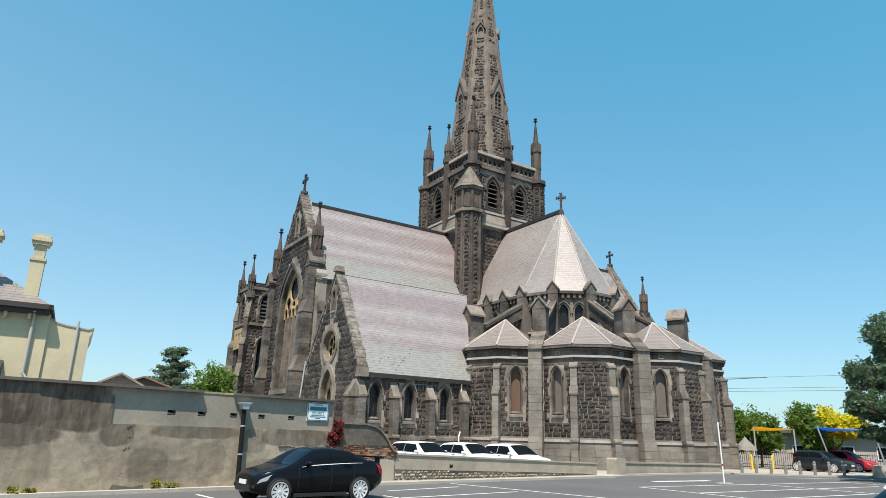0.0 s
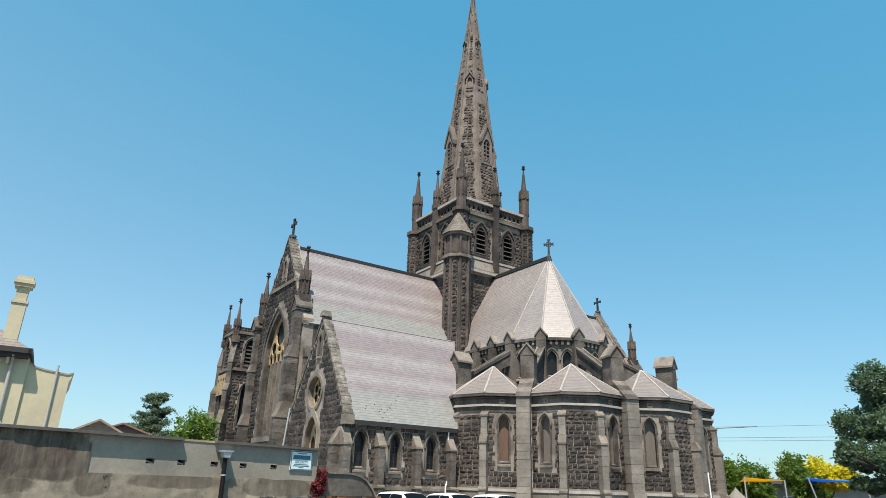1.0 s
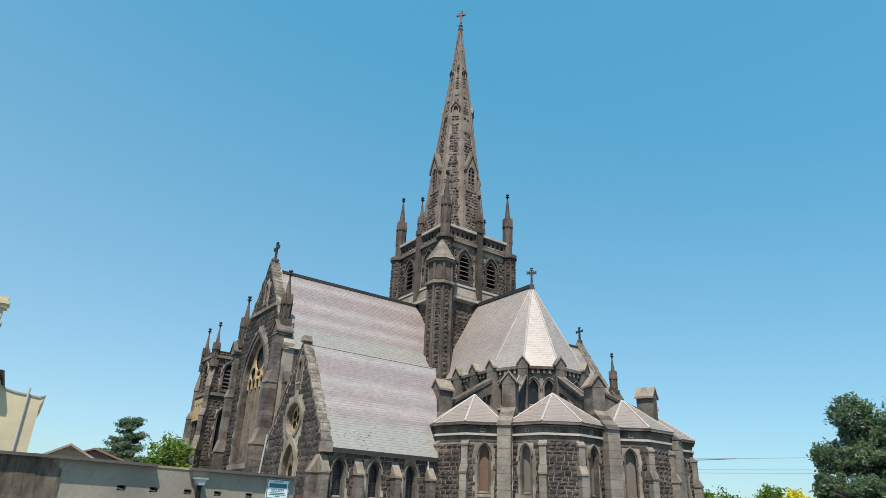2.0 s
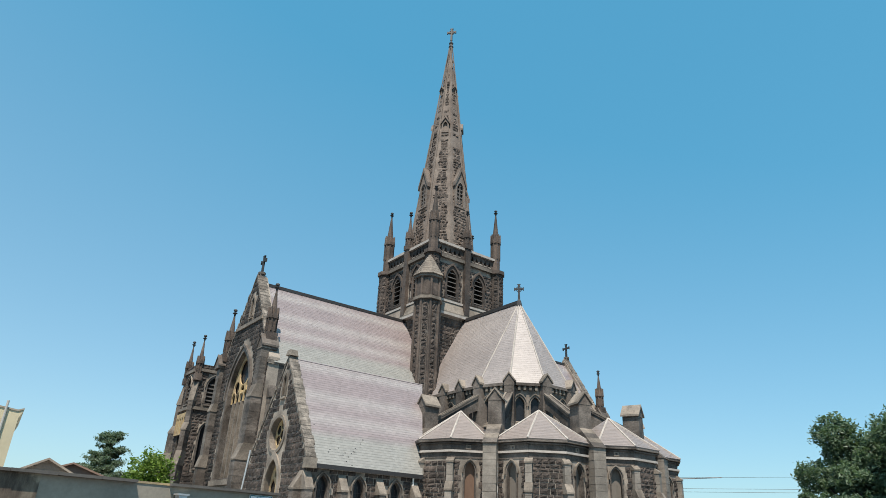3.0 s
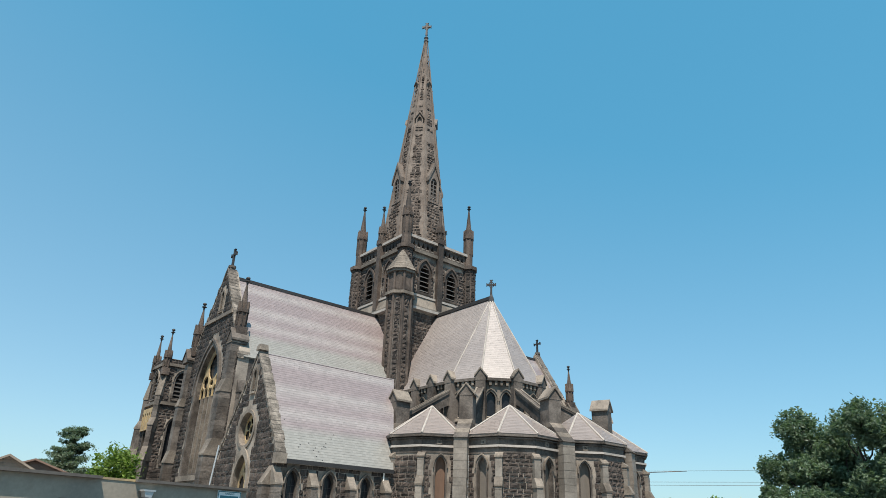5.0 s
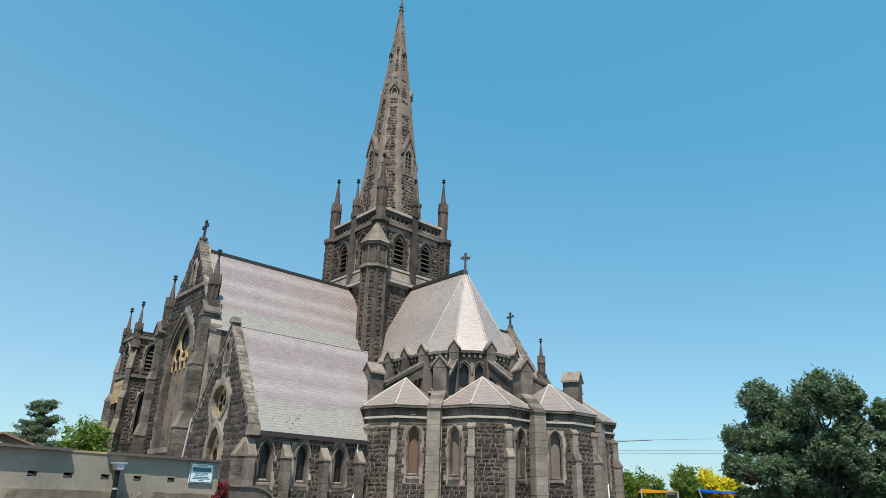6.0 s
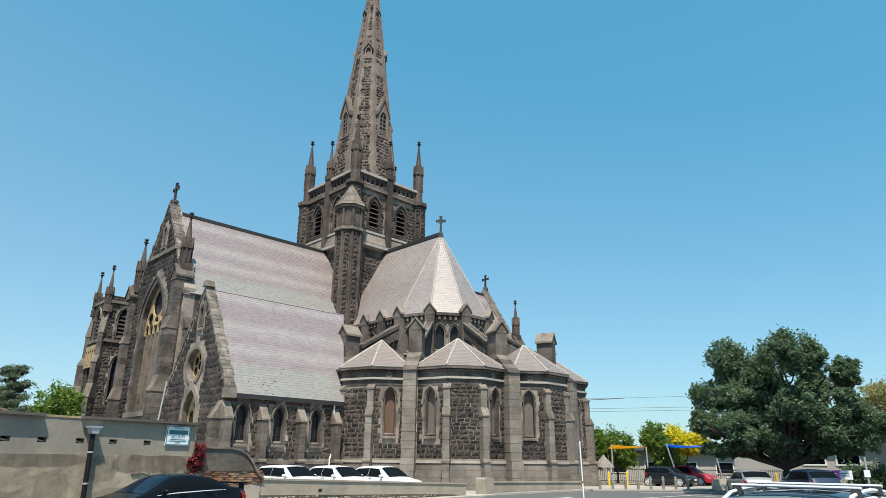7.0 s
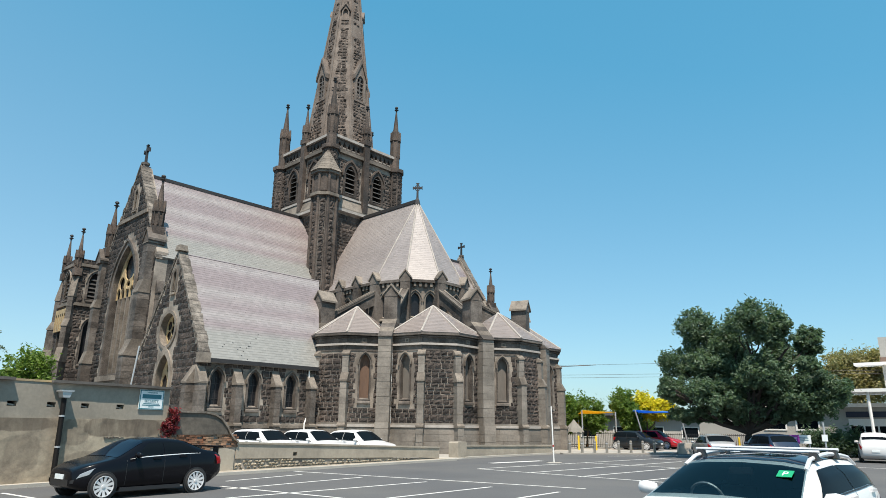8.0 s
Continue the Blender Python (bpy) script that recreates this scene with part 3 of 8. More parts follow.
    s = Solid().box(sgn * (GABLE - 0.3) - 0.31, sgn * (GABLE - 0.3) + 0.31, -0.3, 0.3, 22.2, 22.95, taper=(0.3, 0.3))
    s.prism(octagon(0.34, c=(sgn * (GABLE - 0.3), 0)), 22.85, 23.05)
    k = part("cross_base", s, M_ASH, church)
    cross(k, (sgn * (GABLE - 0.3), 0), 23.0, 1.7, 0, M_LEAD)


gabled_wing(1, True)
gabled_wing(-1, False)


# ---- nave beyond the crossing ----
def nave():
    half, ze, b0, b1 = 5.4, 14.2, -4.0, -34.0
    s = Solid().box(-half, half, b1, b0, -0.3, ze)
    s.box(-10.2, 10.2, b1, b0 - 6, -0.3, 7.0)
    w = part("nave_wall", s, M_ASH, church)
    roof = Solid()
    for e in (-1, 1):
        p, q = (e * (half + 0.15), b1, ze - 0.2), (e * (half + 0.15), b0, ze - 0.2)
        if e < 0:
            p, q = q, p
        f2 = slope_frame(p, q, (0, p[1], RIDGE))
        slates(roof, f2, [(0, 0), (30, 0), (30, (V3((0, p[1], RIDGE)) - V3(p)).length), (0, (V3((0, p[1], RIDGE)) - V3(p)).length)], 0.5, 0.8, seed=3)
        p, q = (e * 10.4, b1, 6.9), (e * 10.4, b0 - 6, 6.9)
        if e < 0:
            p, q = q, p
        f2 = slope_frame(p, q, (e * half, p[1], 11.0))
        roof.plate(f2, [(0, 0), (24, 0), (24, 6.4), (0, 6.4)], (), -0.1, 0)
    part("roof", roof, M_SLATE, church)
    fr = (V3((0, b1, 0)), V3((1, 0, 0)), V3((0, 0, 1)), V3((0, -1, 0)))
    part("nave_gable", Solid().plate(fr, [(-half, 0), (half, 0), (half, ze), (0, 22.7), (-half, ze)], (), 0, 0.8), M_ASH, church)


nave()


# ---- tower and spire ----
def tower():
    t = part("tower", Solid().box(-HT + .8, HT - .8, -HT + .8, HT - .8, -0.3, 29.0), M_MORTAR, church, "square belfry tower of rock-faced bluestone with louvred lancets")
    for i in range(4):
        a = 90 * i
        n = V3((round(math.cos(radians(a))), round(math.sin(radians(a))), 0))
        e = V3((-n.y, n.x, 0))
        fr = (n * HT, e, V3((0, 0, 1)), n)
        near = i in (0, 1)
        z0 = 12.0
        outer = [(-HT, z0), (HT, z0), (HT, 29.0), (-HT, 29.0)]
        holes = [arch(c, 1.35, 24.2, 26.2, 0.95) for c in (-1.78, 1.78)]
        big = [arch(c, 1.7, 24.0, 26.2, 0.95) for c in (-1.78, 1.78)]
        bands = [[(-HT, 22.3), (HT, 22.3), (HT, 23.6), (-HT, 23.6)], [(-0.4, 22), (0.4, 22), (0.4, 29.1), (-0.4, 29.1)], [(-HT, 28.2), (HT, 28.2), (HT, 29.1), (-HT, 29.1)]]
        wall("belfry_wall", fr, outer, holes, 0.8, t, "", 20 + i, 0.4, 0.6, big + bands, rough=0.07 if near else 0.05)
        for c in (-1.78, 1.78):
            b = part("belfry_window", Solid().plate(fr, arch(c, 1.75, 24.0, 26.2, 0.95), [arch(c, 1.2, 24.2, 26.2, 0.95)], -0.5, 0.08), M_BROWN, church, "louvred belfry lancet")
            # near-black sheet paints the shade behind the louvres
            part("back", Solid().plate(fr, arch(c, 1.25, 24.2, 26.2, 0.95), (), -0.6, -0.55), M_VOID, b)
            ho, hi = arch(c, 2.05, 26.0, 26.2, 0.95), arch(c, 1.75, 26.0, 26.2, 0.95)
            part("hood_mould", Solid().plate(fr, [ho[0], hi[0]] + hi[:1:-1] + [hi[1]] + ho[1:], (), 0, 0.2), M_BROWN, b)
            z = 24.3
            while z < 27.0:
                hw = 0.6 if z < 26.2 else max(0.12, 0.6 * (1 - ((z - 26.2) / 1.25) ** 1.5))
                s = Solid()
                vs = [fr[0] + e * x + V3((0, 0, zz)) + n * d for x in (c - hw, c + hw) for zz, d in ((z, 0.02), (z + 0.06, 0.02), (z + 0.34, -0.42), (z + 0.28, -0.42))]
                s.add(vs, [(0, 4, 5, 1), (1, 5, 6, 2), (2, 6, 7, 3), (3, 7, 4, 0), (0, 1, 2, 3), (7, 6, 5, 4)])
                part("louvre", s, M_LOUVRE, b)
                z += 0.5
        # weathered offset, strings and parapet
        s = Solid()
        vs = [fr[0] + e * x + V3((0, 0, z)) + n * d for x in (-HT - 0.35, HT + 0.35) for z, d in ((22.2, 0.0), (22.2, 0.38), (22.55, 0.4), (23.7, 0.02), (23.7, -0.2), (22.2, -0.2))]
        s.add(vs, [(i_, (i_ + 1) % 6, 6 + (i_ + 1) % 6, 6 + i_) for i_ in range(6)] + [tuple(range(5, -1, -1)), tuple(range(6, 12))])
        part("weathered_offset", s, M_PALE, t)
        part("offset_string", Solid().plate(fr, [(-HT - 0.1, 23.6), (HT + 0.1, 23.6), (HT + 0.1, 23.82), (-HT - 0.1, 23.82)], (), -0.1, 0.16), M_HIP, t)
        part("offset_string", Solid().plate(fr, [(-HT - 0.4, 22.15), (HT + 0.4, 22.15), (HT + 0.4, 22.4), (-HT - 0.4, 22.4)], (), -0.1, 0.46), M_HIP, t)
        s = Solid().plate(fr, [(-HT - 0.3, 28.25), (HT + 0.3, 28.25), (HT + 0.3, 28.6), (-HT - 0.3, 28.6)], (), -0.1, 0.3)
        part("string_course", s, M_PALE, t)
        part("parapet_coping", Solid().plate(fr, [(-HT - 0.2, 29.78), (HT + 0.2, 29.78), (HT + 0.2, 30.05), (-HT - 0.2, 30.05)], (), -0.35, 0.25), M_HIP, t)
        ops = []
        for c in np.arange(-3.3, 3.4, 0.6):
            if abs(c) > 0.35:
                ops.append([(c - 0.26, 28.85), (c + 0.26, 28.85), (c, 29.6)])
        part("parapet", Solid().plate(fr, [(-HT, 28.6), (HT, 28.6), (HT, 29.8), (-HT, 29.8)], ops, -0.25, 0.02), M_BROWN, t)
        part("parapet_back", Solid().plate(fr, [(-HT, 28.6), (HT, 28.6), (HT, 29.7), (-HT, 29.7)], (), -0.45, -0.27), M_BLUE, t)
        # middle pilaster with its pinnacle
        s = Solid().plate(fr, [(-0.32, 22.6), (0.32, 22.6), (0.32, 30.3), (-0.32, 30.3)], (), 0, 0.42)
        part("pilaster", s, M_BROWN, t)
        o = n * (HT + 0.1)
        pinnacle(t, (o.x, o.y), 30.0, 31.6, 34.7, 0.36, base=0.4)
        # spine of the corner
        cx, cy, _ = (n + e) * HT
        s = Solid()
        s.prism(octagon(0.75, c=(cx, cy)), 12, 28.3)
        s.prism(octagon(0.95, c=(cx, cy)), 28.2, 28.6)
        s.prism(octagon(0.98, c=(cx, cy)), 22.3, 23.4, top=0.8)
        shaft = part("corner_shaft", s, M_BROWN, t)
        rk = Solid()
        oc_ = octagon(0.75, c=(cx, cy))
        for j in range(8):
            ff = frame_at(oc_[j], oc_[(j + 1) % 8])
            stones(rk, ff, [(0.04, 23.6), (0.53, 23.6), (0.53, 28.1), (0.04, 28.1)], (), 0.42, 0.5, 0.07, 500 + 8 * i + j)
        tagged(part("stonework", rk, M_BLUE, shaft), kind="stuff")
        pinnacle(t, (cx * 0.985, cy * 0.985), 28.6, 32.3, 36.3, 0.52)
    # stair turret
    c = (4.85, 4.62)
    s = Solid()
    s.prism(octagon(1.22, c=c), -0.3, 23.0)
    s.prism(octagon(1.18, c=c), 23.0, 25.3)
    tt = part("stair_turret", s, M_ASH, church, "octagonal stair turret with a stone cap")
    st = Solid()
    oc = octagon(1.22, c=c)
    for i in range(8):
        p, q = oc[i], oc[(i + 1) % 8]
        fr = frame_at(p, q)
        L_ = (V3((*q, 0)) - V3((*p, 0))).length
        stones(st, fr, [(0.2, 8.0), (L_ - 0.2, 8.0), (L_ - 0.2, 22.8), (0.2, 22.8)], (), 0.45, 0.6, 0.09, 60 + i, joint=0.05)
        if i % 2 == 0:
            for z in (16.5, 20.5):
                # no slit is cut: a near-black plate paints its shade on the face
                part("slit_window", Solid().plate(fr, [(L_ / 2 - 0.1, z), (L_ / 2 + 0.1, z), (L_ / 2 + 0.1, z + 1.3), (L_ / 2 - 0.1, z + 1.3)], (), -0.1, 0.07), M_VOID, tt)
        part("blind_panel", Solid().plate(fr, arch(L_ / 2, 0.62, 23.3, 24.4, 0.9, 4), (), 0.0, 0.05), M_BROWN, tt)
        part("shaft", Solid().prism(octagon(0.14, c=p), 8, 25.3), M_BROWN, tt)
    tagged(part("stonework", st, M_BLUE, tt), kind="stuff")
    part("string_course", Solid().prism(octagon(1.5, c=c), 22.85, 23.15), M_PALE, tt)
    part("string_course", Solid().prism(octagon(1.48, c=c), 25.15, 25.4), M_PALE, tt)
    cap = Solid()
    o2 = octagon(1.62, c=c)
    rows_ = 8
    for k in range(rows_):
        za, zb = 25.4 + 2.6 * k / rows_, 25.4 + 2.6 * (k + 1) / rows_
        ra, rb = 1 - k / rows_ * 0.97, 1 - (k + 1) / rows_ * 0.97
        for i in range(8):
            for h in range(2 if k < 6 else 1):
                nh = 2 if k < 6 else 1
                p, q = V3((*o2[i], 0)), V3((*o2[(i + 1) % 8], 0))
                C_ = V3((*c, 0))
                a_, b_ = p.lerp(q, h / nh), p.lerp(q, (h + 1) / nh)
                vs = [C_ + (a_ - C_) * ra, C_ + (b_ - C_) * ra, C_ + (b_ - C_) * rb, C_ + (a_ - C_) * rb]
                vs = [vs[0] + V3((0, 0, za)), vs[1] + V3((0, 0, za)), vs[2] + V3((0, 0, zb - 0.02)), vs[3] + V3((0, 0, zb - 0.02))]
                cap.add(vs, [(0, 1, 2, 3)])
    cap.prism([(c[0] + (x - c[0]) * 0.97, c[1] + (y - c[1]) * 0.97) for x, y in o2], 25.36, 27.9, top=0.02)
    part("turret_cap", cap, M_PALE, tt, "pale stone turret cap in courses")
    return t


def spire(parent):
    zb, zt, k = 29.3, 60.9, 8.06
    s = Solid()
    R0 = (zt - zb) / k
    s.prism(octagon(R0), zb, zt, top=0.001)
    sp = part("spire", s, M_SPIRE, church, "tall octagonal spire of brown bluestone blocks with lucarnes")
    st = Solid()
    rnd = random.Random(5)
    for i in range(8):
        a0, a1 = radians(22.5 + 45 * i), radians(67.5 + 45 * i)
        p, q = V3((R0 * math.cos(a0), R0 * math.sin(a0), zb)), V3((R0 * math.cos(a1), R0 * math.sin(a1), zb))
        fr = slope_frame(p, q, (0, 0, zt))
        L_ = (q - p).length
        H_ = (V3((0, 0, zt)) - (p + q) / 2).length
        z = 0.0
        while z < H_ - 0.6:
            h = rnd.choice((0.36, 0.42, 0.48))
            half = L_ / 2 * (1 - (z + h) / H_)
            half -= min(rnd.uniform(0.22, 0.6), half * rnd.uniform(0.35, 0.75))
            if z > H_ * 0.45 and rnd.random() < 0.35:
                z += h
                continue
            x = -half
            while x < half - 0.05:
                w = min(rnd.uniform(0.3, 0.6), half - x)
                if half - x - w < 0.2:
                    w = half - x
                stones(st, fr, [(L_ / 2 + x, z), (L_ / 2 + x + w, z), (L_ / 2 + x + w, z + h), (L_ / 2 + x, z + h)], (), h, w * 3, 0.085 if rnd.random() < 0.75 else 0.04, rnd.randrange(9999), joint=0.03)
                x += w
            z += h
    tagged(part("stonework", st, M_SPIRE_ROCK, sp), kind="stuff")
    for i in range(8):
        a = radians(22.5 + 45 * i)
        rib = Solid().tube([(R0 * math.cos(a), R0 * math.sin(a), zb), (0.15 * math.cos(a), 0.15 * math.sin(a), zt)], 0.11, 6, r1=0.06)
        part("rib", rib, M_SPIRE, sp)

    def lucarne(ang, z, w, h, tall):
        r = (zt - z) / k * math.cos(radians(22.5))
        n = V3((math.cos(radians(ang)), math.sin(radians(ang)), 0))
        e = V3((-n.y, n.x, 0))
        fr = (n * (r + 0.1), e, V3((0, 0, 1)), n)
        hole = arch(0, w * 0.62, z + 0.15, z + h * 0.62, 1.0, 5)
        out = [(-w / 2, z), (w / 2, z), (w / 2, z + h * 0.72), (0, z + h * 1.22), (-w / 2, z + h * 0.72)]
        lu = part("lucarne", Solid().plate(fr, out, [hole], -h / k - 0.5, 0.0), M_SPIRE, church)
        # near-black sheet paints the shade inside the lucarne
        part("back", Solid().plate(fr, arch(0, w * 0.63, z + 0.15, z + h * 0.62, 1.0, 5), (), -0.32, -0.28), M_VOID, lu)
        s = Solid()
        for sg in (-1, 1):
            q = [(sg * (w / 2 + 0.14), z + h * 0.66), (0, z + h * 1.2), (0, z + h * 1.36), (sg * (w / 2 + 0.14), z + h * 0.8)]
            s.plate(fr, q if sg < 0 else q[::-1], (), -h / k - 0.7, 0.14)
        part("gablet", s, M_SPIRE, lu)
        s = Solid()
        if tall:
            s.plate(fr, [(-0.06, z + 0.1), (0.06, z + 0.1), (0.06, z + h * 0.85), (-0.06, z + h * 0.85)], (), -0.26, -0.1)
            zz = z + 0.3
            while zz < z + h * 0.8:
                part("louvre", Solid().plate(fr, [(-w * 0.3, zz), (w * 0.3, zz), (w * 0.3, zz + 0.14), (-w * 0.3, zz + 0.14)], (), -0.27, -0.12), M_LOUVRE, lu)
                zz += 0.5
            part("mullion", s, M_LOUVRE, lu)

    for i in range(4):
        lucarne(90 * i, 35.6, 1.45, 3.9, True)
        lucarne(45 + 90 * i, 46.0, 0.85, 1.7, False)
        lucarne(90 * i, 52.2, 0.5, 1.0, False)
    f = Solid().lathe([(0.22, 60.2), (0.34, 60.5), (0.2, 60.8), (0.3, 61.1), (0.1, 61.4), (0.06, 62.2)], 8)
    fo = part("finial", f, M_LEAD, sp)
    cross(fo, (0, 0), 61.6, 2.0, 40, M_IRON, True)


M_SPIRE = material("brown_bluestone", (0.135, 0.108, 0.09), 0.85, 0.6, 0.8, 9.0, 0.8, 0.03, island=0.5, tint=(0.175, 0.146, 0.124), stain=0.35, stain_col=(0.06, 0.048, 0.04), stain_scale=0.9)
M_SPIRE_ROCK = material("rock_faced_brown_bluestone", (0.075, 0.058, 0.048), 0.85, 0.7, 1.0, 9.0, 1.0, 0.05, island=0.9, tint=(0.12, 0.096, 0.08))
spire(tower())


# ---- chancel with its polygonal apse ----
def dec(R_, i, b=APSE_B):
    return (R_ * math.cos(radians(36 * i)), b + R_ * math.sin(radians(36 * i)))


def chancel():
    plan = [(RC, HT)] + [dec(RC, i) for i in range(6)] + [(-RC, HT)]
    w = part("chancel_wall", Solid().prism([(x * 0.86, y if y < 5 else APSE_B + (y - APSE_B) * 0.86) for x, y in plan], -0.3, EAVE_C - 0.1), M_ASH, church, "clerestory wall with paired lancets and a corbel table")
    sides = [(plan[i], plan[i + 1]) for i in range(len(plan) - 1)]
    for k, (p, q) in enumerate(sides):
        fr = frame_at(p, q)
        L_ = (V3((*q, 0)) - V3((*p, 0))).length
        cs = [L_ / 2 - 0.62, L_ / 2 + 0.62] if 0 < k < len(sides) - 1 else [1.4, 2.7, 4.1, 5.4, 6.6]
        holes = [arch(c, 0.75, 10.6, 12.0, 0.95, 5) for c in cs]
        wall("clerestory_wall", fr, [(0, 8.5), (L_, 8.5), (L_, EAVE_C - 0.05), (0, EAVE_C - 0.05)], holes, 0.45, w, "", 80 + k, 0.34, 0.5, [arch(c, 1.2, 10.4, 12.0, 0.95) for c in cs] + [[(-1, 12.75), (L_ + 1, 12.75), (L_ + 1, 14), (-1, 14)]])
        for c in cs:
            lancet(w, fr, c, 0.75, 10.6, 12.0, 0.95, band=0.15, depth=0.3, bars=False)
        s = Solid().plate(fr, [(-0.05, 13.45), (L_ + 0.05, 13.45), (L_ + 0.05, 13.68), (-0.05, 13.68)], (), -0.1, 0.34)
        part("cornice", s, M_ASH, w)
        n = int(L_ / 0.42)
        for i in range(n):
            x = (i + 0.5) * L_ / n
            part("corbel", Solid().plate(fr, [(x - 0.1, 13.1), (x + 0.1, 13.1), (x + 0.1, 13.45), (x - 0.1, 13.45)], (), -0.02, 0.26), M_PALE, w)
    # gableted buttresses
    spots = [(dec(RC, i), 36 * i) for i in range(6)] + [((RC, 10.0), 0), ((RC, 7.7), 0), ((-RC, 10.0), 180), ((-RC, 7.7), 180)]
    for o, ang in spots:
        m = local(o, ang)
        s = Solid().box(-0.4, 0.5, -0.4, 0.4, 8.0, 13.5, m)
        fr = (m @ V3((0, 0, 0)), m.to_3x3() @ V3((0, 1, 0)), V3((0, 0, 1)), m.to_3x3() @ V3((1, 0, 0)))
        s.plate(fr, [(-0.42, 13.4), (0.42, 13.4), (0.42, 13.8), (0, 14.35), (-0.42, 13.8)], (), -0.9, 0.52)
        b = part("clerestory_buttress", s, M_ASH, w)
        s = Solid()
        for sg in (-1, 1):
            q = [(sg * 0.52, 13.66), (0, 14.34), (0, 14.5), (sg * 0.52, 13.82)]
            s.plate(fr, q if sg < 0 else q[::-1], (), -1.0, 0.6)
        part("gablet_coping", s, M_PALE, b)
    # roof
    apex = (0, APSE_B, RIDGE)
    ov, ze = RC + 0.3, EAVE_C - 0.02
    roof = Solid()
    for e in (1, -1):
        p, q = (e * ov, 3.2, ze), (e * ov, APSE_B, ze)
        if e < 0:
            p, q = q, p
        fr = slope_frame(p, q, (0, p[1], RIDGE))
        pts = [in_frame(fr, P) for P in (p, q, (0, q[1], RIDGE), (0, p[1], RIDGE))]
        slates(roof, fr, pts, seed=31 + e)
    part("chancel_roof", roof, M_SLATE_PINK, church, "weathered pinkish slate chancel roof")
    for i in range(5):
        p, q = (*dec(ov, i), ze), (*dec(ov, i + 1), ze)
        fr = slope_frame(p, q, apex)
        roof = Solid()
        slates(roof, fr, [in_frame(fr, P) for P in (p, q, apex)], seed=40 + i)
        part("apse_roof_facet", roof, M_SLATE_PINK, church)
    for i in range(6):
        part("hip_roll", Solid().tube([(*dec(ov, i), ze + 0.03), (0, APSE_B, RIDGE + 0.02)], 0.07, 5), M_HIP, church)
    part("ridge_cap", Solid().box(-0.2, 0.2, 4.0, APSE_B, RIDGE - 0.15, RIDGE + 0.17), M_LEAD, church)
    k = part("finial", Solid().lathe([(0.3, 21.7), (0.2, 22.2), (0.06, 22.5), (0.05, 22.9)], 8, Matrix.Translation((0, APSE_B, 0))), M_LEAD, church)
    cross(k, (0, APSE_B), 22.4, 1.5, 40, M_IRON, True)


chancel()


# ---- ring of chapels round the apse ----
def chapel_plan(mid):
    th = radians(mid)
    r, t = V3((math.cos(th), math.sin(th), 0)), V3((-math.sin(th), math.cos(th), 0))
    o = V3((0, APSE_B, 0))
    return [o + r * RING_A - t * RING_C, o + r * RING_P - t * RING_W, o + r * RING_P + t * RING_W, o + r * RING_A + t * RING_C], o + r * 9.29


PICKED = []


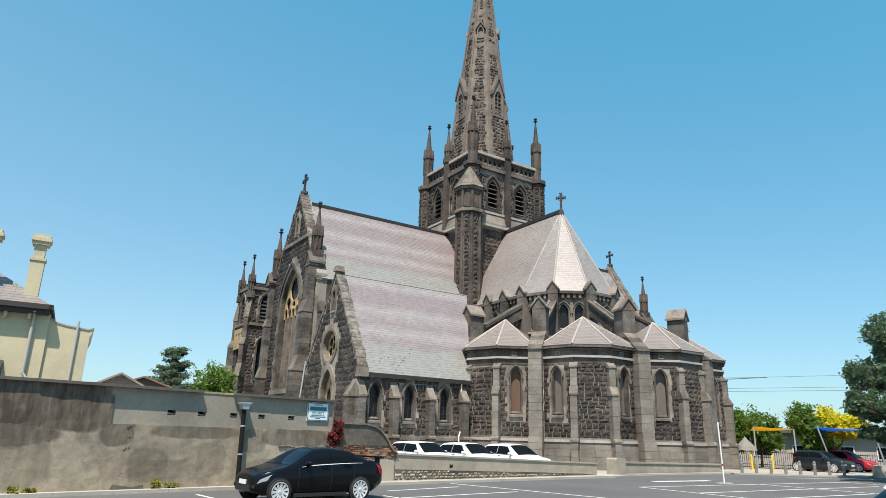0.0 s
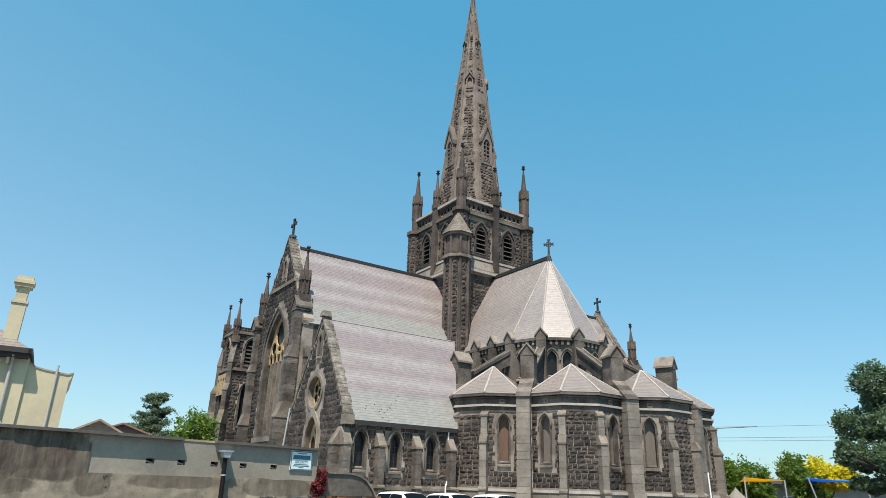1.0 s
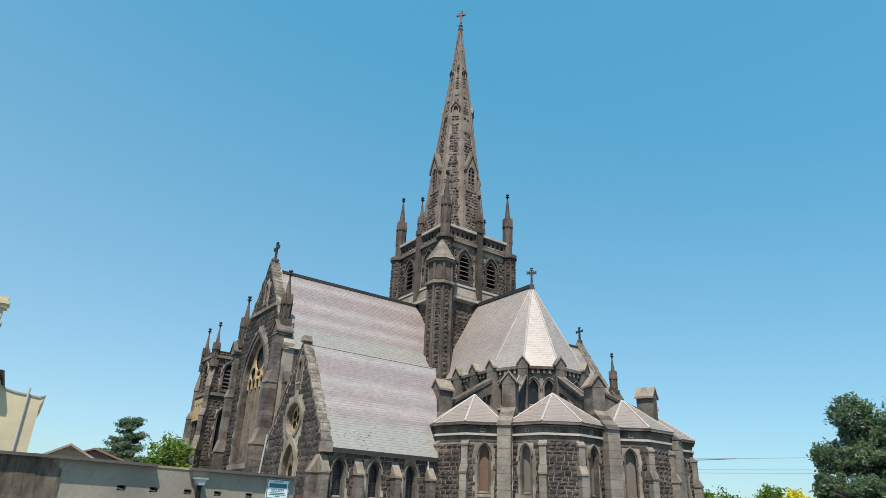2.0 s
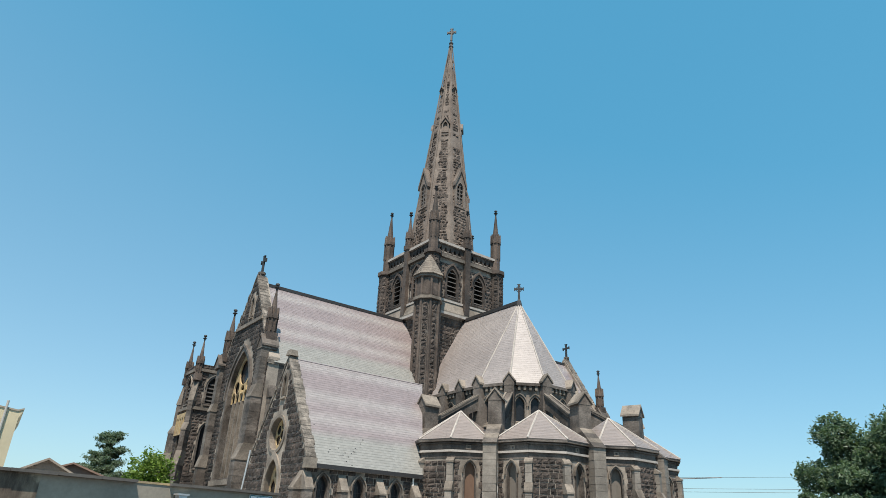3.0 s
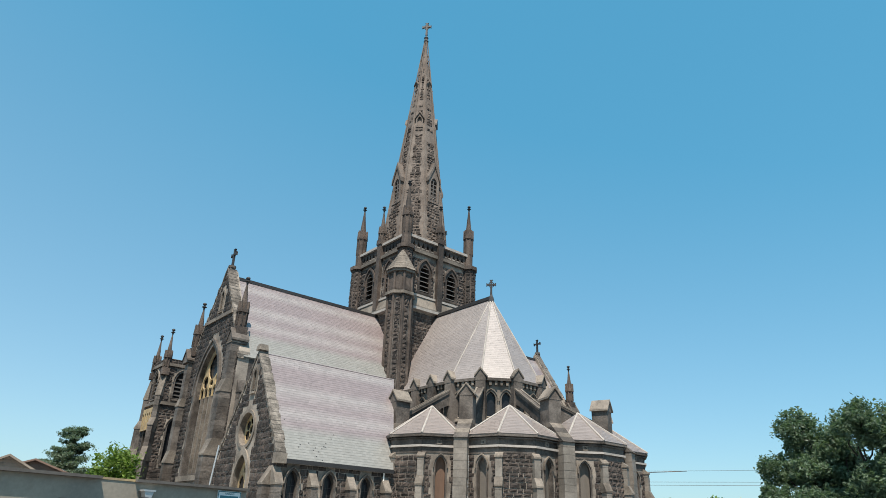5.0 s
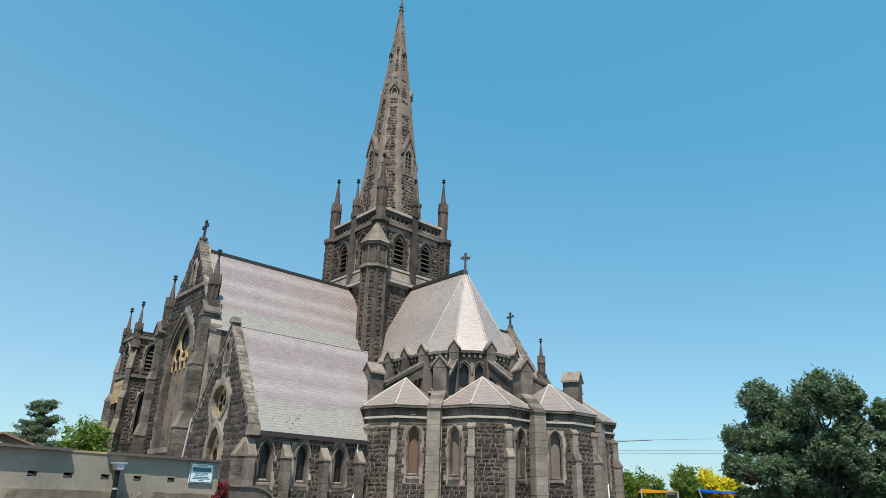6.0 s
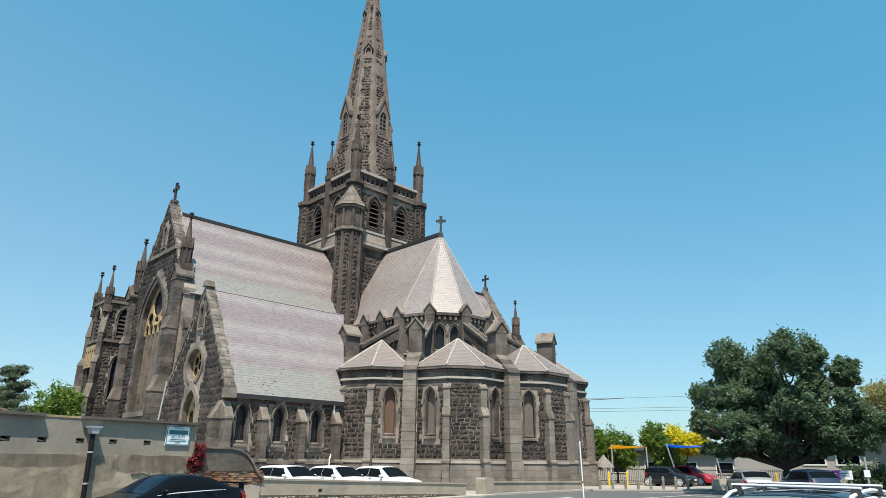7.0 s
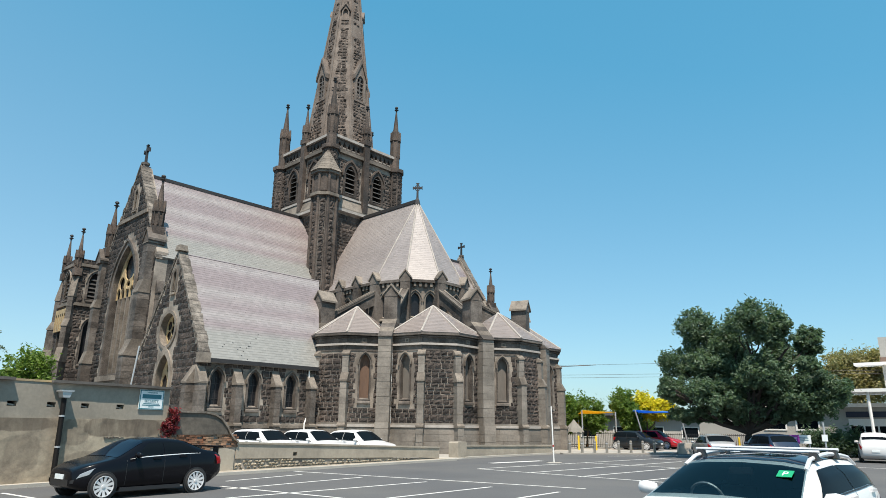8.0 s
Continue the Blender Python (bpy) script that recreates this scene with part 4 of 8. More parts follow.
def chapel(mid, near):
    pts, centre = chapel_plan(mid)
    back = V3((0, APSE_B, 0))
    inner = [back + (q - back) * 0.94 for q in pts]
    core = [tuple((back + (q - back) * 0.55).xy) for q in (pts[0], pts[3])]
    ch = part("chapel", Solid().prism([core[0]] + [tuple(q.xy) for q in inner] + [core[1]], -0.3, 7.3), M_VOID, church, "three-sided apse chapel with boarded lancets and a slate roof")
    for k in range(3):
        p, q = pts[k], pts[k + 1]
        fr = frame_at(p.xy, q.xy)
        L_ = (q - p).length
        wins = [L_ / 2 - (0.12 if k == 0 else -0.12)] if k != 1 else []
        holes = [arch(c, 0.72, 3.75, 6.2, 1.05) for c in wins]
        wide = [arch(c, 1.15, 3.45, 6.2, 1.0) for c in wins]
        keep = PICKED if mid == 54 and k in (0, 1) else None
        wall("chapel_wall", fr, [(0, -0.3), (L_, -0.3), (L_, 7.45), (0, 7.45)], holes, 0.6, ch, "", 100 + mid + k, 0.33, 0.52, wide + [[(-1, -1), (9, -1), (9, 2.05), (-1, 2.05)], [(-1, 7.05), (9, 7.05), (9, 9), (-1, 9)]], keep=keep)
        for c in wins:
            lancet(ch, fr, c, 0.68, 3.75, 6.2, 1.05, pane=M_BROWNBOARD if mid == 18 and k == 2 else M_BOARD, dress=M_ASH, band=0.1, bars=False)
        # plinth, strings, frieze
        pl = part("plinth", Solid().plate(fr, [(-0.1, -0.3), (L_ + 0.1, -0.3), (L_ + 0.1, 1.93), (-0.1, 1.93)], (), 0.0, 0.1), M_MORTAR, church)
        z = -0.3
        rnd = random.Random(mid + k)
        while z < 1.9:
            h = 0.45 if z < 1.3 else 0.36
            x = -0.1
            while x < L_ + 0.1:
                w = min(rnd.uniform(0.8, 1.5), L_ + 0.1 - x)
                part("stone", Solid().plate(fr, [(x + 0.006, z + 0.006), (x + w - 0.006, z + 0.006), (x + w - 0.006, z + h - 0.006), (x + 0.006, z + h - 0.006)], (), 0.02, 0.2 if z < 1.3 else 0.14), M_PLINTH, pl)
                x += w
            z += h
        s = Solid().plate(fr, [(-0.12, 1.93), (L_ + 0.12, 1.93), (L_ + 0.12, 2.1), (-0.12, 2.1)], (), 0, 0.2)
        part("plinth_string", s, M_HIP, ch)
        part("frieze", Solid().plate(fr, [(0, 7.0), (L_, 7.0), (L_, 8.1), (0, 8.1)], (), -0.5, 0.04), M_ASH, ch)
        s = Solid().plate(fr, [(-0.07, 7.38), (L_ + 0.07, 7.38), (L_ + 0.07, 7.52), (-0.07, 7.52)], (), 0, 0.17)
        part("string_course", s, M_HIP, ch)
        s = Solid().plate(fr, [(-0.11, 7.92), (L_ + 0.11, 7.92), (L_ + 0.11, 8.0), (-0.11, 8.0)], (), 0, 0.15)
        s.plate(fr, [(-0.13, 8.06), (L_ + 0.13, 8.06), (L_ + 0.13, 8.22), (-0.13, 8.22)], (), -0.4, 0.3)
        part("cornice", s, M_ASH, ch)
        if k != 1:
            part("carved_panel", Solid().plate(fr, [(L_ / 2 - 0.18, 7.58), (L_ / 2 + 0.18, 7.58), (L_ / 2 + 0.18, 7.88), (L_ / 2 - 0.18, 7.88)], [ring(L_ / 2, 7.73, 0.09, 8)], 0.03, 0.09), M_PALE, ch)
    for k in (1, 2):
        d = (pts[k] - V3((0, APSE_B, 0)) - (centre - V3((0, APSE_B, 0))) * 0.9).normalized()
        buttress(ch, tuple(pts[k].xy), math.degrees(math.atan2(d.y, d.x)), 0.45, [(0.62, 1.95, 2.2), (0.5, 4.9, 5.5), (0.26, 6.7, 7.05)], M_PLINTH, name="corner_buttress")
    # pyramid roof
    ap = V3((centre.x, centre.y, 10.62))
    o = V3((0, APSE_B, 0))
    ev = [centre + (q - centre) * 1.11 for q in pts]
    low = [V3((q.x, q.y, CORNICE + 0.02)) for q in ev]
    bk = [o + (q - o) * 0.66 for q in pts]
    low = [V3((bk[0].x, bk[0].y, CORNICE + 0.5))] + low + [V3((bk[3].x, bk[3].y, CORNICE + 0.5))]
    for k in range(5):
        p, q = low[k], low[k + 1]
        fr = slope_frame(p, q, ap)
        roof = Solid()
        slates(roof, fr, [in_frame(fr, P) for P in (p, q, ap)], 0.22, 0.34, seed=mid + k)
        part("chapel_roof", roof, M_SLATE_CHAPEL, ch)
        if 0 < k:
            part("hip_roll", Solid().tube([p + V3((0, 0, 0.03)), ap + V3((0, 0, 0.02))], 0.07, 5), M_HIP, ch)
    return ch


first_chapel = None
for mid in (18, 54, 90, 126, 162):
    c_ = chapel(mid, mid in (18, 54, 90))
    if mid == 54:
        first_chapel = c_

# flat ambulatory roof behind the chapels
part("ambulatory_roof", Solid().prism([dec(10.2, i) for i in range(6)] + [(-9.5, 6), (9.5, 6)], 8.2, 9.3, top=0.9), M_LEAD, church)
part("ambulatory_wall", Solid().prism([dec(9.9, i) for i in range(6)] + [(-9.2, 4.3), (9.2, 4.3)], -0.3, 8.25), M_ASH, church)


def pier(ang):
    """Pier between chapels: stepped buttress, gableted block and flying buttress to the clerestory."""
    m = local((0, APSE_B), ang)
    p = part("pier", Solid().box(9.6, 11.92, -0.43, 0.43, -0.3, 8.0, m), M_MORTAR, church, "dressed stone pier with gableted cap")
    z = 0.0
    rnd = random.Random(ang)
    while z < 8.0:
        h = min(rnd.choice((0.42, 0.5, 0.58)), 8.0 - z)
        j = rnd.uniform(-0.01, 0.01)
        part("stone", Solid().box(9.6, 11.95 + j + (0.15 if z < 1.9 else 0), -0.46 + j, 0.46 - j, z + 0.008, z + h - 0.008, m), M_PLINTH, p)
        z += h
    for i in range(4):
        x1, x0 = 12.05 - i * 0.42, 11.55 - i * 0.42
        cap = Solid().add([m @ V3(q) for q in ((x1, -0.5, 8.0 + i * 0.36), (x1, 0.5, 8.0 + i * 0.36), (x0, 0.5, 8.42 + i * 0.36), (x0, -0.5, 8.42 + i * 0.36), (9.6, -0.5, 8.0 + i * 0.36), (9.6, 0.5, 8.0 + i * 0.36), (9.6, 0.5, 8.42 + i * 0.36), (9.6, -0.5, 8.42 + i * 0.36))], [(0, 1, 2, 3), (3, 2, 6, 7), (0, 3, 7, 4), (1, 5, 6, 2), (0, 4, 5, 1)])
        part("weathering", cap, M_PALE if i % 2 else M_ASH, p)
    s = Solid().box(9.1, 10.35, -0.48, 0.48, 8.0, 11.15, m)
    fr = (m @ V3((10.35, 0, 0)), m.to_3x3() @ V3((0, 1, 0)), V3((0, 0, 1)), m.to_3x3() @ V3((1, 0, 0)))
    s.plate(fr, [(-0.5, 11.1), (0.5, 11.1), (0.5, 11.25), (0, 11.9), (-0.5, 11.25)], (), -1.25, 0.02)
    part("gableted_block", s, M_ASH, p)
    s = Solid()
    for sg in (-1, 1):
        for a, b in ((0, 0.5), (0.5, 1)):
            z_ = lambda u_: 11.12 + 0.8 * u_
            q = [(sg * 0.64 * (1 - a), z_(a)), (sg * 0.64 * (1 - b), z_(b)), (sg * 0.64 * (1 - b), z_(b) + 0.14), (sg * 0.64 * (1 - a), z_(a) + 0.14)]
            s.plate(fr, q if sg < 0 else q[::-1], (), -1.35, 0.12)
    part("block_coping", s, M_PALE, p)
    # flyer
    side = (m @ V3((0, 0.24, 0)), m.to_3x3() @ V3((1, 0, 0)), V3((0, 0, 1)), m.to_3x3() @ V3((0, 1, 0)))
    arc = [(9.3 - 4.9 * t, 9.1 + 2.9 * math.sin(t * math.pi / 2) * (0.55 + 0.35 * t)) for t in np.linspace(0, 1, 9)]
    top = [(4.4, 12.85), (9.3, 10.0)]
    s = Solid().plate(side, arc + top, (), -0.48, 0.0)
    fly = part("flying_buttress", s, M_ASH, church)
    s = Solid().plate((side[0] + side[3] * 0.08, *side[1:]), [(9.45, 9.93), (9.45, 10.16), (4.4, 13.08), (4.4, 12.85)], (), -0.64, 0.0)
    part("flyer_coping", s, M_ASH, fly)
    for off in (0.1, -0.42):
        strip = (side[0] + side[3] * off, *side[1:])
        part("coping_edge", Solid().plate(strip, [(9.47, 10.1), (9.47, 10.24), (4.4, 13.16), (4.4, 13.02)], (), -0.16, 0.0), M_PALE, fly)


for i in range(6):
    pier(36 * i)


# ---- sacristy wing beside the transept ----
def sacristy():
    aS, bS, eS, zS, zE = 20.8, 10.54, 15.27, 13.25, 5.91
    half = eS - bS
    O = V3((aS, bS, 0))
    fr = (O, V3((0, 1, 0)), V3((0, 0, 1)), V3((1, 0, 0)))
    rose, door = ring(-0.25, 8.0, 1.12, 24), arch(-0.15, 2.0, 2.6, 4.7, 0.95, 7)
    small = arch(-0.1, 0.45, 10.6, 11.6, 1.0)
    outer = [(-half, -0.3), (half, -0.3), (half, zE + 0.1), (0, zS), (-half, zE + 0.1)]
    w = wall("sacristy_gable", fr, outer, [rose, door, small], 0.8, church, "gable with a round traceried window over a pointed one", 210, 0.4, 0.6, [ring(-0.25, 8.0, 1.6, 16), arch(-0.15, 2.7, 2.2, 4.7, 0.95), arch(-0.1, 0.9, 10.4, 11.6, 1.0)])
    r = part("rose_window", Solid().plate(fr, ring(-0.25, 8.0, 1.3, 28), [ring(-0.25, 8.0, 1.08, 28)], -0.5, 0.08), M_PALE, w, "round window with sandstone tracery")
    part("pane", Solid().plate(fr, ring(-0.25, 8.0, 1.1, 24), (), -0.5, -0.45), M_GLASSDARK, r)
    pet = [ring(-0.25 + 0.68 * math.cos(radians(60 * i + 30)), 8.0 + 0.68 * math.sin(radians(60 * i + 30)), 0.325, 12) for i in range(6)] + [ring(-0.25, 8.0, 0.33, 12)]
    part("tracery", Solid().plate(fr, ring(-0.25, 8.0, 1.09, 24), pet, -0.42, -0.35), M_SAND, r)
    d = part("window", Solid().plate(fr, arch(-0.15, 2.6, 2.5, 4.7, 0.96), [arch(-0.15, 2.0, 2.6, 4.7, 0.95)], -0.5, 0.1), M_PALE, w)
    part("pane", Solid().plate(fr, arch(-0.15, 2.02, 2.6, 4.7, 0.95), (), -0.5, -0.45), M_GLASSDARK, d)
    hs = [arch(-0.15 + c, 0.8, 2.7, 4.5, 0.9, 5) for c in (-0.47, 0.47)] + [ring(-0.15, 5.55, 0.36, 12)]
    part("tracery", Solid().plate(fr, arch(-0.15, 1.98, 2.6, 4.7, 0.95), hs, -0.42, -0.34), M_SAND, d)
    lancet(w, fr, -0.1, 0.45, 10.6, 11.6, 1.0, band=0.14, bars=False, hood=False)
    part("plinth", Solid().plate(fr, [(-half, -0.3), (half + .18, -0.3), (half + .18, 1.9), (-half, 1.9)], (), 0, 0.18), M_ASH, w)
    gable_coping(w, fr, half + 0.2, zE - 0.25, zS - 0.1, 0.3, -0.6, 0.1)
    part("apex_stone", Solid().box(aS - 0.5, aS + 0.2, bS - 0.3, bS + 0.3, zS + 0.1, zS + 0.5, taper=(0.2, 0.2)), M_PALE, w)
    part("kneeler", Solid().box(aS - 0.45, aS + 0.25, eS - 0.1, eS + 0.42, zE - 0.35, zE + 0.25), M_PALE, w)
    # long side
    fr = (V3((aS, eS, 0)), V3((-1, 0, 0)), V3((0, 0, 1)), V3((0, 1, 0)))
    cs = [1.15, 3.7, 6.5]
    holes = [arch(c, 0.76, 3.05, 4.6, 1.0) for c in cs]
    w = wall("sacristy_wall", fr, [(0, -0.3), (8.9, -0.3), (8.9, zE), (0, zE)], holes, 0.6, church, "rock-faced bluestone side wall with three lancets", 220, 0.33, 0.5, [arch(c, 1.15, 2.8, 4.6, 1.0) for c in cs] + [[(-1, -1), (9, -1), (9, 1.95), (-1, 1.95)]])
    for c in cs:
        lancet(w, fr, c, 0.74, 3.05, 4.6, 1.0, dress=M_ASH, band=0.13)
    s = Solid().plate(fr, [(0, -0.3), (8.7, -0.3), (8.7, 1.8), (0, 1.8)], (), 0, 0.16)
    part("plinth", s, M_ASH, w)
    part("plinth_string", Solid().plate(fr, [(-0.2, 1.8), (8.7, 1.8), (8.7, 1.97), (-0.2, 1.97)], (), 0, 0.22), M_PALE, w)
    part("gutter", Solid().plate(fr, [(-0.2, zE - 0.3), (8.5, zE - 0.3), (8.5, zE - 0.05), (-0.2, zE - 0.05)], (), 0, 0.32), M_LEAD, w)
    for c in (-0.25, 2.45, 5.2, 7.95):
        buttress(w, (aS - c - (0.3 if c < 0 else 0), eS), 90, 0.44, [(0.72, 1.9, 2.1), (0.58, 4.35, 5.4)])
    buttress(w, (aS, eS - 0.55), 0, 0.52, [(0.75, 1.9, 2.1), (0.6, 4.35, 5.5)])
    # roof
    roof = Solid()
    p, q = (aS - 0.4, eS + 0.3, zE - 0.25), (9.3, eS + 0.3, zE - 0.25)
    f2 = slope_frame(p, q, (p[0], bS, zS))
    pts = [in_frame(f2, P) for P in (p, (12.35, eS + 0.3, zE - 0.25), (9.2, bS, zS), (p[0], bS, zS))]
    slates(roof, f2, pts, seed=55)
    p, q = (9.3, bS - half - 0.3, zE - 0.25), (aS - 0.4, bS - half - 0.3, zE - 0.25)
    f2 = slope_frame(p, q, (p[0], bS, zS))
    slates(roof, f2, [in_frame(f2, P) for P in (p, q, (q[0], bS, zS), (p[0], bS, zS))], seed=56)
    sr = part("sacristy_roof", roof, M_SLATE, church, "banded grey, green and purple slate roof")
    p = (aS - 0.4, eS + 0.3, zE - 0.25)
    f2 = slope_frame(p, (9.3, eS + 0.3, zE - 0.25), (p[0], bS, zS))
    rnd = random.Random(17)
    for i in range(16):
        x, z = 2.5 + rnd.gauss(0, 0.7), 1.6 + rnd.gauss(0, 0.8)
        part("slipped_slate", Solid().plate(f2, [(x, z), (x + 0.07, z - 0.015), (x + 0.075, z + 0.04), (x + 0.01, z + 0.045)], (), 0.012, 0.024), M_GLASSDARK, sr)


sacristy()


# ---- west turret seen past the transept ----
def west_turret():
    c, h = (16.9, -19.0), 1.9
    t = part("west_turret", Solid().box(c[0] - h + 0.5, c[0] + h - 0.5, c[1] - h + 0.5, c[1] + h - 0.5, -0.3, 18.0), M_MORTAR, church, "square stair tower with lancets and pinnacles")
    for i in range(4):
        a = 90 * i
        n = V3((round(math.cos(radians(a))), round(math.sin(radians(a))), 0))
        e = V3((-n.y, n.x, 0))
        fr = (V3((*c, 0)) + n * h, e, V3((0, 0, 1)), n)
        hs = [arch(0, 1.2, 14.0, 15.7, 1.0), arch(0, 1.0, 7.6, 11.0, 1.0)]
        wall("turret_wall", fr, [(-h, -0.3), (h, -0.3), (h, 18.0), (-h, 18.0)], hs, 0.5, t, "", 300 + i, 0.4, 0.6, [arch(0, 1.7, 13.8, 15.7, 1.0), arch(0, 1.4, 7.4, 11.0, 1.0)])
        for z_ in np.arange(14.25, 16.2, 0.42):
            hw_ = 0.6 if z_ < 15.7 else 0.35
            part("louvre", Solid().plate(fr, [(-hw_, z_), (hw_, z_), (hw_, z_ + 0.14), (-hw_, z_ + 0.14)], (), -0.25, -0.1), M_LOUVRE, t)
        lancet(t, fr, 0, 1.2, 14.0, 15.7, 1.0, pane=M_VOID, dress=M_ASH, bars=False)
        lancet(t, fr, 0, 1.0, 7.6, 11.0, 1.0, dress=M_ASH, bars=False)
        s = Solid().plate(fr, [(-h - 0.2, 13.2), (h + 0.2, 13.2), (h + 0.2, 13.5), (-h - 0.2, 13.5)], (), 0, 0.2)
        part("string_course", s, M_PALE, t)
        part("string_course", Solid().plate(fr, [(-h - 0.2, 17.2), (h + 0.2, 17.2), (h + 0.2, 17.5), (-h - 0.2, 17.5)], (), -0.2, 0.2), M_PALE, t)
        arc = [arch(x, 0.34, 10.8, 12.2, 1.0, 3) for x in np.linspace(-1.2, 1.2, 5)]
        if i == 0:
            part("blind_arcade", Solid().plate(fr, [(-1.5, 10.7), (1.5, 10.7), (1.5, 12.9), (-1.5, 12.9)], arc, 0.02, 0.22), M_SAND, t)
        k = (n + e) * (h - 0.1)
        o = (c[0] + k.x, c[1] + k.y)
        buttress(t, o, a + 45, 0.52, [(1.1, 7.6, 9.0), (0.75, 11.0, 11.8), (0.42, 14.0, 16.4)], name="angle_buttress")
        pinnacle(t, o, 16.2, 18.3, 21.2, 0.33, base=0.36)
    part("cap", Solid().prism(octagon(2.2, 45, 4, c), 17.6, 18.2, top=0.3), M_LEAD, t)


west_turret()

# pale downpipes
part("downpipe", Solid().tube([(9.06, 19.34, -0.2), (9.06, 19.34, 1.7), (8.98, 19.3, 2.2), (8.98, 19.3, 6.9)], 0.055, 8), M_WHITE, church, "white painted downpipe")
part("downpipe", Solid().tube([(13.2, 15.5, -0.2), (13.2, 15.5, 2.1), (13.0, 15.42, 2.5), (13.0, 15.42, 5.6)], 0.05, 8), M_WHITE, church, "white painted downpipe")

# blocks of the nearest chapel, each its own piece
for vs, fs in PICKED[:300]:
    part("stone", Solid().add(vs, fs), M_BLUE, first_chapel)


# ---- more materials ----
M_RENDER = material("old_stained_render", (0.4, 0.338, 0.25), 0.92, 0.5, 0.55, 4.5, 0.45, 0.02, tint=(0.28, 0.232, 0.172), stain=0.8, stain_col=(0.13, 0.108, 0.085), stain_scale=1.1)
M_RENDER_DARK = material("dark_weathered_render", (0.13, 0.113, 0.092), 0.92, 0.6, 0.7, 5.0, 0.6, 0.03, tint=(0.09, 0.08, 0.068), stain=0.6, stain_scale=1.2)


def patched(m, origin, axis, patches, dark):
    """Old repairs and damp patches on a wall: (along, height, half length, half height, share)."""
    t = m.node_tree
    link = t.links.new
    b = t.nodes["Principled BSDF"]
    g = t.nodes.new("ShaderNodeTexCoord")

    def vm(op, *a):
        n = t.nodes.new("ShaderNodeVectorMath")
        n.operation = op
        for i, q in enumerate(a):
            if isinstance(q, tuple):
                n.inputs[i].default_value = q
            else:
                link(q, n.inputs[i])
        return n

    def ns(scale, detail, stretch):
        mp = t.nodes.new("ShaderNodeMapping")
        mp.inputs["Scale"].default_value = stretch
        link(g.outputs["Object"], mp.inputs[0])
        n = t.nodes.new("ShaderNodeTexNoise")
        n.inputs["Scale"].default_value, n.inputs["Detail"].default_value, n.inputs["Roughness"].default_value = scale, detail, 0.7
        link(mp.outputs[0], n.inputs["Vector"])
        return n

    def fm(op, a, c):
        n = t.nodes.new("ShaderNodeMath")
        n.operation = op
        for i, q in enumerate((a, c)):
            if isinstance(q, (int, float)):
                n.inputs[i].default_value = q
            else:
                link(q, n.inputs[i])
        return n.outputs[0]

    s_ = vm("DOT_PRODUCT", vm("SUBTRACT", g.outputs["Object"], tuple(origin)).outputs[0], tuple(axis)).outputs["Value"]
    xyz = t.nodes.new("ShaderNodeSeparateXYZ")
    link(g.outputs["Object"], xyz.inputs[0])
    wob = ns(1.3, 8.0, (1, 1, 1)).outputs[0]
    streak = ns(2.2, 6.0, (1.6, 1.6, 0.35)).outputs[0]
    total = None
    for r, z, hr, hz_, share in patches:
        dx, dz = fm("DIVIDE", fm("SUBTRACT", s_, r), hr), fm("DIVIDE", fm("SUBTRACT", xyz.outputs[2], z), hz_)
        q = fm("ADD", fm("ADD", fm("POWER", fm("ABSOLUTE", dx, 0.0), 3.0), fm("POWER", fm("ABSOLUTE", dz, 0.0), 3.0)), fm("MULTIPLY", fm("SUBTRACT", wob, 0.5), 2.2))
        rp = t.nodes.new("ShaderNodeMapRange")
        rp.inputs[1].default_value, rp.inputs[2].default_value, rp.inputs[3].default_value, rp.inputs[4].default_value = 0.75, 1.1, share, 0.0
        link(q, rp.inputs[0])
        total = rp.outputs[0] if total is None else fm("MAXIMUM", total, rp.outputs[0])
    sr = t.nodes.new("ShaderNodeMapRange")
    sr.inputs[1].default_value, sr.inputs[2].default_value, sr.inputs[3].default_value = 0.34, 0.58, 0.6
    link(streak, sr.inputs[0])
    mx = t.nodes.new("ShaderNodeMix")
    mx.data_type = "RGBA"
    link(fm("MULTIPLY", total, sr.outputs[0]), mx.inputs[0])
    link(b.inputs["Base Color"].links[0].from_socket, mx.inputs[6])
    mx.inputs[7].default_value = (*dark, 1)
    link(mx.outputs[2], b.inputs["Base Color"])
    return m


# along: metres back from the end of the wall
patched(M_RENDER, (-3.9, 24.68, 0.0), (-0.7034, -0.7108, 0.0), [(11.4, 2.45, 3.6, 0.7, 1.0), (10.6, 1.6, 1.6, 0.4, 0.8), (8.9, 2.2, 1.4, 0.6, 0.9), (9.8, 0.8, 0.7, 0.7, 0.45), (7.6, 1.75, 0.5, 0.5, 0.7), (5.2, 1.72, 1.5, 0.22, 0.6), (1.6, 1.62, 1.4, 0.32, 0.75), (3.2, 1.5, 0.5, 0.4, 0.5), (6.6, 0.7, 0.6, 0.5, 0.4), (4.6, 0.9, 0.5, 0.5, 0.35), (15.5, 1.2, 3.0, 1.2, 0.5), (2.4, 0.5, 1.2, 0.4, 0.4)], (0.068, 0.05, 0.038))
M_RENDER_GREY = material("grey_cement_render", (0.315, 0.278, 0.222), 0.92, 0.3, 0.6, 9.0, 0.35, 0.01, tint=(0.275, 0.245, 0.2), stain=0.45, stain_col=(0.2, 0.18, 0.15), stain_scale=0.8)
M_COPING = material("dark_weathered_coping", (0.11, 0.1, 0.09), 0.9, 0.35, 1.0, 8.0, 0.4, 0.02, stain=0.4)
